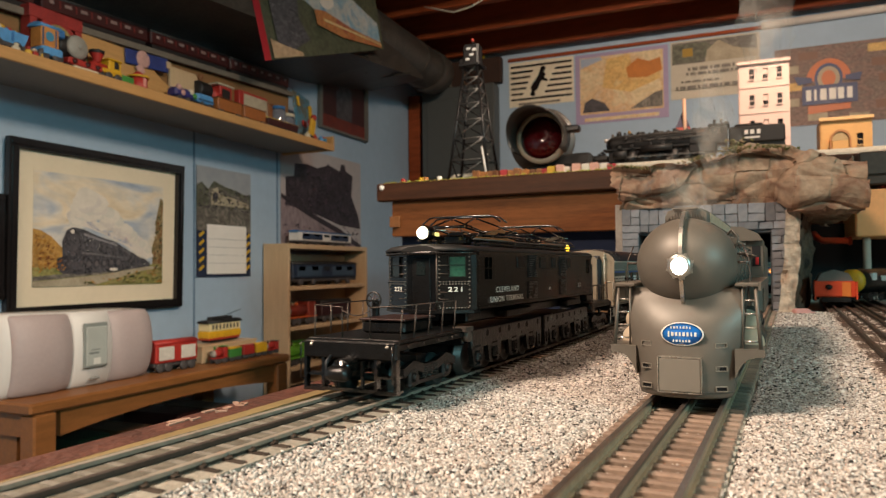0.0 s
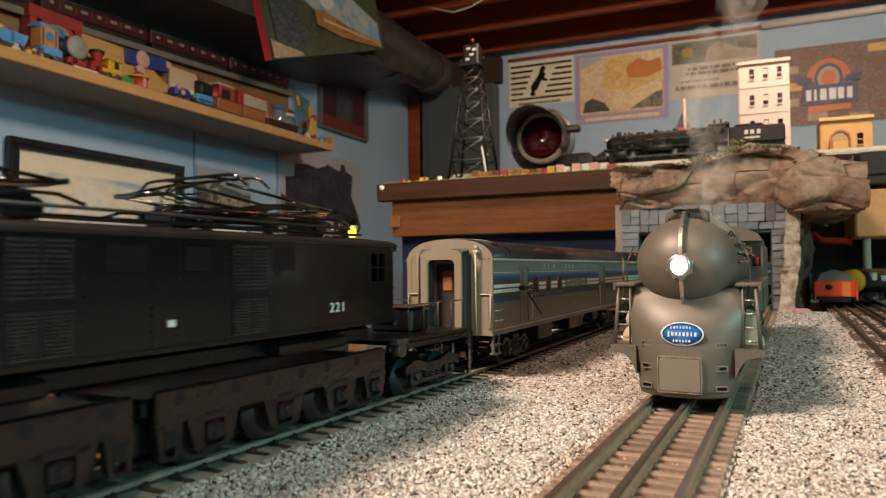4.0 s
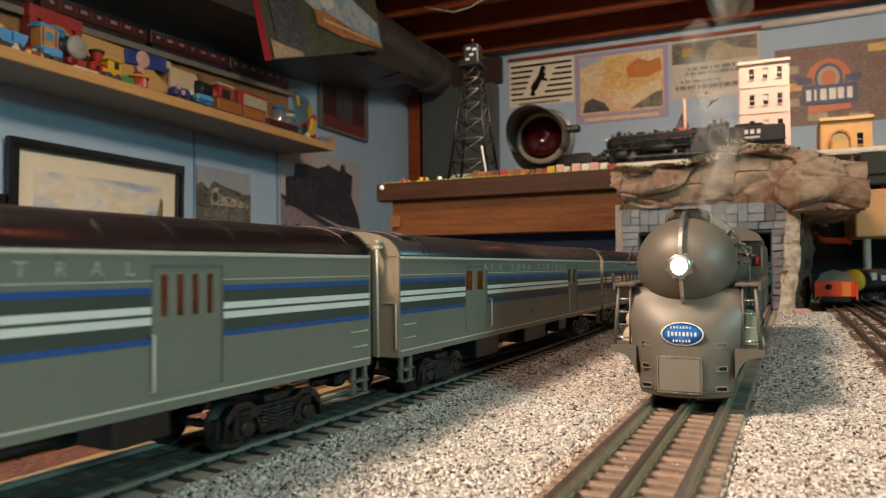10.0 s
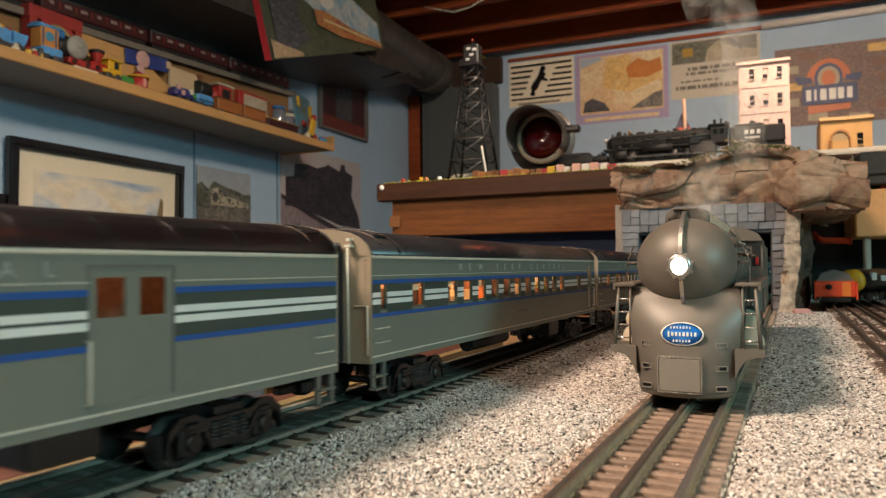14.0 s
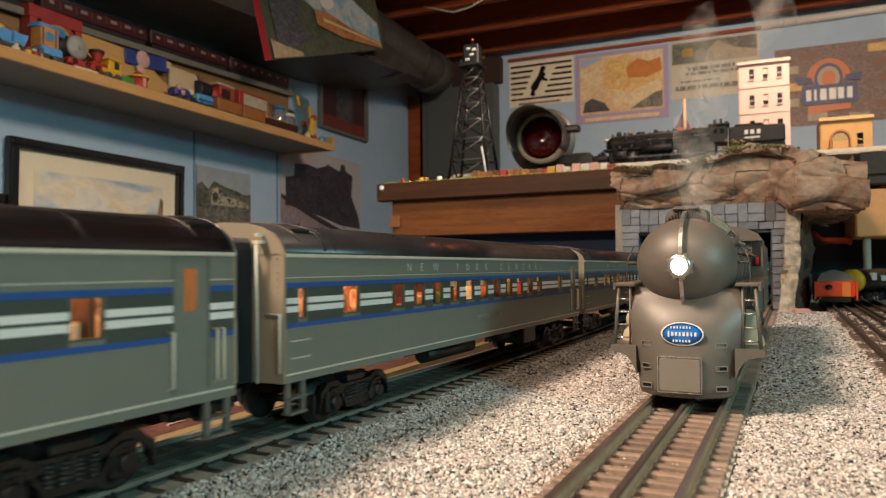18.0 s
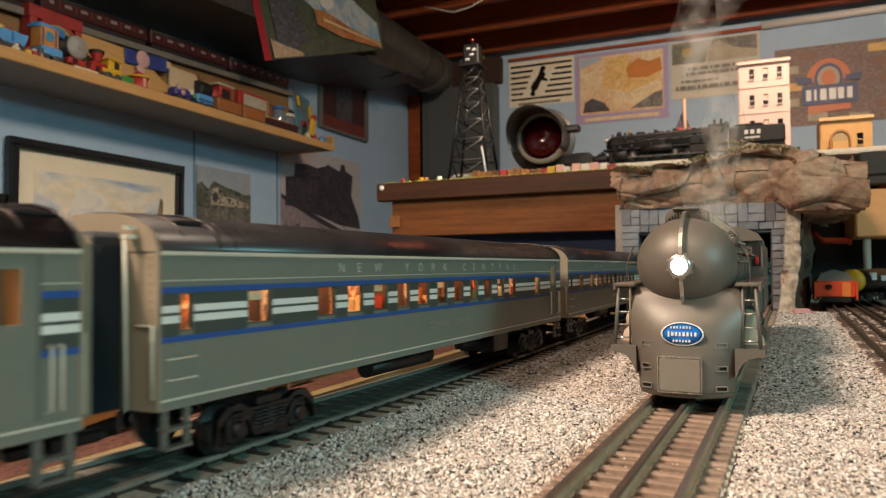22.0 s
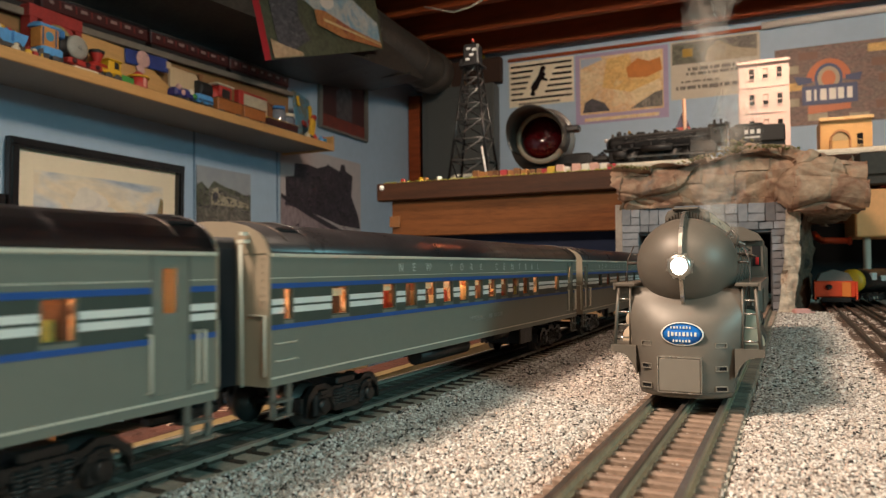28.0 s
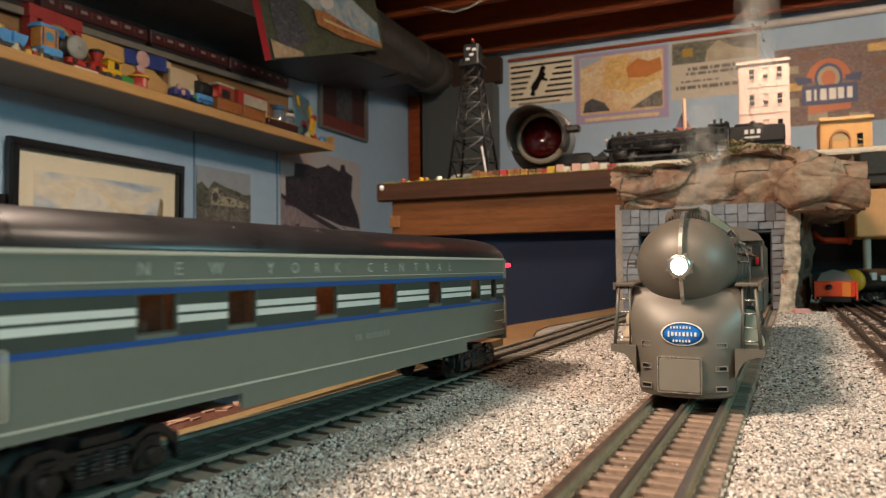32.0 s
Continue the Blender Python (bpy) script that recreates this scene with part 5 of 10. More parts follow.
        part("draft_gear", Shape().lathe([(0, -0.010), (0.0042, -0.010), (0.0046, -0.008), (0.0046, -0.006), (0.0040, -0.005), (0.0052, -0.003), (0.0052, -0.001), (0.0042, 0.0), (0.0056, 0.002), (0.0056, 0.006), (0, 0.006)], (0, sy * 0.2125, 0.0165), "y", 20), M["gloss_black"], beam, "round ribbed draft gear housing")
        for sx in (1, -1):
            part("hand_grab", Shape().wire([(0.0258 * sx, sy * 0.2158, 0.0275), (0.0258 * sx, sy * 0.2180, 0.0270), (0.0258 * sx, sy * 0.2180, 0.0100), (0.0258 * sx, sy * 0.2158, 0.0095)], 0.0004, 6), M["gloss_black"], beam)
        part("coupler", Shape().box((0, sy * 0.220, 0.0140), (0.005, 0.012, 0.005), b=0.001).lathe([(0.0, -0.0055), (0.0030, -0.0055), (0.0036, -0.003), (0.0036, 0.003), (0.0030, 0.0055), (0, 0.0055)], (0, sy * 0.2235, 0.0140), "x", 16), M["cast_frame"], beam, "blackened coupler head")
        part("air_hose", Shape().wire([(-0.010, sy * 0.2155, 0.021), (-0.010, sy * 0.219, 0.0185), (-0.0098, sy * 0.2195, 0.012), (-0.009, sy * 0.2185, 0.008)], 0.0008), M["rubber"], beam)
        lt = part("lead_truck", Shape().box((0, sy * 0.176, 0.016), (0.036, 0.010, 0.005)), M["loco_soft"], e)
        for sx in (1, -1):
            fr = Shape()
            x = 0.0225 * sx
            rings = []
            for q, z in ((0.148, 0.0125), (0.158, 0.0155), (0.170, 0.0125), (0.182, 0.0125), (0.194, 0.0155), (0.204, 0.0125)):
                rings.append([(x - 0.0014, sy * q, z - 0.0022), (x + 0.0014, sy * q, z - 0.0022), (x + 0.0014, sy * q, z + 0.0022), (x - 0.0014, sy * q, z + 0.0022)])
            fr.loft(rings, smooth=False)
            for q in (0.158, 0.194):
                fr.box((x, sy * q, 0.0095), (0.0032, 0.0085, 0.0095), b=0.001).tube((x, sy * q, 0.0095), (x + 0.0032 * sx, sy * q, 0.0095), 0.0028, 0.002, 10)
            fr.box((x, sy * 0.176, 0.0065), (0.002, 0.03, 0.0018))
            part("side_frame", fr, M["truck_black"], lt)
            for q in (0.170, 0.176, 0.182):
                part("spring", SPRING, None, lt, "", pose(x, sy * q, 0.0005))
        for q in (0.158, 0.194):
            ws = Shape().tube((-0.0145, 0, 0), (0.0145, 0, 0), 0.002, n=8)
            for sx in (1, -1):
                ws.lathe([(0.0, 0.0135 * sx), (0.0092, 0.0135 * sx), (0.0092, 0.0148 * sx), (0.0080, 0.0150 * sx), (0.0080, 0.0185 * sx), (0.0066, 0.0185 * sx), (0.005, 0.0172 * sx), (0.0, 0.0176 * sx)], axis="x", n=20)
            WHEELS.append((part("wheelset", ws, M["teal_sheen_wheel"], lt, "", pose(0, sy * q, 0.0082)), sy * q, 0.0082, 0.0082))
    # the body sits a little higher on its frame, the roof gear lower
    for ob in e.children:
        kind = ob.name.split(".")[0]
        if kind in ("side_wall", "cab_end"):
            ob.matrix_basis = Matrix.Translation((0, 0, 0.0389 - 0.0372 * 0.895)) @ Matrix.Diagonal((1, 1, 0.895, 1)) @ ob.matrix_basis
        elif kind in ("roof", "pantograph", "bus_bar"):
            ob.matrix_basis = Matrix.Translation((0, 0, -0.0022)) @ ob.matrix_basis
    MOVERS.append((e, 0.3721, ELEC_L, 0.05))
    return e


M["number_glow"] = material("lit_number_panel", (0.8, 0.65, 0.25), 0.4, var=0.5, scale=600, emit=(1.0, 0.80, 0.25), power=0.9)
M["glass_dull"] = material("dull_lamp_glass", (0.35, 0.36, 0.34), 0.15, var=0.1)
M["marker_yellow"] = material("yellow_marker_glow", (0.9, 0.6, 0.05), 0.3, emit=(1.0, 0.62, 0.03), power=2.5)
electric()
# ---- the grey streamlined engine ----
M["herald_blue"] = material("herald_blue", (0.012, 0.15, 0.52), 0.35, var=0.05)
M["cyl_tan"] = material("pale_cylinder_cover", (0.52, 0.42, 0.30), 0.45, var=0.08)
HX, HY, HA = on(INNER, 0.326)
HUD = pose(HX, HY, 0, 0, 0, -math.degrees(HA) + 0.6) @ Matrix.Diagonal((0.95, 1, 1, 1))
hud = thing("steam_locomotive", "grey streamlined steam locomotive standing with lit headlamp", "locomotive", HUD)


def half_plan(hw, deep, n=14, e=2.6):
    """Outline of a rounded nose from right to left."""
    return [(hw * math.cos(math.pi * i / n), deep * abs(math.cos(math.pi * i / n)) ** e) for i in range(n + 1)]


def nose(levels, back):
    rings = []
    for z, hw, deep, y0 in levels:
        p = half_plan(hw, deep)
        rings.append([(x, y0 + y, z) for x, y in p] + [(-hw, back, z), (hw, back, z)])
    return Shape().loft(rings, closed=True, caps=True, smooth=True)


skirt = part("pilot_shroud", nose([(0.0030, 0.0205, 0.010, 0.0012), (0.0042, 0.0214, 0.011, 0.0002), (0.0090, 0.0222, 0.012, 0.0), (0.0150, 0.0232, 0.012, 0.0), (0.0200, 0.0246, 0.012, 0.0), (0.0225, 0.0254, 0.012, 0.0002), (0.0245, 0.0252, 0.011, 0.0004), (0.0330, 0.0257, 0.009, 0.0018), (0.0400, 0.0261, 0.0070, 0.0045), (0.0460, 0.0263, 0.0052, 0.0090), (0.0500, 0.0263, 0.0036, 0.0125), (0.0522, 0.0258, 0.0030, 0.0140)], 0.034), M["hudson"], hud)
for sx in (1, -1):
    wing = []
    for i in range(9):
        k = i / 8
        x = 0.0226 + (0.0355 - 0.0226) * k
        low = 0.0120 + 0.0098 * (1 - (1 - k) ** 3.6)
        wing.append([(x * sx, 0.0072 + 0.0016 * k, low), (x * sx, 0.030 - 0.004 * k, low), (x * sx, 0.030 - 0.004 * k, 0.0252), (x * sx, 0.0072 + 0.0016 * k, 0.0252)])
    part("wing_step", Shape().loft(wing, smooth=False), M["hudson"], hud)
    lad = Shape()
    lad.tube((0.0338 * sx, 0.011, 0.0252), (0.0318 * sx, 0.013, 0.0540), 0.0009, n=8).tube((0.0262 * sx, 0.011, 0.0252), (0.0262 * sx, 0.013, 0.0540), 0.0006, n=8)
    part("ladder", lad, M["hudson"], hud)
    for i in range(4):
        q = i / 4.4 + 0.08
        part("rung", Shape().tube((0.0262 * sx, 0.0112 + 0.002 * q, 0.0262 + 0.027 * q), ((0.0337 - 0.002 * q) * sx, 0.0112 + 0.002 * q, 0.0262 + 0.027 * q), 0.0005, n=6), M["silver"], hud)
    part("running_board", Shape().box((0.0287 * sx, 0.104, 0.0537), (0.0112, 0.186, 0.0020), b=0.0006).box((0.0338 * sx, 0.104, 0.0530), (0.0012, 0.186, 0.0036)), M["hudson"], hud)
    part("handrail", Shape().wire([(0.0256 * sx, 0.020, 0.0250), (0.0275 * sx, 0.020, 0.0450), (0.0295 * sx, 0.021, 0.0580), (0.0288 * sx, 0.022, 0.0660), (0.0262 * sx, 0.024, 0.0725)], 0.0003, 6).tube((0.0225 * sx, 0.021, 0.0640), (0.0290 * sx, 0.021, 0.0640), 0.0007, n=6), M["rail_dark"], hud)
    part("boiler_rail", Shape().tube((0.0272 * sx, 0.03, 0.0685), (0.0272 * sx, 0.188, 0.0685), 0.0004, n=6), M["silver"], hud)
    for i in range(7):
        part("stanchion", Shape().tube((0.022 * sx, 0.035 + i * 0.025, 0.068), (0.0276 * sx, 0.035 + i * 0.025, 0.0685), 0.0005, n=6), M["rail_dark"], hud)
    for z, r, y0, y1 in ((0.0352, 0.0062, 0.036, 0.072), (0.0255, 0.0078, 0.034, 0.078)):
        cyl = part("cylinder", Shape().tube((0.0272 * sx, y0, z), (0.0272 * sx, y1, z), r, n=20), M["hudson_dark"], hud)
        part("cylinder_cover", Shape().lathe([(0.0, y0 - 0.0018), (r * 0.85, y0 - 0.0018), (r, y0 - 0.0004), (r, y0 + 0.002)], (0.0272 * sx, 0, z), "y", 20), M["cyl_tan"], cyl)
    for q in (0.098, 0.139, 0.180):
        d = part("driver", Shape().lathe([(0, 0.0140 * sx), (0.0202, 0.0140 * sx), (0.0202, 0.0152 * sx), (0.0188, 0.0154 * sx), (0.0186, 0.0190 * sx), (0.0165, 0.0190 * sx), (0.015, 0.0176 * sx), (0.006, 0.0176 * sx), (0.005, 0.0200 * sx), (0, 0.0200 * sx)], (0, 0, 0), "x", 26), M["wheel_steel"], hud, "", pose(0, q, 0.0190))
        part("crank_pin", Shape().tube((0.018 * sx, 0.005, -0.006), (0.024 * sx, 0.005, -0.006), 0.002, n=10), M["silver"], d)
    part("side_rod", Shape().box((0.0230 * sx, 0.144, 0.0130), (0.0016, 0.088, 0.0032), b=0.0006), M["silver"], hud)
    part("main_rod", Shape().box((0, 0, 0), (0.0016, 0.078, 0.0028), Matrix.Translation((0.0252 * sx, 0.108, 0.0185)) @ Euler((-0.14, 0, 0)).to_matrix().to_4x4(), 0.0006), M["silver"], hud)
    part("valve_gear", Shape().box((0.0262 * sx, 0.098, 0.036), (0.0014, 0.05, 0.002), b=0.0005).box((0.0262 * sx, 0.12, 0.031), (0.0014, 0.004, 0.02), b=0.0005), M["silver"], hud)
    for q in (0.028, 0.060):
        part("pilot_wheel", Shape().lathe([(0, 0.0140 * sx), (0.0095, 0.0140 * sx), (0.0095, 0.0152 * sx), (0.0084, 0.0154 * sx), (0.0082, 0.0185 * sx), (0.0, 0.0180 * sx)], (0, 0, 0), "x", 18), M["wheel_steel"], hud, "", pose(0, q, 0.0085))
rim = [(0.0, -0.0205)]
for i in range(1, 13):
    a = math.pi / 2 * i / 12
    rim.append((0.0243 * math.sin(a), -0.0205 * math.cos(a)))
dome = []
for r, y in rim:
    dome.append([(r * math.cos(2 * math.pi * j / 40), 0.0232 + y, 0.0635 + 0.905 * r * math.sin(2 * math.pi * j / 40)) for j in range(40)])
part("smokebox_dome", Shape().loft(dome + [[(0.0238 * math.cos(2 * math.pi * j / 40), 0.030, 0.0635 + 0.0215 * math.sin(2 * math.pi * j / 40)) for j in range(40)]]), M["hudson"], hud, "smooth grey bullet nose")
fin = Shape()
fr = []
for i in range(0, 25):
    a = radians(97 - i * 7.9)
    y, z = 0.0232 - 0.0213 * math.cos(a), 0.0635 + 0.0225 * math.sin(a)
    k = 0.0028 if a > -0.2 else 0.0020
    ny, nz = -math.cos(a), math.sin(a)
    fr.append([(-0.0011, y - ny * 0.002, z - nz * 0.002), (0.0011, y - ny * 0.002, z - nz * 0.002), (0.0009, y + ny * k, z + nz * k), (-0.0009, y + ny * k, z + nz * k)])
part("nose_fin", fin.loft(fr, smooth=False), M["silver"], hud, "bright vertical nose fin")
lamp = part("headlamp", Shape().lathe([(0.0039, -0.0012), (0.0052, -0.0012), (0.0055, 0.0004), (0.0055, 0.006), (0.0052, 0.0095), (0.0039, 0.0095)], (0, -0.0040, 0.0625), "y", 28, True, False), M["silver"], hud)
for i in range(8):
    a = math.pi * i / 4 + 0.3
    part("lamp_bolt", Shape().box((0.0058 * math.cos(a), -0.0020, 0.0625 + 0.0058 * math.sin(a)), (0.0012, 0.0016, 0.0012)), M["silver"], lamp)
part("lamp_glass", Shape().lathe([(0.0, 0.0006), (0.0026, 0.0009), (0.0040, 0.0016), (0.0040, 0.005)], (0, -0.0040, 0.0625), "y", 24), M["headlight"], lamp, "bright glowing headlamp glass")
part("boiler", Shape().lathe([(0.0, 0.028), (0.0225, 0.028), (0.0232, 0.032), (0.0232, 0.20), (0.0, 0.20)], (0, 0, 0.0628), "y", 36), M["hudson"], hud)
for q in (0.034, 0.062, 0.092, 0.122, 0.152, 0.182):
    part("boiler_band", Shape().lathe([(0.0230, q), (0.0236, q), (0.0236, q + 0.0016), (0.0230, q + 0.0016)], (0, 0, 0.0628), "y", 36), M["hudson_dark"], hud)
sec = [(0.0108, 0.0800), (0.0108, 0.0868), (0.0095, 0.0893), (0.0055, 0.0908), (0, 0.0912)]
sec = sec + [(-a, b) for a, b in sec[-2::-1]]
casing = part("skyline_casing", Shape().loft([[(a * 0.93, 0.024, b - 0.001) for a, b in sec], [(a, 0.028, b) for a, b in sec], [(a, 0.19, b + 0.001) for a, b in sec]]), M["hudson"], hud)
for i in range(15):
    x = -0.0095 + i * 0.00136
    part("grille_slat", Shape().box((x, 0.0232, 0.0868 - 0.004 * (x / 0.0095) ** 2), (0.0006, 0.002, 0.0042)), M["hudson_dark"], casing)
part("stack_lip", Shape().box((0, 0.0235, 0.0905 - 0.0004), (0.0125, 0.003, 0.0012), b=0.0004), M["hudson"], casing)
# panels coloured pale tan to paint a warm reflection on the grey casing
for i in range(6):
    part("casing_panel", Shape().box((0.0110, 0.042 + i * 0.024, 0.0845), (0.0006, 0.021, 0.0072), b=0.0002), M["cyl_tan"], casing)
for i in range(14):
    part("cover_bolt", Shape().lathe([(0.0, 0.0012), (0.0008, 0.0010), (0.0010, 0.0)], (0.0200, 0.050 + i * 0.0098, 0.0758), "z", 8), M["silver"], casing)
for i in range(5):
    part("washout_plug", Shape().lathe([(0.0, 0.0018), (0.0012, 0.0014), (0.0016, 0.0)], (0.0168, 0.066 + i * 0.013, 0.0782), "z", 10), M["hudson_dark"], hud)
    part("pipe_clamp", Shape().box((0.0215, 0.098 + i * 0.014, 0.0722), (0.003, 0.006, 0.0024), b=0.0006), M["silver"], hud)
part("feed_pipe", Shape().wire([(0.0222, 0.05, 0.0735), (0.0222, 0.10, 0.0732), (0.0225, 0.19, 0.0728)], 0.0008), M["hudson_dark"], hud)
part("bell_bracket", Shape().wire([(0.0215, 0.036, 0.0700), (0.0235, 0.036, 0.0765), (0.0205, 0.037, 0.0800), (0.0180, 0.038, 0.0770)], 0.0007).box((0.0215, 0.037, 0.0745), (0.003, 0.003, 0.003)), M["hudson_dark"], hud)
cab = part("cab", pierced(0.196, 0.240, 0.030, 0.0800, [(0.204, 0.216, 0.058, 0.072), (0.220, 0.232, 0.058, 0.072)], 0.0312, 0.0012), M["hudson"], hud, "grey engine cab")
part("cab_wall", pierced(0.196, 0.240, 0.030, 0.0800, [(0.204, 0.216, 0.058, 0.072), (0.220, 0.232, 0.058, 0.072)], -0.0312, 0.0012), M["hudson"], cab)
csec = [(0.0312, 0.0795), (0.0280, 0.0845), (0.018, 0.0890), (0, 0.0905)]
csec += [(-a, b) for a, b in csec[-2::-1]]
part("cab_roof", Shape().loft([[(a, 0.192, b) for a, b in csec], [(a, 0.248, b) for a, b in csec]]), M["hudson"], cab)
for sx in (1, -1):
    part("cab_front", Shape().box((0.0255 * sx, 0.1965, 0.0655), (0.0112, 0.0014, 0.030)), M["hudson"], cab)
    part("cab_window", Shape().box((0.0268 * sx, 0.1956, 0.0690), (0.0055, 0.0008, 0.0140)), M["black"], cab)
    part("window_trim", Shape().box((0.0272 * sx, 0.1950, 0.0655), (0.0022, 0.0006, 0.0050)), flat("signal_red", "A01818"), cab)
part("firebox", Shape().box((0, 0.19, 0.045), (0.042, 0.06, 0.03), b=0.004), M["hudson_dark"], hud)
part("frame_bar", Shape().box((0, 0.12, 0.028), (0.024, 0.19, 0.008)), M["truck_black"], hud)
# face details
M["hatch_grey"] = material("bright_hatch_grey", (0.27, 0.24, 0.20), 0.34, metal=0.3, var=0.05)
hatch = part("coupler_hatch", Shape().box((-0.0012, -0.0002, 0.0135), (0.0190, 0.0016, 0.0152), b=0.0005), M["hatch_grey"], skirt, "raised square coupler hatch")
bz = Shape()
for dx in (-0.0098, 0.0098):
    bz.box((-0.0012 + dx, 0.0, 0.0135), (0.0005, 0.0022, 0.0160))
for dz in (-0.0079, 0.0079):
    bz.box((-0.0012, 0.0, 0.0135 + dz), (0.0196, 0.0022, 0.0005))
part("hatch_bead", bz, M["silver"], skirt)
part("lower_lip", Shape().loft([[(x * 1.0, y - 0.0006 + 0.0002, z) for x, y in half_plan(0.0216, 0.011)] + [(-0.0216, 0.018, z), (0.0216, 0.018, z)] for z in (0.0052, 0.0060)], smooth=False), M["hudson_dark"], skirt)
for sx in (1, -1):
    for z in (0.0075, 0.0165, 0.0268):
        x = 0.0168 * sx
        y = 0.012 * (0.0168 / 0.0235) ** 2.6
        sl = Shape().box((0, 0, 0.0010), (0.0052, 0.0016, 0.0004)).box((0, 0, -0.0010), (0.0052, 0.0016, 0.0004)).box((0.0026, 0, 0), (0.0004, 0.0016, 0.0022)).box((-0.0026, 0, 0), (0.0004, 0.0016, 0.0022))
        turn = Matrix.Translation((x, y, z)) @ Euler((0, 0, 0.42 * sx)).to_matrix().to_4x4()
        o = part("step_slot", sl, M["hatch_grey"], skirt, "", turn)
        # black filling paints the shade inside the step slot
        part("slot_recess", Shape().box((0, 0.0004, 0), (0.0048, 0.001, 0.0018)), M["black"], o)
herald = part("herald", Shape().lathe([(0.0, -0.0007), (0.0094, -0.0007), (0.0094, 0.0012)], (0, 0, 0), "y", 36), M["herald_blue"], skirt, "blue oval herald plate", Matrix.Translation((0.0002, 0.0016, 0.0318)) @ Matrix.Diagonal((1, 1, 0.55, 1)))
part("herald_rim", Shape().lathe([(0.0090, -0.0012), (0.0097, -0.0012), (0.0097, 0.0), (0.0090, 0.0)], (0, 0, 0), "y", 36, True, False), M["white_stripe"], herald)
bars = Shape()
for x0, n, z, w, hgt in ((-0.0050, 7, 0.0054, 0.00095, 0.0019), (-0.0062, 8, 0.0, 0.00115, 0.0032), (-0.0040, 6, -0.0056, 0.00095, 0.0019)):
    for i in range(n):
        bars.box((x0 + i * w * 1.5, -0.0010, z), (w * (0.62 + 0.30 * ((i * 5) % 3) / 2), 0.0004, hgt * (1.5 if i == 0 and n == 8 else 1)))
part("herald_bars", bars, M["white_stripe"], herald)
td = thing("tender", "grey streamlined tender behind the steam locomotive", "tender", HUD)
part("tank", Shape().box((0, 0.345, 0.053), (0.060, 0.175, 0.062), b=0.005), M["hudson"], td)
part("tender_frame", Shape().box((0, 0.345, 0.020), (0.05, 0.17, 0.006)), M["truck_black"], td)
for q in (0.295, 0.395):
    part("truck", TRUCK, None, td, "", pose(0, q, 0))
    for yy in (-0.016, 0.016):
        part("wheelset", AXLE, None, td, "", pose(0, q + yy, 0.0082))
part("coal", Shape().box((0, 0.325, 0.086), (0.044, 0.10, 0.008), b=0.004), M["black"], td)
# ---- gravel ----
def gravel(name, spots, label, mat, size):
    """Loose stones, each a deformed octahedron, joined into one sheet."""
    n = len(spots)
    rng = np.random.default_rng(7)
    o = np.array([(1, 0, 0), (-1, 0, 0), (0, 1, 0), (0, -1, 0), (0, 0, 1), (0, 0, -1)], float)
    f = np.array([(0, 2, 4), (2, 1, 4), (1, 3, 4), (3, 0, 4), (2, 0, 5), (1, 2, 5), (3, 1, 5), (0, 3, 5)])
    s = size * rng.lognormal(0, 0.28, (n, 1, 1))
    v = o[None] * s * rng.uniform(0.65, 1.25, (n, 6, 1)) + rng.normal(0, 0.18, (n, 6, 3)) * s
    q = rng.normal(size=(n, 4))
    q /= np.linalg.norm(q, axis=1, keepdims=True)
    w, x, y, z = q.T
    r = np.stack([1 - 2 * (y * y + z * z), 2 * (x * y - z * w), 2 * (x * z + y * w), 2 * (x * y + z * w), 1 - 2 * (x * x + z * z), 2 * (y * z - x * w), 2 * (x * z - y * w), 2 * (y * z + x * w), 1 - 2 * (x * x + y * y)], 1).reshape(n, 3, 3)
    v = np.einsum("nij,nkj->nki", r, v)
    v[:, :, :2] += spots[:, None, :2]
    v[:, :, 2] = v[:, :, 2] * 0.8 + spots[:, None, 2] + 0.5 * size * rng.random((n, 1))
    faces = (f[None] + 6 * np.arange(n)[:, None, None]).reshape(-1, 3)
    me = bpy.data.meshes.new(name)
    me.vertices.add(n * 6)
    me.vertices.foreach_set("co", v.reshape(-1))
    me.loops.add(len(faces) * 3)
    me.loops.foreach_set("vertex_index", faces.reshape(-1))
    me.polygons.add(len(faces))
    me.polygons.foreach_set("loop_start", np.arange(len(faces)) * 3)
    me.polygons.foreach_set("loop_total", np.full(len(faces), 3))
    me.update()
    me.materials.append(mat)
    return tagged(new(name, me), label, "gravel", kind="stuff")


def island_material(name, stops, rough):
    m = bpy.data.materials.new(name)
    m.use_nodes = True
    nt = m.node_tree
    b = nt.nodes["Principled BSDF"]
    g = nt.nodes.new("ShaderNodeNewGeometry")
    ramp = nt.nodes.new("ShaderNodeValToRGB")
    ramp.color_ramp.interpolation = "CONSTANT"
    while len(ramp.color_ramp.elements) < len(stops):
        ramp.color_ramp.elements.new(0.5)
    for e, (p, c) in zip(ramp.color_ramp.elements, stops):
        e.position, e.color = p, (*c, 1)
    nt.links.new(g.outputs["Random Per Island"], ramp.inputs[0])
    tc = nt.nodes.new("ShaderNodeTexCoord")
    nz = nt.nodes.new("ShaderNodeTexNoise")
    nz.inputs["Scale"].default_value = 900
    nt.links.new(tc.outputs["Object"], nz.inputs["Vector"])
    mix = nt.nodes.new("ShaderNodeMix")
    mix.data_type, mix.blend_type = "RGBA", "OVERLAY"
    mix.inputs["Factor"].default_value = 0.5
    nt.links.new(ramp.outputs[0], mix.inputs[6])
    nt.links.new(nz.outputs["Fac"], mix.inputs[7])
    nt.links.new(mix.outputs[2], b.inputs["Base Color"])
    b.inputs["Roughness"].default_value = rough
    return m


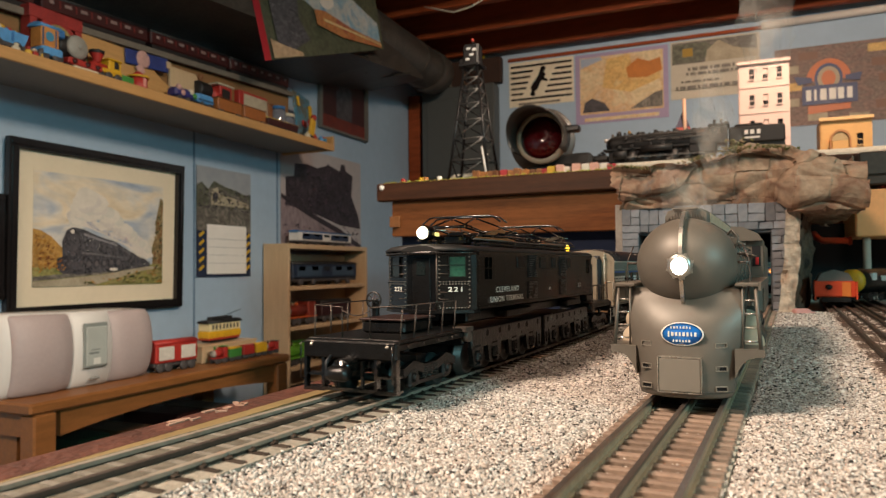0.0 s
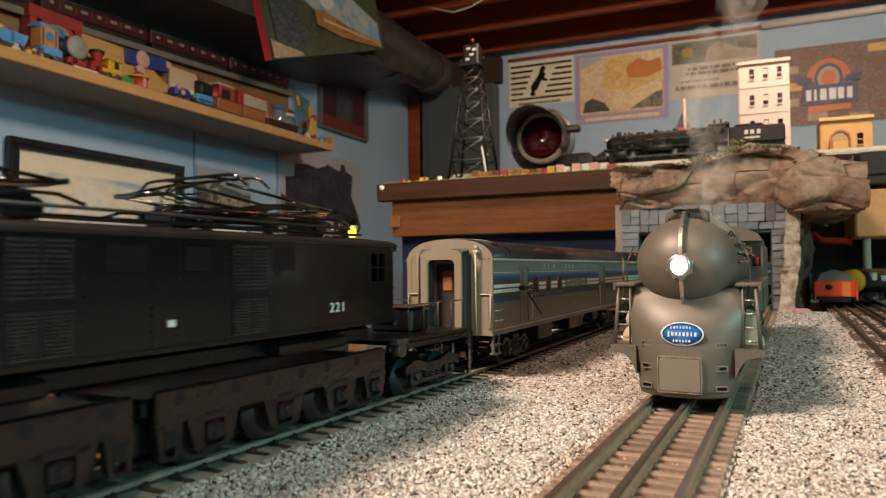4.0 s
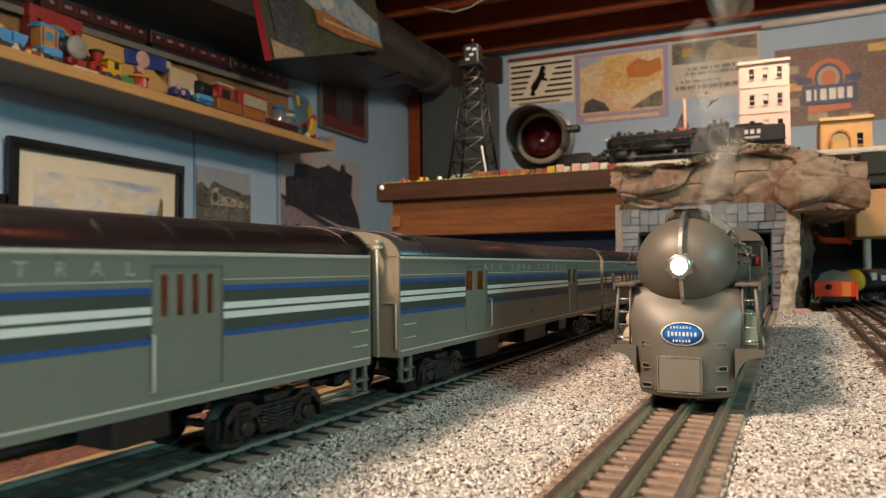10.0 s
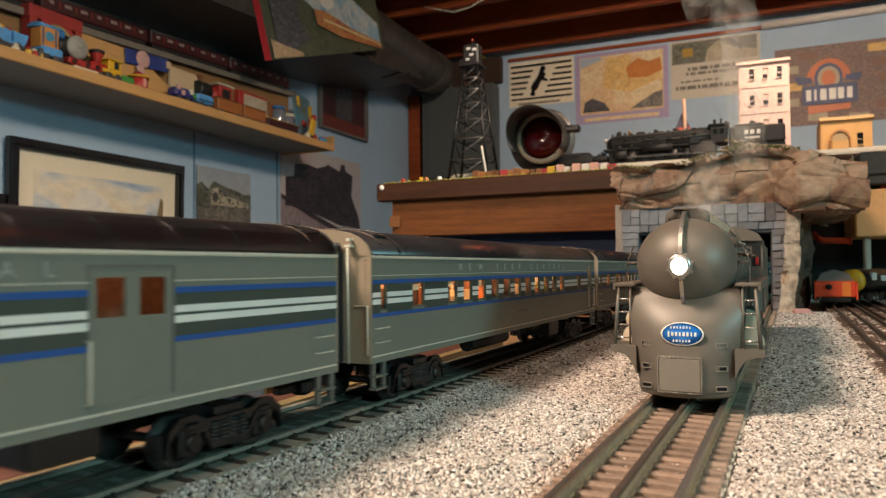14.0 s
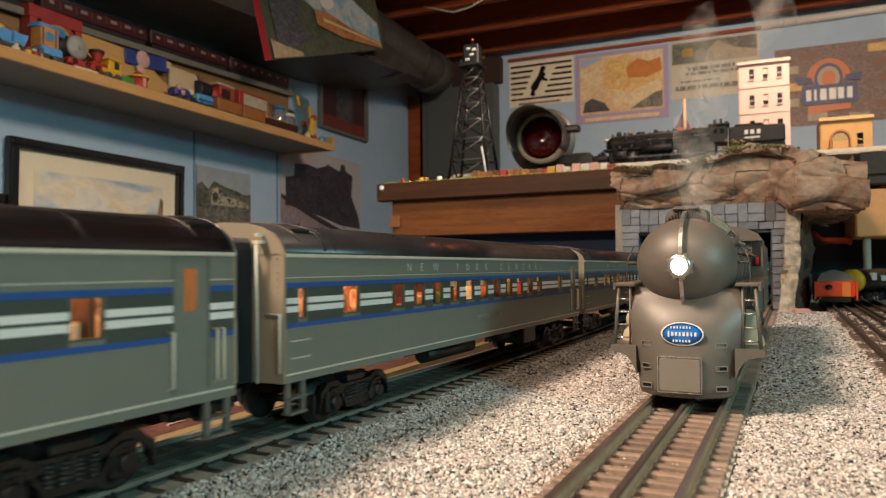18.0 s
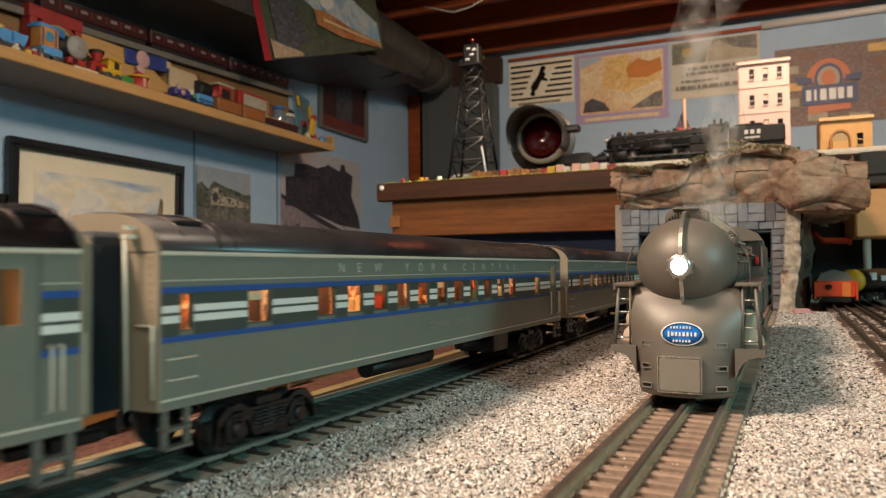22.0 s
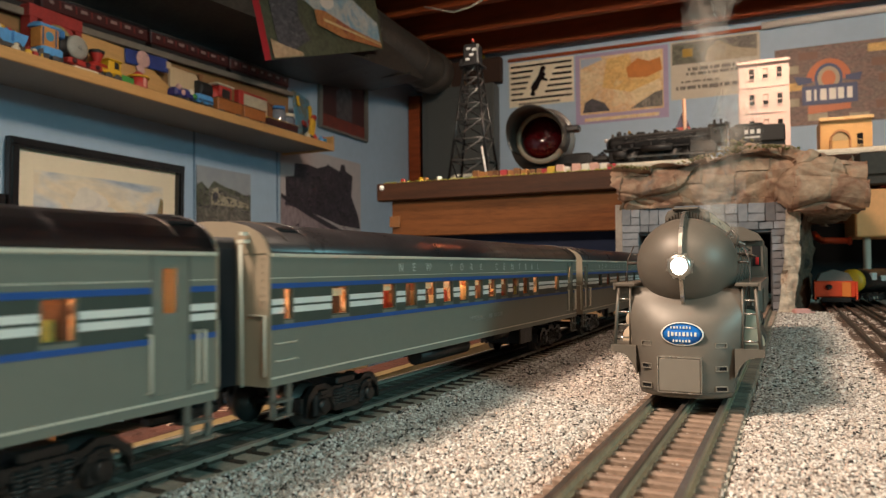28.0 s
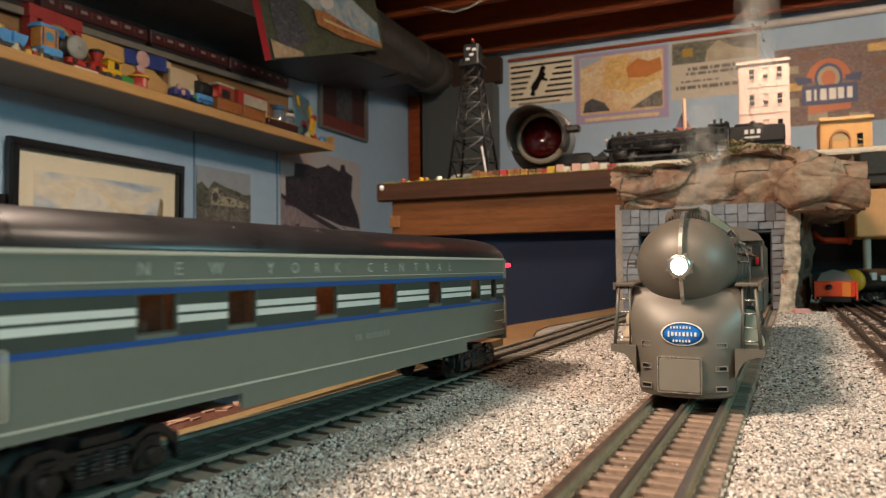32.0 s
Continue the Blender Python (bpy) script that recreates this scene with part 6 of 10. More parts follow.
M["ballast_sand"] = mottled("ballast_sand", [(0.16, 0.14, 0.12), (0.28, 0.25, 0.22), (0.20, 0.18, 0.155), (0.33, 0.30, 0.265)], 120, 0.85, 0.4, 900, 0.5)
M["gravel"] = island_material("mixed_gravel", [(0.0, (0.62, 0.565, 0.51)), (0.22, (0.43, 0.385, 0.345)), (0.42, (0.78, 0.74, 0.69)), (0.62, (0.33, 0.29, 0.255)), (0.74, (0.56, 0.48, 0.41)), (0.865, (0.17, 0.145, 0.125)), (0.935, (0.035, 0.031, 0.029))], 0.75)
rng = np.random.default_rng(3)


def off_track(track, p):
    """Signed distance to the right of a track, near its straight part."""
    x = np.interp(p[:, 1], track[:, 2], track[:, 1])
    return (p[:, 0] - x) * 0.997


def scatter(x0, x1, y0, y1, pitch):
    nx, ny = int((x1 - x0) / pitch), int((y1 - y0) / pitch)
    g = np.stack(np.meshgrid(np.linspace(x0, x1, nx), np.linspace(y0, y1, ny)), -1).reshape(-1, 2)
    g = g + rng.uniform(-0.5, 0.5, g.shape) * pitch
    return g


keep = []
visible = OUTER[(OUTER[:, 0] > -1) & (OUTER[:, 0] < 1.4)]
visible_in = INNER[(INNER[:, 0] > -1) & (INNER[:, 0] < 1.4)]
for x0, x1, y0, y1, pitch, size in ((-0.2, 0.24, 0.11, 0.42, 0.00098, 0.00072), (-0.2, 0.3, 0.42, 0.75, 0.0015, 0.00100), (-0.2, 0.4, 0.75, 1.13, 0.0022, 0.0014)):
    g = scatter(x0, x1, y0, y1, pitch)
    a, b = off_track(visible, g), off_track(visible_in, g)
    ray = g[:, 0] / g[:, 1]
    ok = (a > 0.0266 + 0.0034 * rng.random(len(a))) & (np.abs(b) > 0.0258) & (ray < 0.245)
    g, a, b = g[ok], a[ok], b[ok]
    side = np.minimum(a - 0.0200, np.abs(b) - 0.0245)
    lift = np.clip(side / 0.012, 0, 1) * 0.0016 + 0.0046 * np.exp(-(a - 0.0245) / 0.008)
    z = -0.0074 + lift + 0.0012 * np.array([noise.noise(Vector((p[0] * 40, p[1] * 40, 0))) for p in g])
    keep.append((np.column_stack([g, z]), size))
base_bed = Shape()
nx, ny = 110, 200
cells = np.stack(np.meshgrid(np.linspace(-0.21, 0.40, nx), np.linspace(0.10, 1.13, ny)), -1).reshape(-1, 2)
a, b = off_track(visible, cells), off_track(visible_in, cells)
side = np.minimum(a - 0.0215, np.abs(b) - 0.0245)
level = -0.0079 + np.clip(side / 0.012, 0, 1) * 0.0016 + 0.0012 * np.array([noise.noise(Vector((p[0] * 40, p[1] * 40, 0))) for p in cells])
level = level + 0.0046 * np.exp(-np.clip(a - 0.0245, 0, 1) / 0.008)
level = np.where(side < -0.001, -0.0120, level)
base_bed.add([(p[0], p[1], z) for p, z in zip(cells, level)], [(j * nx + i, j * nx + i + 1, (j + 1) * nx + i + 1, (j + 1) * nx + i) for j in range(ny - 1) for i in range(nx - 1)
             if side[j * nx + i] > -0.004 and cells[j * nx + i][0] < 0.26 * cells[j * nx + i][1] + 0.01], True)
structure("ballast_bed", base_bed, M["ballast_sand"], "pale sandy bed under the loose ballast", "ballast")
for pts, size in keep:
    gravel("ballast", pts, "pale mixed stone ballast between the tracks", M["gravel"], size)
# stray grains on the sleepers
g = scatter(-0.075, 0.0, 0.13, 0.5, 0.0042)
b = off_track(visible_in, g)
ok = (np.abs(b) < 0.026) & (rng.random(len(g)) < 0.5)
gravel("ballast", np.column_stack([g[ok], np.full(ok.sum(), -0.0062)]), "loose grains of ballast among the sleepers", M["gravel"], 0.0008)

# table edge strips
def edging(pts, w0, w1, z0, z1):
    rings = []
    for x, y in pts:
        rings.append([(x + w0, y, z0), (x + w1, y, z0), (x + w1, y, z1), (x + w0, y, z1)])
    return Shape().loft(rings, smooth=False)


near_edge = [(-0.245, -4.1), (-0.2320, 0.0), (-0.2275, 0.36), (-0.2265, 0.62)]
structure("table_edge", edging(near_edge, -0.003, 0.0142, -0.05, -0.0035), M["redtrim"], "worn red-brown painted table edge", "edge")
structure("edge_strip", edging(near_edge, 0.0142, 0.0222, -0.03, -0.0036), flat("cream_tan_edge", "88744E", var=0.25, scale=60), "raw tan edge strip along the table", "edge")
far_edge = [(-0.2265, 0.62), (-0.262, 0.78), (-0.266, 0.85), (-0.2377, 1.015), (-0.198, 1.29)]
structure("far_edge", edging(far_edge, -0.004, 0.045, -0.03, -0.0110), M["tan"], "bare tan board along the table edge", "edge")
chips = Shape()
for i in range(10):
    a = random.uniform(0, math.pi)
    chips.box((0, 0, 0), (random.uniform(0.0008, 0.003), random.uniform(0.003, 0.012), 0.0006), pose(-0.2275 + random.uniform(-0.004, 0.006), 0.255 + random.uniform(-0.024, 0.024), -0.0032, 0, 0, random.uniform(-50, 50)))
tagged(new("paint_chips", chips.mesh("paint_chips", flat("chip_tan", "A88A78"))), "pale paint chips on the table edge", "debris", kind="stuff")

# ---- portal and rock ----
YP = 1.12
ox0, ox1, oz = -0.143, 0.046, 0.112
px0, px1, pz0, pz1 = -0.169, 0.0665, -0.0125, 0.156
pw = Shape()
pw.box(((px0 + ox0) / 2, YP + 0.032, (pz0 + pz1) / 2), (ox0 - px0, 0.05, pz1 - pz0)).box(((px1 + ox1) / 2, YP + 0.032, (pz0 + pz1) / 2), (px1 - ox1, 0.05, pz1 - pz0)).box(((ox0 + ox1) / 2, YP + 0.032, (oz + pz1) / 2), (ox1 - ox0, 0.05, pz1 - oz))
portal = structure("tunnel_portal", pw, M["mortar"], "grey cut-stone tunnel portal with two tracks", "portal")
rs = random.Random(5)
courses = [(pz1 - 0.0285, 0.0275)]
while courses[-1][0] > pz0 + 0.004:
    hh = rs.choice((0.0085, 0.0095, 0.0110))
    courses.append((courses[-1][0] - hh - 0.0006, hh))
cut = {}
for z, hh in courses:
    tall = hh > 0.02
    for a0, a1 in ([(px0, px1)] if z > oz - 0.002 else [(px0, ox0), (ox1, px1)]):
        x = a0
        while x < a1 - 0.003:
            w = rs.choice((0.0140, 0.0180, 0.0230) if tall else (0.0130, 0.0200, 0.0280))
            w = round(min(w, a1 - x) if a1 - x - w > 0.006 else a1 - x, 4)
            pieces = [(z, hh)] if not tall or rs.random() < 0.45 else [(z, hh * 0.42), (z + hh * 0.45, hh * 0.55)]
            for z0, h0 in pieces:
                key = (w, round(h0, 4))
                if key not in cut:
                    cut[key] = Shape().box((0, 0, 0), (w - 0.0005, 0.007, h0), b=0.0007).mesh("stone", M["stone"])
                part("stone", cut[key], None, portal, "", pose(x + w / 2, YP + 0.004 + rs.uniform(-0.0022, 0.0022), z0 + h0 / 2, rs.uniform(-3, 3), rs.uniform(-2, 2), rs.uniform(-3, 3)))
            x += w


def rocky(name, u0, u1, v0, v1, place, amp, label, nu=70, nv=34, mat=None, seed=0.0):
    """A rough cliff sheet: place(u, v) gives the smooth point and its outward normal."""
    s = Shape()
    pts = []
    for j in range(nv + 1):
        for i in range(nu + 1):
            u, v = u0 + (u1 - u0) * i / nu, v0 + (v1 - v0) * j / nv
            p, nrm = place(u, v)
            q = Vector((p[0] * 11 + seed, p[1] * 9, p[2] * 11))
            cell = noise.cell(Vector((q.x * 2.2 + 0.6 * noise.noise(q), q.z * 0.9, q.y)))
            near, spots = noise.voronoi(Vector((q.x * 0.75, q.y, q.z * 1.25)) + 0.35 * noise.noise_vector(q * 1.3))
            d = noise.fractal(q * 0.8, 0.8, 2.2, 6) * 0.55 + (0.5 - abs(noise.noise(q * 1.7 + Vector((3, 1, 2))))) * 0.5 + 0.4 * noise.noise(q * 4.1) + 0.25 * cell
            d += 0.9 * (noise.cell(spots[0] * 7.3) - 0.4) - 0.55 * max(0, 1 - (near[1] - near[0]) * 7)
            crack = abs(noise.noise(Vector((q.x * 0.45 + 5, q.y, q.z * 1.5))))
            d -= 0.36 * max(0, 1 - crack * 16)
            pts.append(Vector(p) + Vector(nrm) * d * amp)
    f = [(j * (nu + 1) + i, j * (nu + 1) + i + 1, (j + 1) * (nu + 1) + i + 1, (j + 1) * (nu + 1) + i) for j in range(nv) for i in range(nu)]
    s.add(pts, f, False)
    ob = structure(name, s, mat or M["rock"], label, "rock")
    return ob


def rock_front(u, v):
    """u along x; v from the bottom edge over the brow to the top plateau."""
    top = 0.224 + 0.010 * math.sin(u * 21 + 1.0) - (0.007 if u < -0.12 else 0) - max(0, (u - 0.06)) * 0.08
    bottom = 0.153 - 0.013 * min(1.0, max(0.0, (u - 0.056) / 0.014))
    if v < 0.7:
        k = v / 0.7
        y = YP - 0.022 - 0.018 * math.sin(k * math.pi * 0.9) + 0.02 * (1 - min(1.0, max(0.0, (u - 0.050) / 0.03)))
        ragged = max(0.0, 1 - (u + 0.176) / 0.03) * (0.007 * math.sin(k * 5 + 0.6) + 0.008 * noise.noise(Vector((k * 9, 2, 0))))
        return (u + ragged, y, bottom + (top - bottom) * k), (0.1, -1, 0.15)
    k = (v - 0.7) / 0.3
    return (u, YP - 0.025 + 0.66 * k, top + 0.006 * math.sin(k * 3.1) + 0.045 * k), (0, -0.15, 1)


rocky("rock_cliff", -0.176, 0.166, 0.0, 1.0, rock_front, 0.0085, "brown painted plaster rock over the tunnel", 170, 110)


def rock_side(u, v):
    top, bottom = 0.214, 0.137
    return (0.160 - 0.004 * math.sin(v * 3), YP - 0.02 + u, bottom + (top - bottom) * v), (1, 0, 0)


rocky("rock_flank", 0.0, 0.45, 0.0, 1.0, rock_side, 0.010, "brown painted plaster rock flank", 40, 20, seed=4.0)


def rock_under(u, v):
    return (0.066 + 0.096 * u, YP - 0.03 + 0.35 * v, 0.140 - 0.006 * max(0.0, u - 0.5) * (1 + v)), (0, 0, -1)


rocky("rock_ledge", 0.0, 1.0, 0.0, 1.0, rock_under, 0.006, "dark underside of the plaster rock", 24, 24, seed=8.0)


def jamb(u, v):
    if u < 0.8:
        return (0.060 + 0.026 * u - 0.010 * (1 - v) ** 3 + 0.006 * v * v, YP - 0.010 - 0.008 * (1 - v) ** 4, -0.013 + 0.158 * v), (0.2, -1, 0)
    return (0.0808 - 0.010 * (1 - v) ** 3 + 0.006 * v * v + (u - 0.8) * 0.004, YP - 0.010 + (u - 0.8) * 0.10, -0.013 + 0.158 * v), (0.9, -0.4, 0)


def cave(u, v):
    return (0.080 + 0.006 * v * v + u * 0.044, YP + 0.006 + u * 0.30, -0.013 + 0.158 * v), (0.9, -0.4, 0)


# brown deepened so the colour carries the tunnel's fading light
rocky("cave_side", 0.0, 1.0, 0.0, 1.0, cave, 0.008, "rough side of the side tunnel, dark brown for its shade", 30, 30, mat=mottled("cave_shade_brown", [(0.10, 0.055, 0.035), (0.16, 0.09, 0.055), (0.06, 0.035, 0.025)], 18, 0.95, 0.6, 90), seed=6.0)


M["plaster"] = material("grey_plaster", (0.36, 0.33, 0.29), 0.85, var=0.25, scale=30, bump=0.5, bscale=120)
rocky("tunnel_jamb", 0.0, 1.0, 0.0, 1.0, jamb, 0.005, "grey-tan plaster jamb of the side tunnel", 30, 30, mat=M["jamb_rock"], seed=2.0)
moss = []
for i in range(520):
    x = random.choice((-0.05, -0.15, 0.0, -0.15, 0.05)) + random.gauss(0, 0.014)
    moss.append((x, YP - 0.045 + abs(random.gauss(0, 0.03)), 0.226 + 0.010 * math.sin(x * 21 + 1.0) - max(0, (x - 0.06)) * 0.08 + random.gauss(0, 0.0008) - 0.003))
M["flock"] = island_material("green_flock", [(0.0, (0.16, 0.15, 0.05)), (0.35, (0.30, 0.23, 0.12)), (0.6, (0.13, 0.13, 0.04)), (0.8, (0.34, 0.24, 0.14))], 0.95)
gravel("ground_cover", np.array(moss), "green flock on top of the rock", M["flock"], 0.0020)["category"] = "moss"
# black sheets put in for the darkness behind the portal
structure("tunnel_lining", Shape().box((-0.05, 1.45, 0.135), (0.24, 0.6, 0.006)).box((-0.165, 1.45, 0.06), (0.005, 0.6, 0.145)), M["black"], "black sheets standing in for the shade inside the tunnel", "lining")

# ---- upper deck ----
YD = 1.70
structure("deck_top", Shape().box((0.84, 2.92, 0.285), (3.5, 2.4, 0.025)), M["deckwood"], "plywood top of the upper level", "deck")
structure("deck_fascia", Shape().box((-0.31, YD + 0.012, 0.2), (1.14, 0.02, 0.098), b=0.002), M["deckwood"], "brown stained fascia board of the upper level", "board")
structure("deck_beam", Shape().box((-0.325, YD + 0.002, 0.2735), (1.185, 0.04, 0.049), b=0.003), M["deckbeam"], "dark stained beam along the upper level", "beam")
structure("deck_return", Shape().box((-0.874, YD + 1.2, 0.226), (0.02, 2.35, 0.145)), M["deckbeam"], "stained end board of the upper level", "board")
structure("deck_block", Shape().box((-0.868, YD - 0.004, 0.192), (0.030, 0.006, 0.030), b=0.001), M["bench"], "raw wood block under the beam", "block")
for x in (-0.90, -0.262):
    structure("beam_screw", Shape().lathe([(0, -0.003), (0.006, -0.002), (0.008, 0.001)], (x, YD - 0.020, 0.286 if x < -0.5 else 0.2745), "y", 12), M["white"], "pale screw head in the beam", "screw")
structure("deck_skirt", Shape().box((0.85, YD + 0.05, -0.38), (3.44, 0.012, 1.12)), M["navy"], "navy cloth skirt under the upper level", "skirt")
structure("skirt_side", Shape().box((-0.866, YD + 1.2, -0.38), (0.012, 2.3, 1.12)), M["navy"], "navy cloth skirt on the end of the upper level", "skirt")
# unlit depth of the side tunnel, drawn as a black sheet
structure("tunnel_backing", Shape().box((0.9, 1.695, 0.07), (1.66, 0.01, 0.16)), M["black"], "black sheet standing in for the shade deep in the side tunnel", "backing")
structure("portal_return", Shape().box((-0.176, 1.42, 0.075), (0.012, 0.56, 0.175)), M["plaster"], "grey plaster side of the tunnel hill", "wall")
gravel("deck_scatter", np.array([(random.uniform(-0.9, -0.22), YD + abs(random.gauss(0.0, 0.04)) - 0.012, 0.299) for i in range(900)]), "yellow-green flock along the deck edge", island_material("yellow_flock", [(0.0, (0.35, 0.32, 0.04)), (0.5, (0.28, 0.33, 0.05)), (0.8, (0.5, 0.42, 0.12))], 0.95), 0.003)
# ---- flat pictures ----
def wall_frame(wall):
    """Matrix that takes (along the wall, up, out of the wall) to the room."""
    if wall == "left":
        return Matrix(((0, 0, 1, XL), (1, 0, 0, 0), (0, 1, 0, 0), (0, 0, 0, 1)))
    return Matrix(((1, 0, 0, 0), (0, 0, -1, YB), (0, 1, 0, 0), (0, 0, 0, 1)))


def picture(name, label, category, wall, a0, a1, z0, z1, layers, frame_w=0.0, frame_mat=None, mat_w=0.0, lean=0.0, out=0.003, base=None):
    """A print with coloured areas (polygons in 0..1) and, where it has one, a frame."""
    pic = thing(name, label, category, wall_frame(wall))
    w, h = a1 - a0, z1 - z0

    def at(u, v, d):
        return (a0 + u * w, z0 + v * h, out + d + lean * v)

    def slab(pts, d, t):
        n = len(pts)
        s = Shape()
        s.add([at(u, v, d) for u, v in pts] + [at(u, v, d + t) for u, v in pts], [tuple(range(n)), tuple(range(2 * n - 1, n - 1, -1))] + [(i, (i + 1) % n, n + (i + 1) % n, n + i) for i in range(n)])
        return s

    part("backing", slab([(0, 0), (1, 0), (1, 1), (0, 1)], 0.0, 0.002), base or M["paper"], pic)
    fu, fv = (frame_w + mat_w) / w, (frame_w + mat_w) / h
    for i, (pts, mat) in enumerate(layers):
        part("print_area", slab([(fu + u * (1 - 2 * fu), fv + v * (1 - 2 * fv)) for u, v in pts], 0.0022 + i * 0.0005, 0.0004), mat, pic)
    if frame_w:
        fu, fv = frame_w / w, frame_w / h
        for pts in ([(0, 0), (1, 0), (1, fv), (0, fv)], [(0, 1 - fv), (1, 1 - fv), (1, 1), (0, 1)], [(0, fv), (fu, fv), (fu, 1 - fv), (0, 1 - fv)], [(1 - fu, fv), (1, fv), (1, 1 - fv), (1 - fu, 1 - fv)]):
            bar = part("frame_bar", slab(pts, -0.001, 0.022), frame_mat, pic)
            mu, mv = sum(q[0] for q in pts) / 4, sum(q[1] for q in pts) / 4
            ku, kv = (0.4 if max(q[0] for q in pts) - min(q[0] for q in pts) < 0.5 else 0.985), (0.4 if max(q[1] for q in pts) - min(q[1] for q in pts) < 0.5 else 1.0)
            part("frame_bead", slab([(mu + (u - mu) * ku, mv + (v - mv) * kv) for u, v in pts], 0.021, 0.006), frame_mat, bar)
    return pic


def inside(pts, u, v):
    hit = False
    for (x1, y1), (x2, y2) in zip(pts, pts[1:] + pts[:1]):
        if (y1 > v) != (y2 > v) and u < (x2 - x1) * (v - y1) / (y2 - y1) + x1:
            hit = not hit
    return hit


def strokes(pic, a0, a1, z0, z1, margin, area, mats, n, size, slope, depth, seed, lean=0.0):
    """Brush strokes over an area of a print, joined by colour."""
    rs = random.Random(seed)
    w, h = a1 - a0 - 2 * margin, z1 - z0 - 2 * margin
    us, vs = [p[0] for p in area], [p[1] for p in area]
    sheets = [Shape() for m in mats]
    made = 0
    while made < n:
        u, v = rs.uniform(min(us), max(us)), rs.uniform(min(vs), max(vs))
        made += 1
        if not inside(area, u, v):
            continue
        a = rs.gauss(slope, 0.5)
        l, t = size * rs.uniform(0.5, 1.5), size * rs.uniform(0.15, 0.45)
        c, s = math.cos(a), math.sin(a)
        d = depth + rs.random() * 0.0004 + lean * v * h / (z1 - z0) + (lean * margin / (z1 - z0) if lean else 0)
        q = []
        for k in range(7):
            b = 2 * math.pi * k / 7
            x, y = l * math.cos(b) * rs.uniform(0.7, 1.1), t * math.sin(b) * rs.uniform(0.7, 1.1)
            uu = min(max(a0 + margin + u * w + c * x - s * y, a0 + margin), a1 - margin)
            vv = min(max(z0 + margin + v * h + s * x + c * y, z0 + margin), z1 - margin)
            q.append((uu, vv, d))
        sheets[rs.randrange(len(mats))].add(q, [tuple(range(7))])
    for sh_, m in zip(sheets, mats):
        tagged(part("brushwork", sh_, m, pic), kind="stuff")


def full(u0=0, v0=0, u1=1, v1=1):
    return [(u0, v0), (u1, v0), (u1, v1), (u0, v1)]


def ring(cx, cy, rx, ry, n=22, a0=0, a1=360):
    return [(cx + rx * math.cos(radians(a0 + (a1 - a0) * i / n)), cy + ry * math.sin(radians(a0 + (a1 - a0) * i / n))) for i in range(n + (0 if a1 - a0 == 360 else 1))]


def jag(top, base=0.0, u0=0.0, u1=1.0):
    """An area under a ragged skyline."""
    n = len(top)
    return [(u0, base), (u1, base)] + [(u1 - (u1 - u0) * i / (n - 1), top[n - 1 - i]) for i in range(n)]


M["paper"] = material("print_paper", (0.70, 0.62, 0.47), 0.6, var=0.06, scale=8)
M["cream_mat"] = material("cream_mount_board", (0.72, 0.62, 0.46), 0.7, var=0.04, scale=8)
M["frame_black"] = material("gloss_black_frame", (0.012, 0.010, 0.010), 0.22, var=0.1)
M["smoke_paint"] = material("painted_white_steam", (0.72, 0.64, 0.54), 0.6, scale=8, second=(0.56, 0.51, 0.47))
M["engine_paint"] = material("painted_engine", (0.10, 0.09, 0.10), 0.6, scale=28, second=(0.012, 0.012, 0.016))
M["path_paint"] = material("painted_path", (0.46, 0.40, 0.29), 0.6, scale=14, second=(0.26, 0.22, 0.15))
M["photo_sky"] = material("photo_sky", (0.36, 0.37, 0.38), 0.5, scale=3, second=(0.26, 0.28, 0.31))
M["photo_tree"] = mottled("photo_trees", [(0.035, 0.05, 0.03), (0.13, 0.13, 0.09), (0.06, 0.075, 0.045)], 14, 0.5, 0.03, 70, 0.5)
M["photo_grey"] = mottled("photo_greys", [(0.06, 0.052, 0.045), (0.20, 0.18, 0.15), (0.10, 0.09, 0.075), (0.26, 0.23, 0.19)], 12, 0.5, 0.03, 70, 0.6, (1, 1, 2))
M["photo_violet"] = mottled("photo_violet_ground", [(0.20, 0.15, 0.165), (0.27, 0.21, 0.22), (0.17, 0.125, 0.14)], 5, 0.5, 0.03, 50, 0.75, (1, 0.5, 3))
M["photo_violet_dark"] = mottled("photo_dark_engine", [(0.012, 0.008, 0.012), (0.05, 0.034, 0.045), (0.02, 0.013, 0.018), (0.075, 0.055, 0.065)], 15, 0.5, 0.03, 70, 0.5)
M["photo_violet_sky"] = material("photo_pale_sky", (0.46, 0.41, 0.40), 0.5, scale=3, second=(0.36, 0.33, 0.34))

M["sky_paint"] = mottled("painted_clouds", [(0.24, 0.30, 0.40), (0.36, 0.40, 0.46), (0.56, 0.53, 0.48), (0.66, 0.56, 0.42), (0.60, 0.48, 0.32)], 5.5, 0.6, 0.03, 26, 0.92, (0.7, 1.5, 1))
M["hill_paint"] = mottled("painted_autumn_hill", [(0.30, 0.17, 0.05), (0.46, 0.25, 0.06), (0.36, 0.20, 0.07)], 14, 0.6, 0.05, 90, 0.7)
M["tree_paint"] = mottled("painted_tree", [(0.13, 0.12, 0.05), (0.30, 0.20, 0.09), (0.16, 0.14, 0.08)], 16, 0.6, 0.05, 90, 0.6)
M["grass_paint"] = mottled("painted_grass", [(0.16, 0.17, 0.05), (0.30, 0.27, 0.09), (0.22, 0.20, 0.08)], 12, 0.6, 0.05, 90, 0.7)
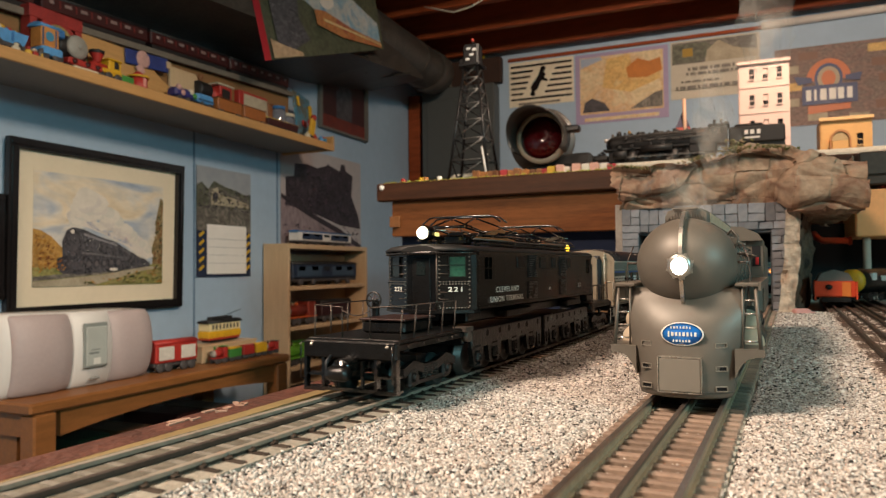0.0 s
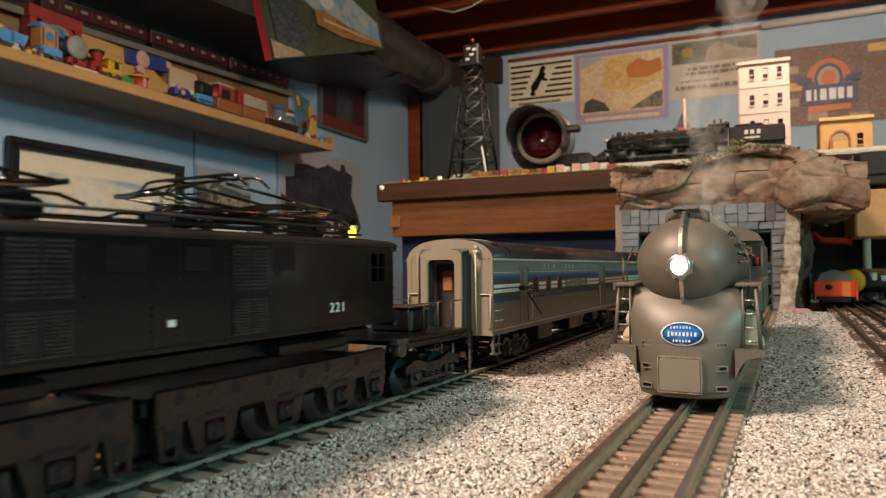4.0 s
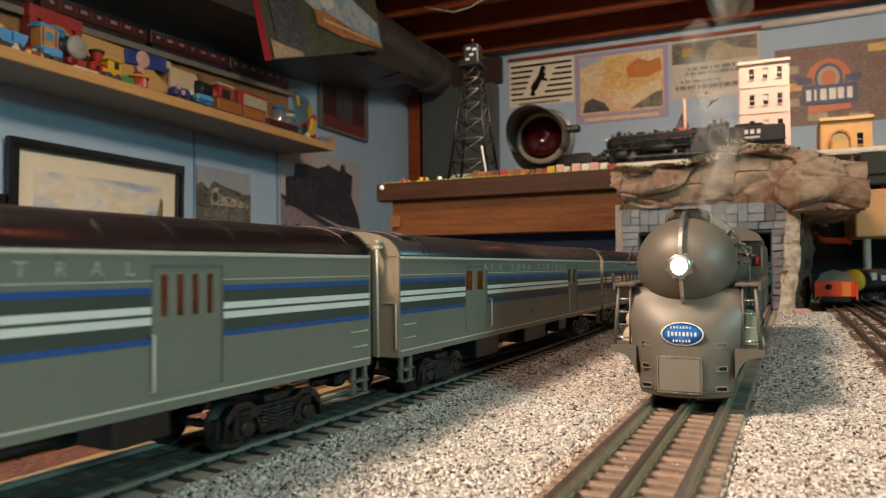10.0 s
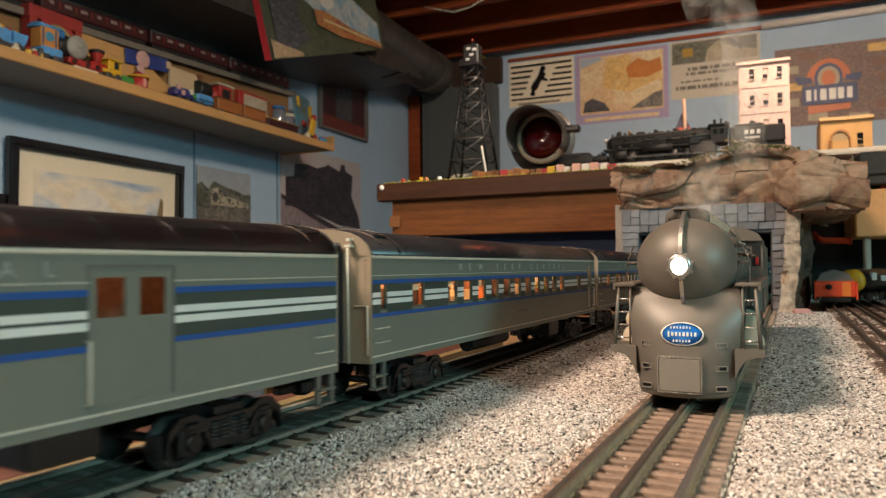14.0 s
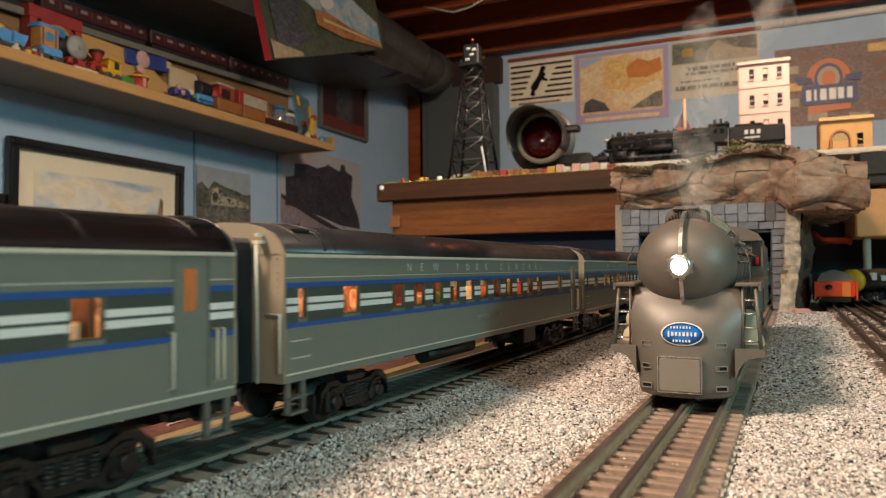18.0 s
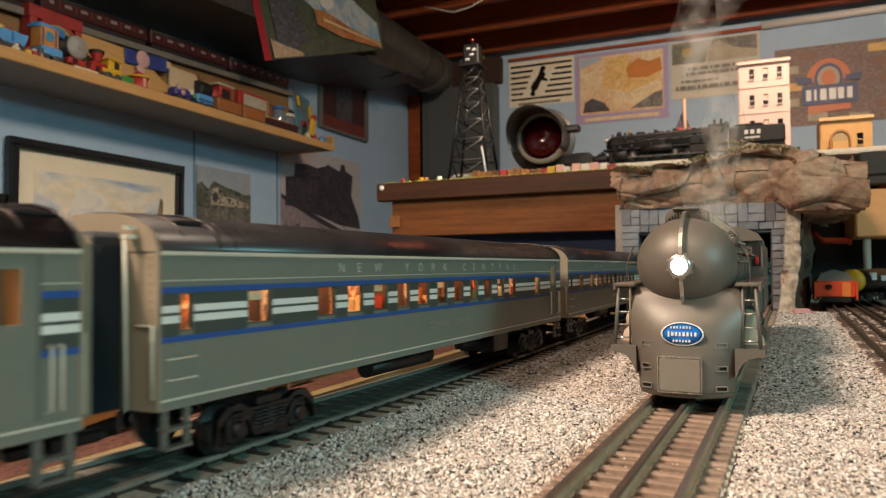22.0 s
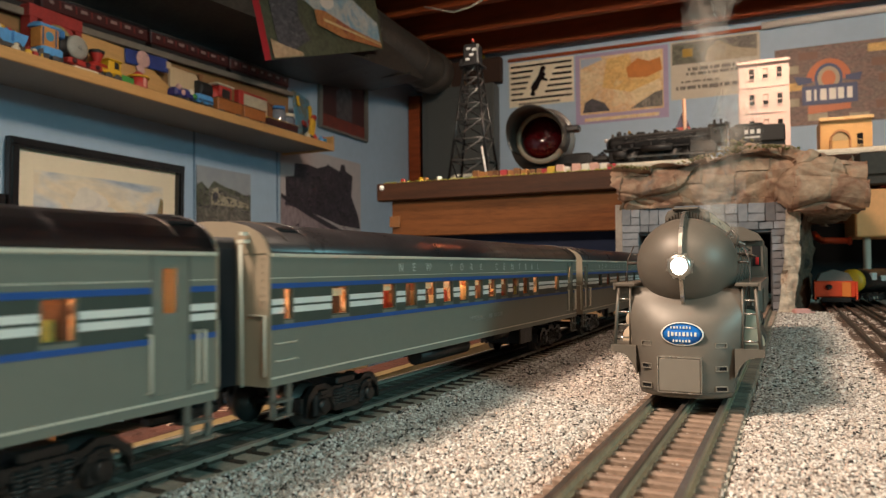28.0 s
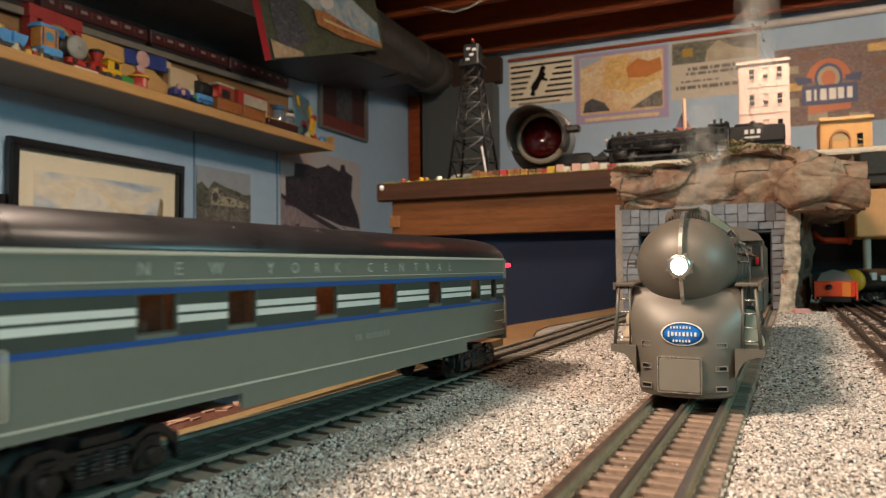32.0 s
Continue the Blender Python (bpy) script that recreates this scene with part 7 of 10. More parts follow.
M["body_paint"] = mottled("painted_boiler", [(0.035, 0.033, 0.038), (0.10, 0.095, 0.105), (0.05, 0.048, 0.055), (0.16, 0.15, 0.16)], 24, 0.6, 0.05, 120, 0.6, (1, 0.5, 1))
engine = [(0.20, 0.13), (0.19, 0.40), (0.22, 0.50), (0.26, 0.53), (0.33, 0.52), (0.45, 0.46), (0.60, 0.41), (0.64, 0.37), (0.76, 0.29), (0.88, 0.22), (0.88, 0.18), (0.6, 0.14), (0.3, 0.10)]
plume = [(0.27, 0.55), (0.28, 0.70), (0.33, 0.80), (0.40, 0.86), (0.49, 0.83), (0.53, 0.72), (0.60, 0.64), (0.72, 0.55), (0.84, 0.42), (0.92, 0.28), (0.86, 0.25), (0.70, 0.36), (0.5, 0.48), (0.36, 0.54)]
shadow = [(0.34, 0.62), (0.42, 0.645), (0.50, 0.58), (0.60, 0.53), (0.70, 0.44), (0.73, 0.37), (0.62, 0.42), (0.47, 0.50), (0.38, 0.55)]
layers = [(full(), M["sky_paint"]), ([(0, 0.10), (0.22, 0.14), (0.20, 0.34), (0.12, 0.44), (0.05, 0.49), (0, 0.50)], M["hill_paint"]), ([(0.90, 0.14), (1, 0.14), (1, 0.86), (0.975, 0.88), (0.955, 0.76), (0.93, 0.62), (0.94, 0.5), (0.90, 0.36), (0.91, 0.25)], M["tree_paint"]),
          (plume, M["smoke_paint"]), (shadow, mottled("paint_blue_shade", [(0.30, 0.32, 0.42), (0.56, 0.50, 0.44), (0.36, 0.37, 0.44)], 16, 0.6, 0.03, 60, 0.85)), ([(0, 0), (1, 0), (1, 0.20), (0.86, 0.20), (0.5, 0.13), (0.2, 0.16), (0, 0.17)], M["grass_paint"]), ([(0, 0.0), (0.42, 0.0), (0.80, 0.13), (1, 0.17), (0.86, 0.18), (0.5, 0.10), (0, 0.045)], M["path_paint"]), ([(0, 0.05), (0.5, 0.105), (0.88, 0.18), (0.88, 0.20), (0.5, 0.14), (0, 0.09)], M["photo_grey"]),
          (engine, M["body_paint"]), ([(0.15, 0.16), (0.16, 0.25), (0.24, 0.28), (0.33, 0.24), (0.33, 0.11), (0.2, 0.11)], M["engine_paint"]), (ring(0.265, 0.385, 0.062, 0.10), M["engine_paint"]), (ring(0.262, 0.385, 0.045, 0.075), flat("paint_smokebox", "4A484C", var=0.3, scale=40)), (ring(0.258, 0.49, 0.014, 0.018), M["smoke_paint"]),
          ([(0.34, 0.480), (0.60, 0.385), (0.60, 0.370), (0.34, 0.460)], flat("paint_sheen", "8A868A", var=0.3, scale=30)), ([(0.33, 0.31), (0.64, 0.27), (0.64, 0.26), (0.33, 0.295)], flat("paint_rail_grey", "6E6A6C", var=0.3))]
for k in range(5):
    layers.append((ring(0.38 + 0.055 * k, 0.200 + 0.004 * k, 0.024, 0.040), M["engine_paint"]))
    layers.append((ring(0.38 + 0.055 * k, 0.200 + 0.004 * k, 0.014, 0.024), flat("paint_wheel_grey", "5A5658", var=0.3)))
layers.append((ring(0.56, 0.150, 0.035, 0.014), M["smoke_paint"]))
fp = picture("framed_painting", "black framed painting of a steam engine under clouds", "painting", "left", 1.428, 2.160, -0.080, 0.487, layers, 0.032, M["frame_black"], 0.062, 0.012, 0.006, M["cream_mat"])
tone = {k: flat("tone_" + k, v, 0.6) for k, v in {"cream": "C0AC88", "dark": "2A2830", "grey": "5C5658", "black": "18181C", "gold": "A0702A", "rust": "7A4A20", "green": "5E5C28", "moss": "44452A", "sand": "A08A64", "violet": "3A2C38"}.items()}
B = (1.428, 2.160, -0.080, 0.487, 0.098)
hue = {k: flat("sky_" + k, v, 0.6, var=0.12, scale=30) for k, v in {"blue": "93A6B4", "pale": "C4C0B6", "lilac": "C6BEB6", "white": "CEC6BA", "slate": "868CA0"}.items()}
rp = random.Random(77)
steam = {"white": Shape(), "pale": Shape(), "lilac": Shape()}
for i in range(64):
    k = i / 63
    u, v = 0.275 + 0.60 * k ** 1.15, 0.57 + 0.26 * math.sin(min(1.0, k * 2.6) * 1.5) - 0.60 * max(0.0, k - 0.22) ** 0.92
    u, v = u + rp.gauss(0, 0.020), v + rp.gauss(0, 0.035) * (1.2 - k)
    r = (0.018 + 0.022 * math.sin(math.pi * min(1, k * 1.2 + 0.15))) * rp.uniform(0.7, 1.2)
    z = 0.0104 + 0.0004 * rp.random() + 0.012 * (0.173 + 0.654 * v)
    q = [(B[0] + B[4] + (B[1] - B[0] - 2 * B[4]) * u + r * rp.uniform(0.8, 1.1) * math.cos(2 * math.pi * j / 11), B[2] + B[4] + (B[3] - B[2] - 2 * B[4]) * v + r * 0.8 * rp.uniform(0.8, 1.1) * math.sin(2 * math.pi * j / 11), z) for j in range(11)]
    steam[("white", "white", "pale", "white", "lilac")[i % 5]].add(q, [tuple(range(11))])
for k, sheet in steam.items():
    tagged(part("brushwork", sheet, hue[k], fp), kind="stuff")
strokes(fp, *B, shadow, [hue["slate"], hue["lilac"], hue["blue"]], 60, 0.009, -0.5, 0.0107, 26, 0.012)
strokes(fp, *B, engine, [hue["pale"], hue["slate"], tone["grey"]], 110, 0.0032, -0.4, 0.0202, 27)
strokes(fp, *B, [(0.3, 0.01), (1, 0.01), (1, 0.17), (0.8, 0.13)], [tone["green"], tone["sand"], tone["moss"], tone["gold"]], 130, 0.010, 0.1, 0.0195, 28)
strokes(fp, *B, engine, [tone["black"], tone["dark"], tone["grey"], tone["dark"]], 420, 0.006, -0.35, 0.0195, 6)
strokes(fp, *B, [(0.92, 0.14), (1, 0.14), (1, 0.84), (0.96, 0.76), (0.93, 0.5)], [tone["moss"], tone["rust"], tone["sand"]], 120, 0.009, 1.3, 0.0195, 4)
strokes(fp, *B, [(0, 0.12), (0.2, 0.14), (0.18, 0.32), (0, 0.46)], [tone["gold"], tone["rust"], tone["gold"]], 90, 0.008, 0.6, 0.0195, 3)
cal = picture("calendar", "wall calendar with a train photograph and white sheet", "calendar", "left", 2.262, 2.612, 0.035, 0.510,
              [(full(0, 0.42, 1, 1), M["photo_sky"]), ([(0, 0.60), (0, 0.82), (0.08, 0.86), (0.2, 0.80), (0.3, 0.88), (0.5, 0.84), (0.7, 0.82), (0.9, 0.78), (1, 0.80), (1, 0.60)], M["photo_tree"]), (jag([0.62, 0.66, 0.7, 0.68, 0.66, 0.64], 0.42), M["photo_grey"]),
               ([(0.2, 0.64), (0.2, 0.80), (0.34, 0.84), (0.6, 0.78), (0.98, 0.74), (0.98, 0.66)], M["photo_grey"]), ([(0.24, 0.66), (0.26, 0.80), (0.36, 0.825), (0.40, 0.76), (0.62, 0.745), (0.95, 0.70), (0.95, 0.66)], M["path_paint"]), (ring(0.32, 0.735, 0.05, 0.045), M["engine_paint"])], base=M["navy"], out=0.004)
part("month_sheet", Shape().box((2.45, 0.155, 0.0085), (0.255, 0.215, 0.002)), M["white"], cal)
part("sheet_grid", Shape().box((2.45, 0.20, 0.0098), (0.24, 0.0015, 0.0005)).box((2.45, 0.165, 0.0098), (0.24, 0.0015, 0.0005)).box((2.45, 0.13, 0.0098), (0.24, 0.0015, 0.0005)).box((2.45, 0.095, 0.0098), (0.24, 0.0015, 0.0005)), M["photo_sky"], cal)
for sx in (0, 1):
    hz = Shape()
    for i in range(5):
        hz.box((0, 0, 0), (0.035, 0.012, 0.0008), Matrix.Translation((2.29 + sx * 0.300, 0.075 + i * 0.036, 0.0082)) @ Euler((0, 0, 0.6)).to_matrix().to_4x4())
    part("hazard_stripe", hz, flat("hazard_yellow", "C8A020"), cal)
tp = picture("train_photo_poster", "large tinted photograph of a dark steam engine", "poster", "left", 2.846, 3.640, 0.150, 0.700,
        [(full(), M["photo_violet_sky"]), (jag([0.52, 0.46, 0.36, 0.26, 0.16, 0.1], 0.0), M["photo_violet"]), ([(0.05, 0.44), (0.05, 0.70), (0.14, 0.72), (0.15, 0.84), (0.30, 0.86), (0.42, 0.84), (0.55, 0.90), (0.70, 0.86), (0.72, 0.94), (0.77, 0.94), (0.78, 0.88), (0.88, 0.84), (0.86, 0.62), (0.96, 0.42), (0.99, 0.28), (0.7, 0.30), (0.4, 0.38), (0.2, 0.42)], M["photo_violet_dark"]),
         ([(0, 0.50), (0.3, 0.36), (0.7, 0.20), (1, 0.05), (1, 0.10), (0.7, 0.26), (0.3, 0.41), (0, 0.54)], M["photo_violet_dark"])], base=M["photo_violet_sky"], out=0.003)
P = (2.846, 3.640, 0.150, 0.700, 0.0)
strokes(tp, *P, [(0.05, 0.44), (0.06, 0.70), (0.14, 0.72), (0.15, 0.84), (0.30, 0.86), (0.42, 0.84), (0.55, 0.90), (0.88, 0.84), (0.86, 0.62), (0.96, 0.42), (0.98, 0.28), (0.7, 0.30), (0.4, 0.38), (0.2, 0.42)], [tone["black"], tone["violet"], tone["black"]], 200, 0.014, -0.2, 0.0075, 7)
strokes(tp, *P, [(0.16, 0.40), (0.16, 0.80), (0.55, 0.86), (0.84, 0.78), (0.84, 0.50), (0.7, 0.32)], [flat("photo_mauve", "6A5560"), tone["violet"], tone["black"]], 90, 0.007, 0.1, 0.0082, 17)
strokes(tp, *P, full(0.02, 0.02, 0.98, 0.28), [flat("photo_mauve", "6A5560"), flat("photo_rose", "8A7478"), tone["violet"]], 90, 0.016, -0.35, 0.0066, 18)
C = (2.262, 2.612, 0.035, 0.510, 0.0)
strokes(cal, *C, full(0.02, 0.62, 0.98, 0.80), [tone["moss"], tone["grey"], tone["dark"]], 120, 0.010, 0.0, 0.0092, 9)
picture("small_framed_print", "dark red train print in a thin grey frame", "picture", "left", 3.18, 3.70, 0.84, 1.24,
        [(full(), flat("maroon_print", "3A1A1C", var=0.4, scale=12)), ([(0.35, 0.1), (0.35, 0.6), (0.5, 0.8), (0.7, 0.7), (0.7, 0.2)], M["engine_paint"]), (full(0, 0, 1, 0.2), flat("print_red", "6A2A22", var=0.4, scale=18))], 0.014, flat("pale_grey_frame", "6A6660"), 0.0, 0.0, 0.006)
picture("edge_frame", "black picture frame beside the painting", "picture", "left", 1.05, 1.424, -0.02, 0.305, [(full(), M["sky_paint"])], 0.03, M["frame_black"], 0.03, 0.0, 0.004, M["cream_mat"])
# wall seams
for yy in (2.252, 2.822):
    structure("wall_batten", Shape().box((XL + 0.002, yy, 0.3), (0.005, 0.006, 2.4)), flat("seam_grey", "5E7890"), "narrow seam between wall panels", "seam")

# back wall posters
stripes = []
for i, (l, r) in enumerate(((0.97, None), (0.22, 0.56), (0.27, 0.60), (0.30, 0.64), (0.34, 0.68), (0.38, 0.72), (0.97, None))):
    v = 0.14 + i * 0.122
    stripes.append((full(0.03, v, l, v + 0.045), M["frame_black"]))
    if r:
        stripes.append((full(r, v, 0.97, v + 0.045), M["frame_black"]))
horse = [(0.33, 0.24), (0.38, 0.20), (0.42, 0.22), (0.40, 0.30), (0.45, 0.36), (0.48, 0.46), (0.52, 0.54), (0.60, 0.50), (0.61, 0.54), (0.55, 0.60), (0.58, 0.66), (0.55, 0.72), (0.58, 0.80), (0.55, 0.86), (0.50, 0.84), (0.48, 0.72), (0.44, 0.60), (0.38, 0.50), (0.34, 0.40), (0.36, 0.32)]
picture("striped_poster", "white poster with black stripes and a rearing horse", "poster", "back", -1.371, -0.941, 1.120, 1.414, stripes + [(horse, M["frame_black"]), (full(0.15, 0.03, 0.80, 0.07), M["photo_grey"])], base=M["paper"])
M["map_gold"] = mottled("map_gold", [(0.56, 0.30, 0.08), (0.66, 0.44, 0.16), (0.60, 0.36, 0.12), (0.62, 0.46, 0.22)], 7, 0.6, 0.05, 60, 0.8)
M["map_tan"] = mottled("map_tan", [(0.58, 0.42, 0.20), (0.64, 0.52, 0.32), (0.60, 0.38, 0.20), (0.55, 0.48, 0.36)], 6, 0.6, 0.05, 60, 0.85)
M["map_blue"] = material("map_lake_blue", (0.30, 0.38, 0.50), 0.6, scale=7, second=(0.40, 0.40, 0.46))
M["lilac"] = material("lilac_border", (0.34, 0.27, 0.42), 0.6, var=0.08)
picture("railroad_map", "framed lilac-bordered map in orange and yellow", "map", "back", -0.930, -0.366, 0.966, 1.408,
        [(full(0, 0, 1, 1), M["lilac"]), (full(0.05, 0.13, 0.95, 0.95), M["map_tan"]), ([(0.3, 0.5), (0.35, 0.9), (0.6, 0.93), (0.62, 0.75), (0.9, 0.8), (0.92, 0.55), (0.6, 0.4)], M["map_gold"]), ([(0.06, 0.8), (0.3, 0.9), (0.28, 0.94), (0.06, 0.94)], M["map_blue"]),
         ([(0.08, 0.16), (0.1, 0.3), (0.18, 0.36), (0.32, 0.28), (0.38, 0.16)], M["engine_paint"]), ([(0.60, 0.16), (0.70, 0.24), (0.86, 0.36), (0.94, 0.38), (0.94, 0.16)], M["photo_grey"]), ([(0.58, 0.60), (0.56, 0.74), (0.68, 0.86), (0.80, 0.80), (0.92, 0.84), (0.94, 0.66), (0.78, 0.58)], flat("map_orange", "B8702A", var=0.2, scale=20)), (full(0.1, 0.03, 0.9, 0.08), M["map_tan"])], base=M["lilac"])
bars = [(full(0.02, 0.60, 0.97, 0.97), M["photo_grey"]), ([(0.02, 0.62), (0.02, 0.94), (0.4, 0.94), (0.5, 0.85), (0.36, 0.62)], M["photo_tree"]), ([(0.42, 0.80), (0.55, 0.95), (0.72, 0.80), (0.97, 0.72), (0.97, 0.60), (0.4, 0.60)], M["path_paint"]), (full(0.14, 0.72, 0.26, 0.86), flat("mustard", "9A7A20"))]
for v, u0, u1, hh in ((0.47, 0.20, 0.86, 0.06), (0.39, 0.18, 0.80, 0.05), (0.27, 0.12, 0.55, 0.03), (0.15, 0.06, 0.92, 0.06)):
    u = u0
    k = 0
    while u < u1:
        w = 0.03 + 0.035 * ((k * 7) % 3)
        bars.append((full(u, v, min(u + w, u1), v + hh), M["photo_grey"]))
        u += w + 0.018
        k += 1
picture("photo_notice", "pale poster with a railroad photo above text bars", "poster", "back", -0.352, 0.140, 1.063, 1.414, bars, base=flat("notice_paper", "B9B2A2"))
M["brick_print"] = mottled("brick_print", [(0.12, 0.085, 0.075), (0.24, 0.15, 0.125), (0.18, 0.13, 0.11), (0.28, 0.20, 0.165)], 16, 0.6, 0.05, 90, 0.6, (0.6, 1, 2))
M["sign_navy"] = material("sign_navy", (0.03, 0.045, 0.13), 0.5, var=0.1)
M["sign_orange"] = material("sign_orange", (0.50, 0.13, 0.035), 0.5, var=0.1)
sg = [(full(), M["brick_print"])]
for i, (u, v) in enumerate(((0.08, 0.72), (0.2, 0.88), (0.62, 0.90), (0.76, 0.82), (0.64, 0.72), (0.1, 0.5), (0.08, 0.3), (0.68, 0.52), (0.8, 0.6), (0.25, 0.1), (0.66, 0.2), (0.82, 0.3), (0.5, 0.06))):
    sg.append((full(u - 0.05, v - 0.05, u + 0.07, v + 0.05), M["path_paint"] if i % 3 == 0 else flat("brick_pale", "7A5A4A") if i % 3 == 1 else M["map_gold"]))
emblem = [(ring(0.36, 0.60, 0.19, 0.27, 22, 0, 180), M["sign_orange"]), (ring(0.36, 0.62, 0.12, 0.19), M["sign_navy"]), (ring(0.36, 0.62, 0.095, 0.15), flat("sign_cream", "A89880")), (ring(0.36, 0.62, 0.06, 0.10), M["sign_orange"]), (full(0.13, 0.30, 0.60, 0.54), M["sign_navy"]), ([(0.18, 0.18), (0.54, 0.22), (0.54, 0.29), (0.18, 0.29)], M["sign_orange"]), ([(0.10, 0.56), (0.22, 0.58), (0.22, 0.64), (0.06, 0.68)], M["sign_navy"]), ([(0.50, 0.58), (0.62, 0.56), (0.64, 0.66), (0.50, 0.64)], M["sign_navy"])]
for i, (w, u) in enumerate(((0.045, 0.165), (0.02, 0.235), (0.055, 0.285), (0.06, 0.36), (0.05, 0.435), (0.045, 0.51))):
    emblem.append((full(u, 0.35, u + w, 0.49), M["white"]))
sg += [([(0.335 + (u - 0.365) * 0.72, v - 0.05) for u, v in pts], mat) for pts, mat in emblem]
picture("train_sign", "brick-red tin sign with an orange and navy emblem", "sign", "back", 0.216, 1.02, 0.846, 1.290, sg, base=M["brick_print"])

# services on the back wall
structure("corner_post", Shape().box((-2.045, YB - 0.03, 0.55), (0.09, 0.06, 1.42), b=0.003), M["joist"], "reddish wooden corner post", "post")
pb = thing("electrical_panel", "grey steel electrical panel box on the wall", "panel")
part("cabinet", Shape().box((-1.70, YB - 0.06, 0.945), (0.52, 0.11, 0.66), b=0.006), M["panel_grey"], pb)
part("panel_door", Shape().box((-1.70, YB - 0.119, 0.93), (0.44, 0.008, 0.52), b=0.003), M["panel_grey"], pb)
part("latch", Shape().box((-1.50, YB - 0.126, 0.93), (0.02, 0.008, 0.05), b=0.002), M["duct"], pb)
for i, x in enumerate((-1.60, -1.545)):
    thing("cable", "yellow electrical cable running down the wall", "cable", None, Shape().wire([(x, YB - 0.03, 1.50), (x + 0.01, YB - 0.04, 1.40), (x - 0.005, YB - 0.04, 1.33), (x + 0.015, YB - 0.05, 1.27)], 0.012, 8), flat("cable_yellow", "B89A18"))
thing("conduit", "brown pipe beside the panel", "pipe", None, Shape().wire([(-1.85, YB - 0.05, 1.5), (-1.85, YB - 0.05, 1.28)], 0.018, 8), M["deckwood"])
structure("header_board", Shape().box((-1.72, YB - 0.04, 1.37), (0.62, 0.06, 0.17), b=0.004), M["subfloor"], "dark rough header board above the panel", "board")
for i, (x, c) in enumerate(((-1.95, "cable_tan"), (-1.90, "cable_yellow"), (-1.80, "cable_tan"), (-1.76, "cable_grey"), (-1.66, "cable_tan"))):
    thing("cable", "dusty cable hanging beside the panel", "cable", None, Shape().wire([(x, YB - 0.08, 1.46), (x + 0.012, YB - 0.085, 1.38), (x - 0.008, YB - 0.085, 1.32), (x + 0.004, YB - 0.08, 1.276)], 0.009, 8), flat(c, {"cable_tan": "7A5A34", "cable_yellow": "B89A18", "cable_grey": "6A655C"}[c]))
thing("white_pipe", "white plastic pipe under the joists", "pipe", None, Shape().tube((0.15, YB - 0.02, 1.437), (1.8, YB - 0.02, 1.462), 0.022, n=14), M["off_white"])
thing("brown_molding", "thin brown molding above the posters", "molding", None, Shape().box((-0.6, YB - 0.01, 1.432), (1.55, 0.014, 0.02)), M["joist"])
structure("wall_pilaster", Shape().box((0.178, YB - 0.006, 1.05), (0.075, 0.012, 0.7)), M["wall"], "pale blue wall strip between posters", "wall")

wire_white = flat("wire_white", "B8AFA0")
thing("ceiling_wire", "thin white wire stapled along the joists", "wire", None, Shape().wire([(-1.53, 3.36, 1.475), (-1.45, 3.36, 1.449), (-1.36, 3.36, 1.42), (-1.27, 3.37, 1.437), (-1.20, 3.38, 1.47)], 0.004, 6), wire_white)
thing("ceiling_wire", "thin orange-brown wire hanging under the joists", "wire", None, Shape().wire([(-1.62, 2.60, 1.462), (-1.50, 2.62, 1.40), (-1.40, 2.7, 1.41), (-1.30, 2.8, 1.462)], 0.003, 6), flat("wire_brown", "8A5030"))

# ---- duct ----
dsec = [(0.14 * math.cos(2 * math.pi * i / 24), 0.125 * math.sin(2 * math.pi * i / 24)) for i in range(24)]
duct = thing("air_duct", "galvanized air duct, darkened for the shade under the joists", "duct")
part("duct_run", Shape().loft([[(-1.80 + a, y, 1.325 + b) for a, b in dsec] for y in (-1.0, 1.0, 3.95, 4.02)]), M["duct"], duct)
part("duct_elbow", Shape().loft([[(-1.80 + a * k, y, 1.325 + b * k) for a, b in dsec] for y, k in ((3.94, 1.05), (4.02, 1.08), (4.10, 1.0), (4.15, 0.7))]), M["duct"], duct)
for y in (1.2, 2.2, 3.1, 3.7):
    part("duct_band", Shape().loft([[(-1.80 + a * 1.02, y + q, 1.325 + b * 1.02) for a, b in dsec] for q in (0, 0.02)]), M["duct"], duct)
bx = thing("duct_box", "rectangular duct branch over the shelf, darkened for shade", "duct")
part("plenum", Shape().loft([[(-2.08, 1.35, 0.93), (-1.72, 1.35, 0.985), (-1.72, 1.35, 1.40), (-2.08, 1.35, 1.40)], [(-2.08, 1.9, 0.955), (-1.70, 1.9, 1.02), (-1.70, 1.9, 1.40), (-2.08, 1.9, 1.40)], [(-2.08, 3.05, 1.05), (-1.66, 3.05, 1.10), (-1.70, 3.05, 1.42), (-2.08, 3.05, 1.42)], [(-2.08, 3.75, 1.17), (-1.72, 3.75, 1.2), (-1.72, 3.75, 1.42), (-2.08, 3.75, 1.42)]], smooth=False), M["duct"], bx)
# print colours lowered to carry the shade under the duct
pp = thing("hanging_poster", "train poster with a red edge, dimmed for the shade under the duct", "poster")


def slanted(u, v):
    a, b = Vector((-1.68, 2.225, 0.892)), Vector((-1.60, 3.02, 1.155))
    up = Vector((-0.02, -0.08, 0.30))
    return a + (b - a) * u + up * v


def slant_area(name, pts, d, mat):
    n = len(pts)
    off = Vector((0.012, -0.010, -0.004)).normalized()
    s = Shape()
    s.add([slanted(u, v) + off * d for u, v in pts] + [slanted(u, v) + off * (d + 0.003) for u, v in pts], [tuple(range(n)), tuple(range(2 * n - 1, n - 1, -1))] + [(i, (i + 1) % n, n + (i + 1) % n, n + i) for i in range(n)])
    part(name, s, mat, pp)


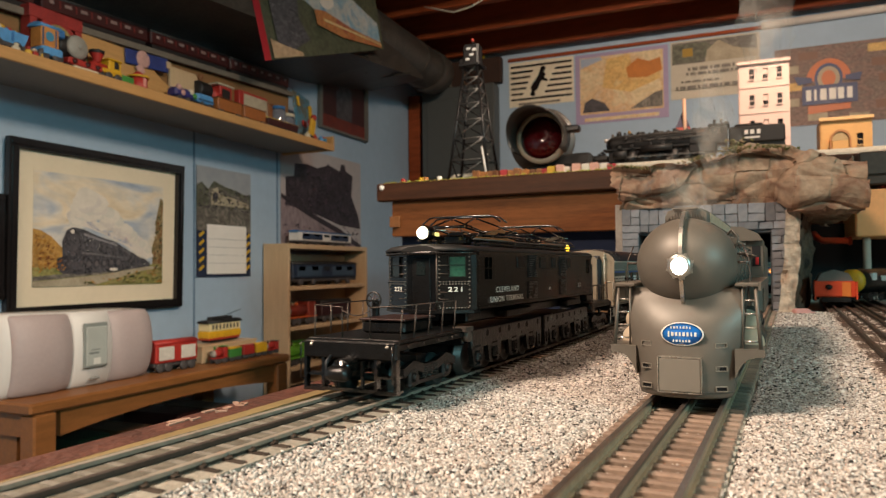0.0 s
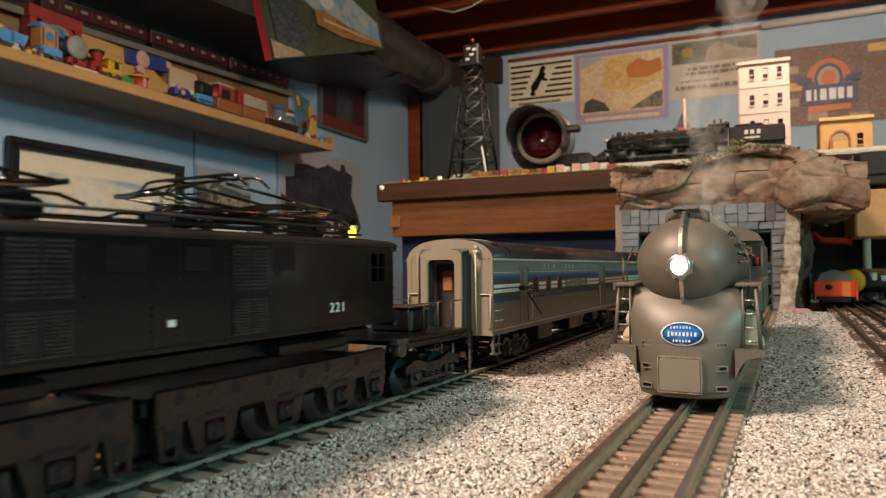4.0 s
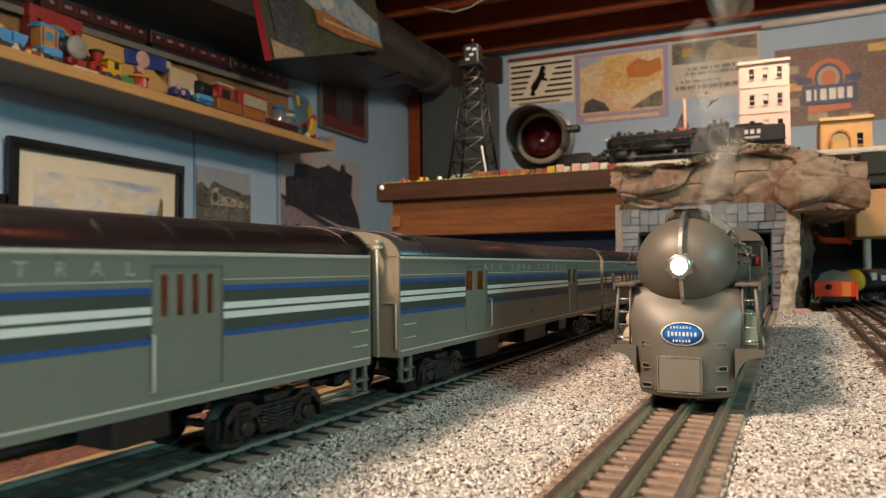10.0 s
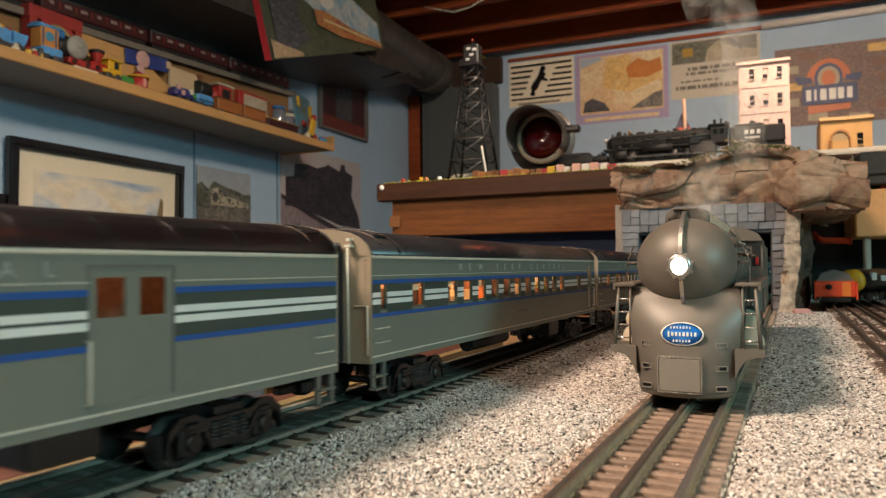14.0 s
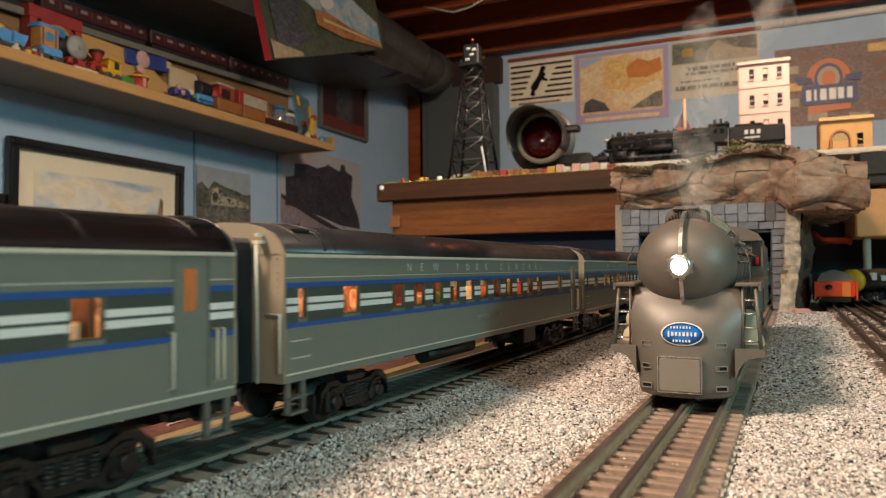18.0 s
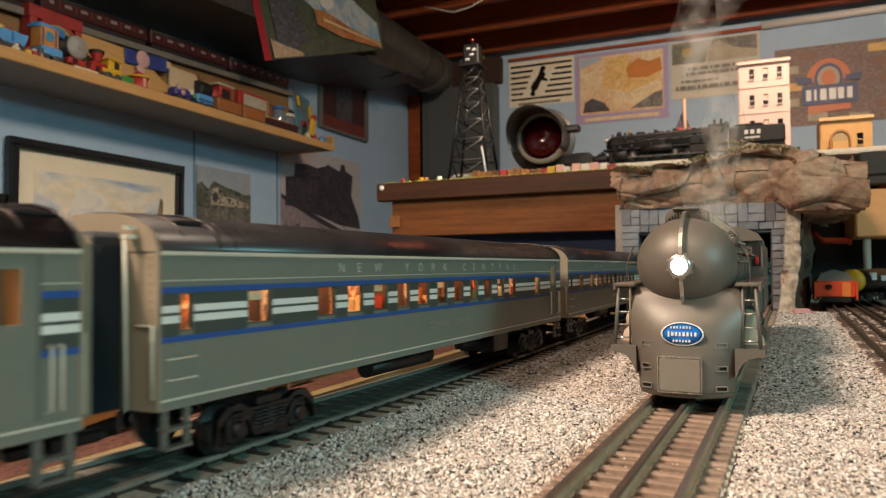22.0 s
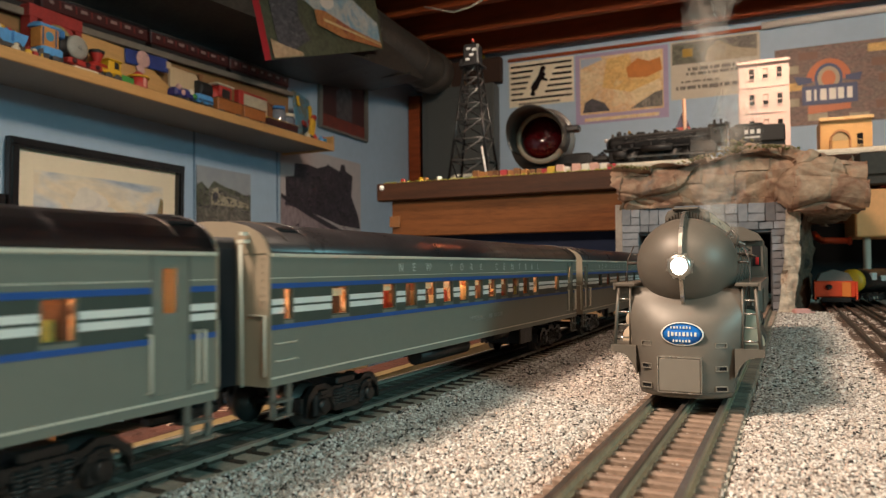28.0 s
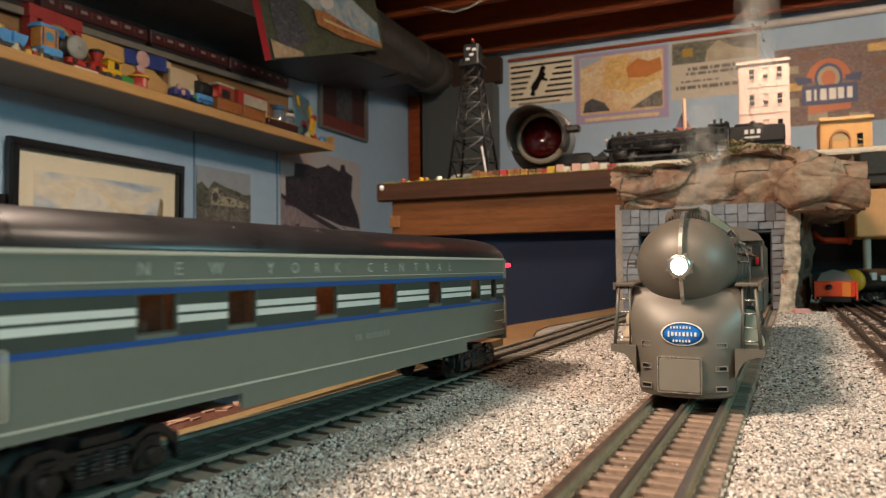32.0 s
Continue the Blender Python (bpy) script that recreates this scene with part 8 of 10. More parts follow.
slant_area("backing", full(0, 0, 1, 1.2), 0.0, mottled("poster_meadow", [(0.035, 0.045, 0.025), (0.085, 0.09, 0.055), (0.055, 0.06, 0.04)], 9, 0.5, 0.03, 60, 0.7))
slant_area("sky_area", [(0.30, 0.80), (0.50, 0.46), (0.90, 0.16), (0.97, 0.10), (0.97, 0.4), (0.5, 1.2), (0.25, 1.2)], 0.004, mottled("poster_sky", [(0.12, 0.24, 0.36), (0.20, 0.32, 0.40), (0.42, 0.42, 0.39), (0.16, 0.28, 0.38)], 8, 0.5, 0.02, 40, 0.9))
slant_area("cloud_area", ring(0.52, 0.72, 0.06, 0.10), 0.008, M["smoke_paint"])
slant_area("engine_area", [(0.07, 0.16), (0.06, 1.0), (0.10, 1.2), (0.24, 1.2), (0.28, 0.9), (0.26, 0.5), (0.32, 0.22), (0.18, 0.10)], 0.008, M["body_paint"])
slant_area("smokebox_area", ring(0.17, 0.86, 0.05, 0.14), 0.012, M["engine_paint"])
slant_area("plate_area", ring(0.175, 0.84, 0.012, 0.035), 0.016, flat("poster_plate", "A0522A"))
slant_area("train_area", [(0.40, 0.42), (0.40, 0.62), (0.48, 0.60), (0.70, 0.34), (0.97, 0.10), (0.97, 0.02), (0.6, 0.22)], 0.012, mottled("poster_coaches", [(0.34, 0.09, 0.04), (0.45, 0.20, 0.07), (0.30, 0.07, 0.05)], 14, 0.5, 0.02, 60, 0.7))
slant_area("coach_line", [(0.46, 0.50), (0.97, 0.075), (0.97, 0.06), (0.46, 0.46)], 0.016, flat("poster_cream", "C8B080"))
slant_area("foreground", [(0.02, 0.02), (0.02, 0.26), (0.12, 0.16), (0.24, 0.06), (0.24, 0.01)], 0.012, mottled("poster_sand", [(0.36, 0.22, 0.12), (0.45, 0.32, 0.20), (0.30, 0.20, 0.12)], 10, 0.5, 0.02, 60, 0.8))
slant_area("edge_strip", full(-0.045, 0, 0.0, 1.2), 0.0, flat("poster_red", "A0202A"))
for q in (2.4, 2.95, 3.4):
    part("flange", Shape().loft([[(-2.079, q, 1.035 + (q - 1.9) * 0.066), (-1.684 + (q - 1.9) * 0.03, q, 1.035 + (q - 1.9) * 0.066), (-1.684 + (q - 1.9) * 0.03, q + 0.02, 1.035 + (q - 1.9) * 0.066), (-2.079, q + 0.02, 1.035 + (q - 1.9) * 0.066)], [(-2.079, q, 1.046 + (q - 1.9) * 0.066), (-1.684 + (q - 1.9) * 0.03, q, 1.046 + (q - 1.9) * 0.066), (-1.684 + (q - 1.9) * 0.03, q + 0.02, 1.046 + (q - 1.9) * 0.066), (-2.079, q + 0.02, 1.046 + (q - 1.9) * 0.066)]], smooth=False), M["duct"], bx)
for q, x in ((2.62, -1.78), (3.2, -1.8), (2.66, -1.95)):
    part("rivet", Shape().lathe([(0, -0.004), (0.006, -0.002), (0.007, 0.002)], (x, q, 1.02 + (q - 1.9) * 0.066), "z", 10), M["rail_dark"], bx)
# ---- shelf, bench and bookcase on the left side ----
sh = thing("wall_shelf", "long pine wall shelf holding toy trains", "shelf")
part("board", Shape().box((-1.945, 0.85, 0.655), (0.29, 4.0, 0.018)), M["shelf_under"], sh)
part("lip", Shape().box((-1.795, 0.85, 0.652), (0.012, 4.0, 0.034), b=0.002), M["pine"], sh, "pine front edging")
part("end_piece", Shape().box((-1.94, 2.856, 0.672), (0.30, 0.014, 0.070), b=0.002), M["pine"], sh)
us = thing("upper_ledge", "dark narrow ledge above the toy shelf", "shelf")
part("board", Shape().box((0, -0.1, 0), (0.19, 2.60, 0.018)), M["deckbeam"], us, "", pose(-1.985, 1.46, 0.822, 2.6, 0, 0))
part("lip", Shape().box((0.098, -0.1, 0.0), (0.010, 2.60, 0.022), b=0.002), flat("ledge_grey", "6A6258", var=0.25, scale=20), us, "grey-brown front edging", pose(-1.985, 1.46, 0.822, 2.6, 0, 0))
part("backboard", Shape().loft([[(x, 0.0, 0.666), (x, 2.655, 0.666), (x, 2.655, 0.866), (x, 0.0, 0.745)] for x in (-1.920, -1.910)], smooth=False), M["backboard"], us)

WHEEL = {}


def toy_wheel(r):
    if r not in WHEEL:
        WHEEL[r] = Shape().lathe([(0, -0.35 * r), (r * 0.9, -0.35 * r), (r, -0.2 * r), (r, 0.25 * r), (r * 0.8, 0.35 * r), (0, 0.3 * r)], axis="x", n=14).mesh("wheel", M["toy_wheel"])
    return WHEEL[r]


M["toy_wheel"] = material("toy_wheel_dark", (0.05, 0.045, 0.045), 0.5, var=0.2)


def toy_car(label, x, y, z, length, width, height, col, roof=None, band=None, style="wagon", turn=0.0, group=""):
    """A toy rail vehicle that runs along y: body, chassis, wheels and its own top."""
    t = thing("toy_train" if style in ("engine", "diesel") else "toy_wagon", label, "toy train", pose(x, y, z, 0, 0, turn), group=group)
    r = height * 0.16
    part("chassis", Shape().box((0, 0, r * 1.5), (width * 0.8, length, r * 0.9), b=r * 0.2), M["toy_wheel"], t)
    b0 = r * 1.9
    hb = height - b0
    if style == "engine":
        part("boiler", Shape().lathe([(0, -length * 0.46), (hb * 0.30, -length * 0.46), (hb * 0.34, -length * 0.43), (hb * 0.34, length * 0.18), (0, length * 0.18)], (0, 0, b0 + hb * 0.42), "y", 18), col, t)
        part("cab", Shape().box((0, length * 0.31, b0 + hb * 0.48), (width, length * 0.30, hb * 0.92), b=hb * 0.05), col, t)
        part("cab_roof", Shape().box((0, length * 0.31, b0 + hb * 0.97), (width * 1.1, length * 0.36, hb * 0.07), b=hb * 0.03), roof or col, t)
        part("chimney", Shape().lathe([(hb * 0.10, 0), (hb * 0.09, hb * 0.28), (hb * 0.14, hb * 0.36), (0, hb * 0.36)], (0, -length * 0.33, b0 + hb * 0.70), "z", 12), roof or M["toy_wheel"], t)
        part("dome", Shape().lathe([(hb * 0.11, 0), (hb * 0.11, hb * 0.12), (hb * 0.06, hb * 0.2), (0, hb * 0.21)], (0, -length * 0.08, b0 + hb * 0.70), "z", 12), band or col, t)
        part("running_plate", Shape().box((0, 0, b0 + hb * 0.04), (width * 1.04, length, hb * 0.08), b=hb * 0.02), band or col, t)
        part("smokebox_front", Shape().lathe([(0, -0.004), (hb * 0.31, -0.002), (hb * 0.33, 0.004)], (0, -length * 0.465, b0 + hb * 0.42), "y", 18), flat("toy_grey", "8C8880"), t)
    else:
        part("body", Shape().box((0, 0, b0 + hb * 0.45), (width, length * 0.97, hb * 0.9), b=hb * 0.06), col, t)
        if roof:
            part("roof", Shape().loft([[(width * 0.53, q, b0 + hb * 0.88), (width * 0.34, q, b0 + hb * 1.02), (0, q, b0 + hb * 1.07), (-width * 0.34, q, b0 + hb * 1.02), (-width * 0.53, q, b0 + hb * 0.88)] for q in (-length * 0.5, length * 0.5)]), roof, t)
        if band:
            for q in (-0.25, 0.25):
                part("side_panel", Shape().box((width * 0.5 + 0.001, length * q, b0 + hb * 0.45), (0.003, length * 0.34, hb * 0.62), b=0.001), band, t)
        if style == "diesel":
            for q in range(5):
                part("window", Shape().box((width * 0.5 + 0.001, length * (-0.36 + q * 0.18), b0 + hb * 0.62), (0.003, length * 0.09, hb * 0.26)), M["frame_black"], t)
    for q in (-0.36, -0.18, 0.18, 0.36):
        for sx in (1, -1):
            part("wheel", toy_wheel(round(r, 4)), None, t, "", pose(width * 0.36 * sx, length * q, r))
    return t


RED, YEL, BLU, GRN, ORG = flat("toy_red", "A02A22", var=0.25, scale=60), flat("toy_yellow", "C89A1C", var=0.2, scale=60), flat("toy_blue", "2C659C", var=0.25, scale=60), flat("toy_green", "3A7A34"), flat("toy_orange", "C05A22")
BLK, BRN, WHT, MAR = flat("toy_black", "1C1A1A"), flat("toy_brown", "7A4A26"), M["white"], flat("maroon_coach", "380D0C")
ZS = 0.664
toys = "toy trains on the shelf"
TEAL, SKY, PALE = flat("toy_teal", "3A7C9C", var=0.25, scale=60), flat("toy_skyblue", "4F8CC0", var=0.2, scale=60), flat("toy_pale", "C8BCA4", var=0.2, scale=60)
XT = -1.835
bw = thing("toy_wagon", "bright blue toy wagon heaped with mixed small toys", "toy train", pose(XT, 1.215, ZS), group=toys)
part("chassis", Shape().box((0, 0, 0.018), (0.055, 0.17, 0.014), b=0.003), M["toy_wheel"], bw)
part("tub", Shape().loft([[(0.030 * k, 0.082 * k, z), (-0.030 * k, 0.082 * k, z), (-0.030 * k, -0.082 * k, z), (0.030 * k, -0.082 * k, z)] for z, k in ((0.024, 0.92), (0.040, 1.0), (0.056, 1.04), (0.056, 0.94), (0.044, 0.92))], smooth=False), SKY, bw)
part("side_rib", Shape().box((0.031, -0.04, 0.042), (0.003, 0.006, 0.026)).box((0.031, 0.0, 0.042), (0.003, 0.006, 0.026)).box((0.031, 0.04, 0.042), (0.003, 0.006, 0.026)), BLU, bw)
for q in (-0.055, 0.0, 0.055):
    for sx in (1, -1):
        part("wheel", toy_wheel(0.0150), None, bw, "", pose(0.026 * sx, q, 0.0150))
rt = random.Random(12)
for i in range(16):
    c = (TEAL, SKY, PALE, TEAL, YEL, SKY, RED, TEAL)[i % 8]
    ld = thing("toy_load", "small coloured toy piece heaped in the blue wagon", "toy", pose(XT + rt.uniform(-0.018, 0.022), 1.150 + 0.0085 * i, ZS + 0.050 + rt.uniform(0, 0.012), rt.uniform(-35, 35), rt.uniform(-35, 35), rt.uniform(0, 90)), group="toy loads")
    part("toy_body", Shape().box((0, 0, 0.008), (0.016, 0.022, 0.014), b=0.003) if i % 2 else Shape().lathe([(0.004, 0), (0.011, 0.004), (0.012, 0.014), (0.006, 0.022), (0, 0.024)], n=10), c, ld)
    part("band", Shape().box((0, 0, 0.008), (0.0175, 0.004, 0.0155)), BLU if i % 3 else YEL, ld)
for i, (q, c) in enumerate(((1.175, PALE), (1.265, PALE), (1.300, YEL), (1.318, RED), (1.335, YEL))):
    ld = thing("toy_figure_block", "small pale and yellow toy blocks before the wagon", "toy", pose(-1.805, q, ZS, 0, 0, i * 31), group="toy bricks")
    part("brick", Shape().box((0, 0, 0.009), (0.016, 0.020, 0.018), b=0.003), c, ld)
    part("stud", Shape().lathe([(0.006, 0.0), (0.007, 0.006), (0, 0.009)], (0, 0, 0.018), "z", 10), PALE if i % 2 else RED, ld)
hs = thing("toy_train", "blue and orange toy cab with a printed side", "toy train", pose(-1.825, 1.365, ZS), group=toys)
part("cab", Shape().box((0, 0, 0.070), (0.05, 0.056, 0.062), b=0.004), flat("block_tan", "B87A3C", var=0.35, scale=60), hs)
part("bunker", Shape().box((0.002, 0.004, 0.030), (0.056, 0.066, 0.026), b=0.004), SKY, hs)
part("cab_roof", Shape().loft([[(x, q, z) for x, z in ((0.030, 0.100), (0.022, 0.108), (0, 0.112), (-0.022, 0.108), (-0.030, 0.100))] for q in (-0.034, 0.036)]), SKY, hs)
part("whistle", Shape().box((0.01, 0.040, 0.094), (0.024, 0.020, 0.026), b=0.004), BLU, hs)
part("printed_panel", Shape().lathe([(0, 0.0), (0.012, 0.001), (0.014, 0.003)], (0.0235, -0.004, 0.072), "x", 12), TEAL, hs)
part("panel_line", Shape().box((0.0255, 0.016, 0.070), (0.002, 0.004, 0.05)).box((0.0255, -0.024, 0.070), (0.002, 0.004, 0.05)), flat("toy_navy", "24486E"), hs)
for q in (-0.022, 0.022):
    for sx in (1, -1):
        part("wheel", toy_wheel(0.0170), None, hs, "", pose(0.024 * sx, q, 0.0170))
part("track_piece", Shape().box((0.0, -0.06, 0.002), (0.058, 0.24, 0.004)), BLK, hs)
arch_toy = thing("toy_tunnel", "red toy tunnel arch with a cream rim", "toy tunnel", pose(-1.880, 1.430, ZS) @ Matrix.Diagonal((1, 0.86, 1.12, 1)), group="")
prev = []
for i in range(13):
    a = math.pi * i / 12
    prev.append([(q, math.cos(a) * rr, 0.045 + math.sin(a) * rr) for q, rr in ((-0.02, 0.066), (0.02, 0.066), (0.02, 0.095), (-0.02, 0.095))])
part("arch", Shape().loft(prev, smooth=False).box((0, 0.086, 0.070), (0.04, 0.026, 0.140)).box((0, -0.086, 0.070), (0.04, 0.026, 0.140)).box((0, 0, 0.140), (0.042, 0.205, 0.034), b=0.002), flat("tunnel_red", "8E2A26", var=0.3, scale=30), arch_toy)
part("arch_rim", Shape().loft([[(q, math.cos(math.pi * i / 12) * rr, 0.045 + math.sin(math.pi * i / 12) * rr) for q, rr in ((0.021, 0.064), (0.026, 0.064), (0.026, 0.076), (0.021, 0.076))] for i in range(13)], smooth=False), flat("arch_cream", "8A7C4E", var=0.4, scale=90), arch_toy)
dsk = thing("toy_train", "black toy engine with a plain grey round front", "toy train", pose(-1.845, 1.470, ZS), group=toys)
part("boiler", Shape().lathe([(0, -0.05), (0.036, -0.05), (0.038, -0.045), (0.038, 0.045), (0, 0.045)], (-0.010, -0.012, 0.072), "y", 22), BLK, dsk)
part("front_disc", Shape().lathe([(0, 0.010), (0.018, 0.009), (0.030, 0.004), (0.035, 0.0), (0.037, -0.006)], (0.030, -0.004, 0.074), "x", 24), flat("toy_grey", "8C8880", var=0.2, scale=50), dsk)
part("nose", Shape().lathe([(0, 0.008), (0.006, 0.005), (0.008, 0.0)], (0.038, -0.004, 0.072), "x", 10), flat("toy_grey", "8C8880", var=0.2, scale=50), dsk)
part("buffer_beam", Shape().box((0.01, 0.016, 0.026), (0.064, 0.120, 0.020), b=0.004), RED, dsk)
for q in (-0.025, 0.02, 0.055):
    part("buffer", Shape().lathe([(0, 0.006), (0.007, 0.005), (0.008, 0.0)], (0.042, q, 0.026), "x", 10), MAR, dsk)
part("stand", Shape().box((0.024, 0.016, 0.007), (0.04, 0.085, 0.014), b=0.002), PALE, dsk)
for q in (-0.03, 0.065):
    part("wheel", toy_wheel(0.0140), None, dsk, "", pose(0.024, q, 0.0140))
ye = thing("toy_train", "yellow toy cab engine with a red boiler and black funnel", "toy train", pose(XT, 1.575, ZS), group=toys)
part("boiler", Shape().lathe([(0, -0.050), (0.018, -0.050), (0.020, -0.046), (0.020, 0.0), (0, 0.0)], (0, 0, 0.034), "y", 16), RED, ye)
part("funnel", Shape().lathe([(0.010, 0.046), (0.012, 0.060), (0.020, 0.078), (0.022, 0.082), (0, 0.084)], (0, -0.026, 0), "z", 14), RED, ye)
part("funnel_cap", Shape().lathe([(0.022, 0.080), (0.023, 0.090), (0.012, 0.094), (0, 0.094)], (0, -0.026, 0), "z", 14), BLK, ye)
part("cab", Shape().box((0, 0.024, 0.042), (0.045, 0.048, 0.050), b=0.003).box((0, 0.012, 0.030), (0.05, 0.075, 0.014), b=0.003), YEL, ye)
part("cab_window", Shape().box((0.0225, 0.030, 0.054), (0.003, 0.018, 0.022), b=0.001), BLK, ye)
part("cab_roof", Shape().box((0, 0.024, 0.070), (0.052, 0.056, 0.006), b=0.002), YEL, ye)
part("chassis", Shape().box((0, 0, 0.016), (0.040, 0.105, 0.012), b=0.002), BLK, ye)
for q in (-0.034, 0.0, 0.034):
    part("wheel", toy_wheel(0.0140), None, ye, "", pose(0.022, q, 0.0140))
toy_car("small green toy wagon on the shelf", XT, 1.648, ZS, 0.05, 0.05, 0.034, GRN, None, None, "wagon", 0, toys)
bk = thing("toy_bucket", "red and yellow toy canister on the shelf", "toy", pose(XT, 1.712, ZS))
part("can", Shape().lathe([(0.028, 0.004), (0.030, 0.008), (0.028, 0.044), (0, 0.044)], n=18), RED, bk)
part("lid", Shape().lathe([(0.035, 0.044), (0.035, 0.050), (0.024, 0.053), (0, 0.053)], n=18), YEL, bk)
part("cap", Shape().lathe([(0.022, 0.053), (0.018, 0.058), (0.008, 0.066), (0, 0.067)], n=14), RED, bk)
part("label", Shape().box((0.0275, 0.0, 0.026), (0.004, 0.012, 0.030)), flat("label_pink", "C88A80"), bk)
part("foot", Shape().lathe([(0.034, 0.0), (0.034, 0.005), (0, 0.005)], n=16), YEL, bk)
sl = thing("wooden_ramp", "brown curved plywood piece behind the toys", "board", pose(-1.905, 1.83, ZS))
prof = [(-0.30, 0), (0.10, 0), (0.098, 0.040), (0.085, 0.060), (0.03, 0.085), (-0.02, 0.118), (-0.10, 0.150), (-0.30, 0.150)]
part("panel", Shape().loft([[(x, y, z) for y, z in prof] for x in (0, 0.02)], smooth=False), M["pine"], sl)
part("printed_card", Shape().box((0.027, -0.03, 0.133), (0.006, 0.19, 0.050), pose(0, 0, 0, 4, 0, 0), b=0.002), flat("card_blue", "26346E", var=0.5, scale=24), sl)
part("pale_print", Shape().lathe([(0, 0.004), (0.018, 0.003), (0.028, 0.001), (0.030, 0.0)], (0.030, -0.060, 0.130), "x", 14).box((0.032, -0.018, 0.116), (0.003, 0.03, 0.03), pose(0, 0, 0, 30, 0, 0)), flat("card_pink", "B89088", var=0.3, scale=60), sl)
part("tan_print", Shape().box((0.031, 0.055, 0.140), (0.003, 0.02, 0.024)), M["birch"], sl)
part("stave", Shape().box((0.045, 0.088, 0.028), (0.04, 0.03, 0.056), b=0.006), M["pine"], sl)
pb = thing("tan_board", "tan plywood board standing against the ledge", "board", pose(-1.898, 1.985, ZS))
part("panel", Shape().box((0, 0, 0.075), (0.014, 0.150, 0.145), b=0.002), M["birch"], pb)
pu = thing("toy_train", "purple toy engine with pale figures and a blue tender", "toy train", pose(XT, 1.955, ZS), group=toys)
part("chassis", Shape().box((0, 0, 0.014), (0.045, 0.20, 0.010), b=0.002), BLK, pu)
part("body", Shape().box((0, -0.050, 0.036), (0.048, 0.095, 0.036), b=0.008), flat("toy_purple", "2C2A66", var=0.4, scale=50), pu)
part("tender", Shape().box((0, 0.052, 0.036), (0.050, 0.084, 0.036), b=0.006), SKY, pu)
part("tender_stripe", Shape().box((0.0245, 0.052, 0.030), (0.003, 0.080, 0.008), b=0.001), flat("toy_navy", "24486E"), pu)
for q, z, c in ((-0.082, 0.052, "card_pink"), (-0.064, 0.036, "card_pink"), (-0.022, 0.046, "toy_pale"), (-0.006, 0.034, "toy_green")):
    part("printed_lump", Shape().lathe([(0, 0.010), (0.008, 0.008), (0.013, 0.0), (0.010, -0.006)], (0.020, q, z), "x", 10), M[c], pu)
for q in (-0.08, -0.04, 0.03, 0.075):
    part("wheel", toy_wheel(0.0120), None, pu, "", pose(0.022, q, 0.0120))
re = thing("toy_train", "red and black toy steam engine with a pale roof", "toy train", pose(-1.885, 2.115, ZS), group=toys)
part("smokebox", Shape().lathe([(0, -0.085), (0.030, -0.085), (0.033, -0.078), (0.033, -0.025), (0, -0.025)], (0, 0, 0.092), "y", 18), BLK, re)
part("boiler", Shape().lathe([(0.032, -0.025), (0.032, 0.040), (0, 0.040)], (0, 0, 0.082), "y", 18), RED, re)
part("cab", Shape().box((0, 0.050, 0.080), (0.062, 0.07, 0.095), b=0.003), RED, re)
part("cab_roof", Shape().box((0, 0.050, 0.131), (0.070, 0.10, 0.008), b=0.003), PALE, re)
part("cab_opening", Shape().box((0.0305, 0.050, 0.096), (0.003, 0.046, 0.036)), BLK, re)
part("funnel", Shape().lathe([(0.010, 0.118), (0.009, 0.135), (0.016, 0.148), (0, 0.150)], (0, -0.060, 0), "z", 12), BRN, re)
part("chassis", Shape().box((0, 0, 0.030), (0.052, 0.19, 0.030), b=0.003), BLK, re)
for q in (-0.06, -0.01, 0.05):
    part("wheel", toy_wheel(0.0220), None, re, "", pose(0.026, q, 0.0220))
for i, q in enumerate((2.135, 2.285)):
    b = thing("wooden_crate", "orange-brown wooden toy crate on wheels", "crate", pose(XT, q, ZS), group="crates on the shelf")
    part("box", Shape().box((0, 0, 0.036), (0.06, 0.138, 0.046), b=0.003), flat("crate_rust", "96582A", var=0.25, scale=40), b)
    part("rim", Shape().box((0, 0, 0.060), (0.063, 0.141, 0.004), b=0.001), flat("crate_edge", "6A3A1C"), b)
    for sy in (-0.05, 0.05):
        part("wheel", toy_wheel(0.014), None, b, "", pose(0.025, sy, 0.014))
bb = thing("toy_box", "red boxed toy with a pale printed window", "box", pose(-1.915, 2.375, ZS))
part("carton", Shape().box((0, 0, 0.074), (0.06, 0.19, 0.148), b=0.002), RED, bb)
part("print", Shape().box((0.031, 0.012, 0.092), (0.002, 0.155, 0.090)), flat("print_pale", "A89C88", var=0.3, scale=24), bb)
part("print_train", Shape().box((0.0325, 0.0, 0.066), (0.002, 0.10, 0.020), b=0.001).box((0.0325, 0.03, 0.082), (0.002, 0.03, 0.014)), flat("print_grey", "5A5850", var=0.4, scale=60), bb)
ps = thing("wooden_post", "brown wooden post beside the boxed toy", "post", pose(-1.89, 2.478, ZS))
part("shaft", Shape().box((0, 0, 0.062), (0.03, 0.030, 0.124), b=0.003), BRN, ps)
part("cap", Shape().box((0, 0, 0.127), (0.036, 0.036, 0.008), b=0.002), BRN, ps)
toy_car("yellow and maroon toy coach on the shelf", -1.825, 2.475, ZS, 0.22, 0.045, 0.046, MAR, flat("coach_cream", "C0A050"), None, "wagon", 0, toys)
M["clear"] = material("clear_plastic", (0.16, 0.17, 0.20), 0.08, var=0.4, scale=40, coat=0.8)
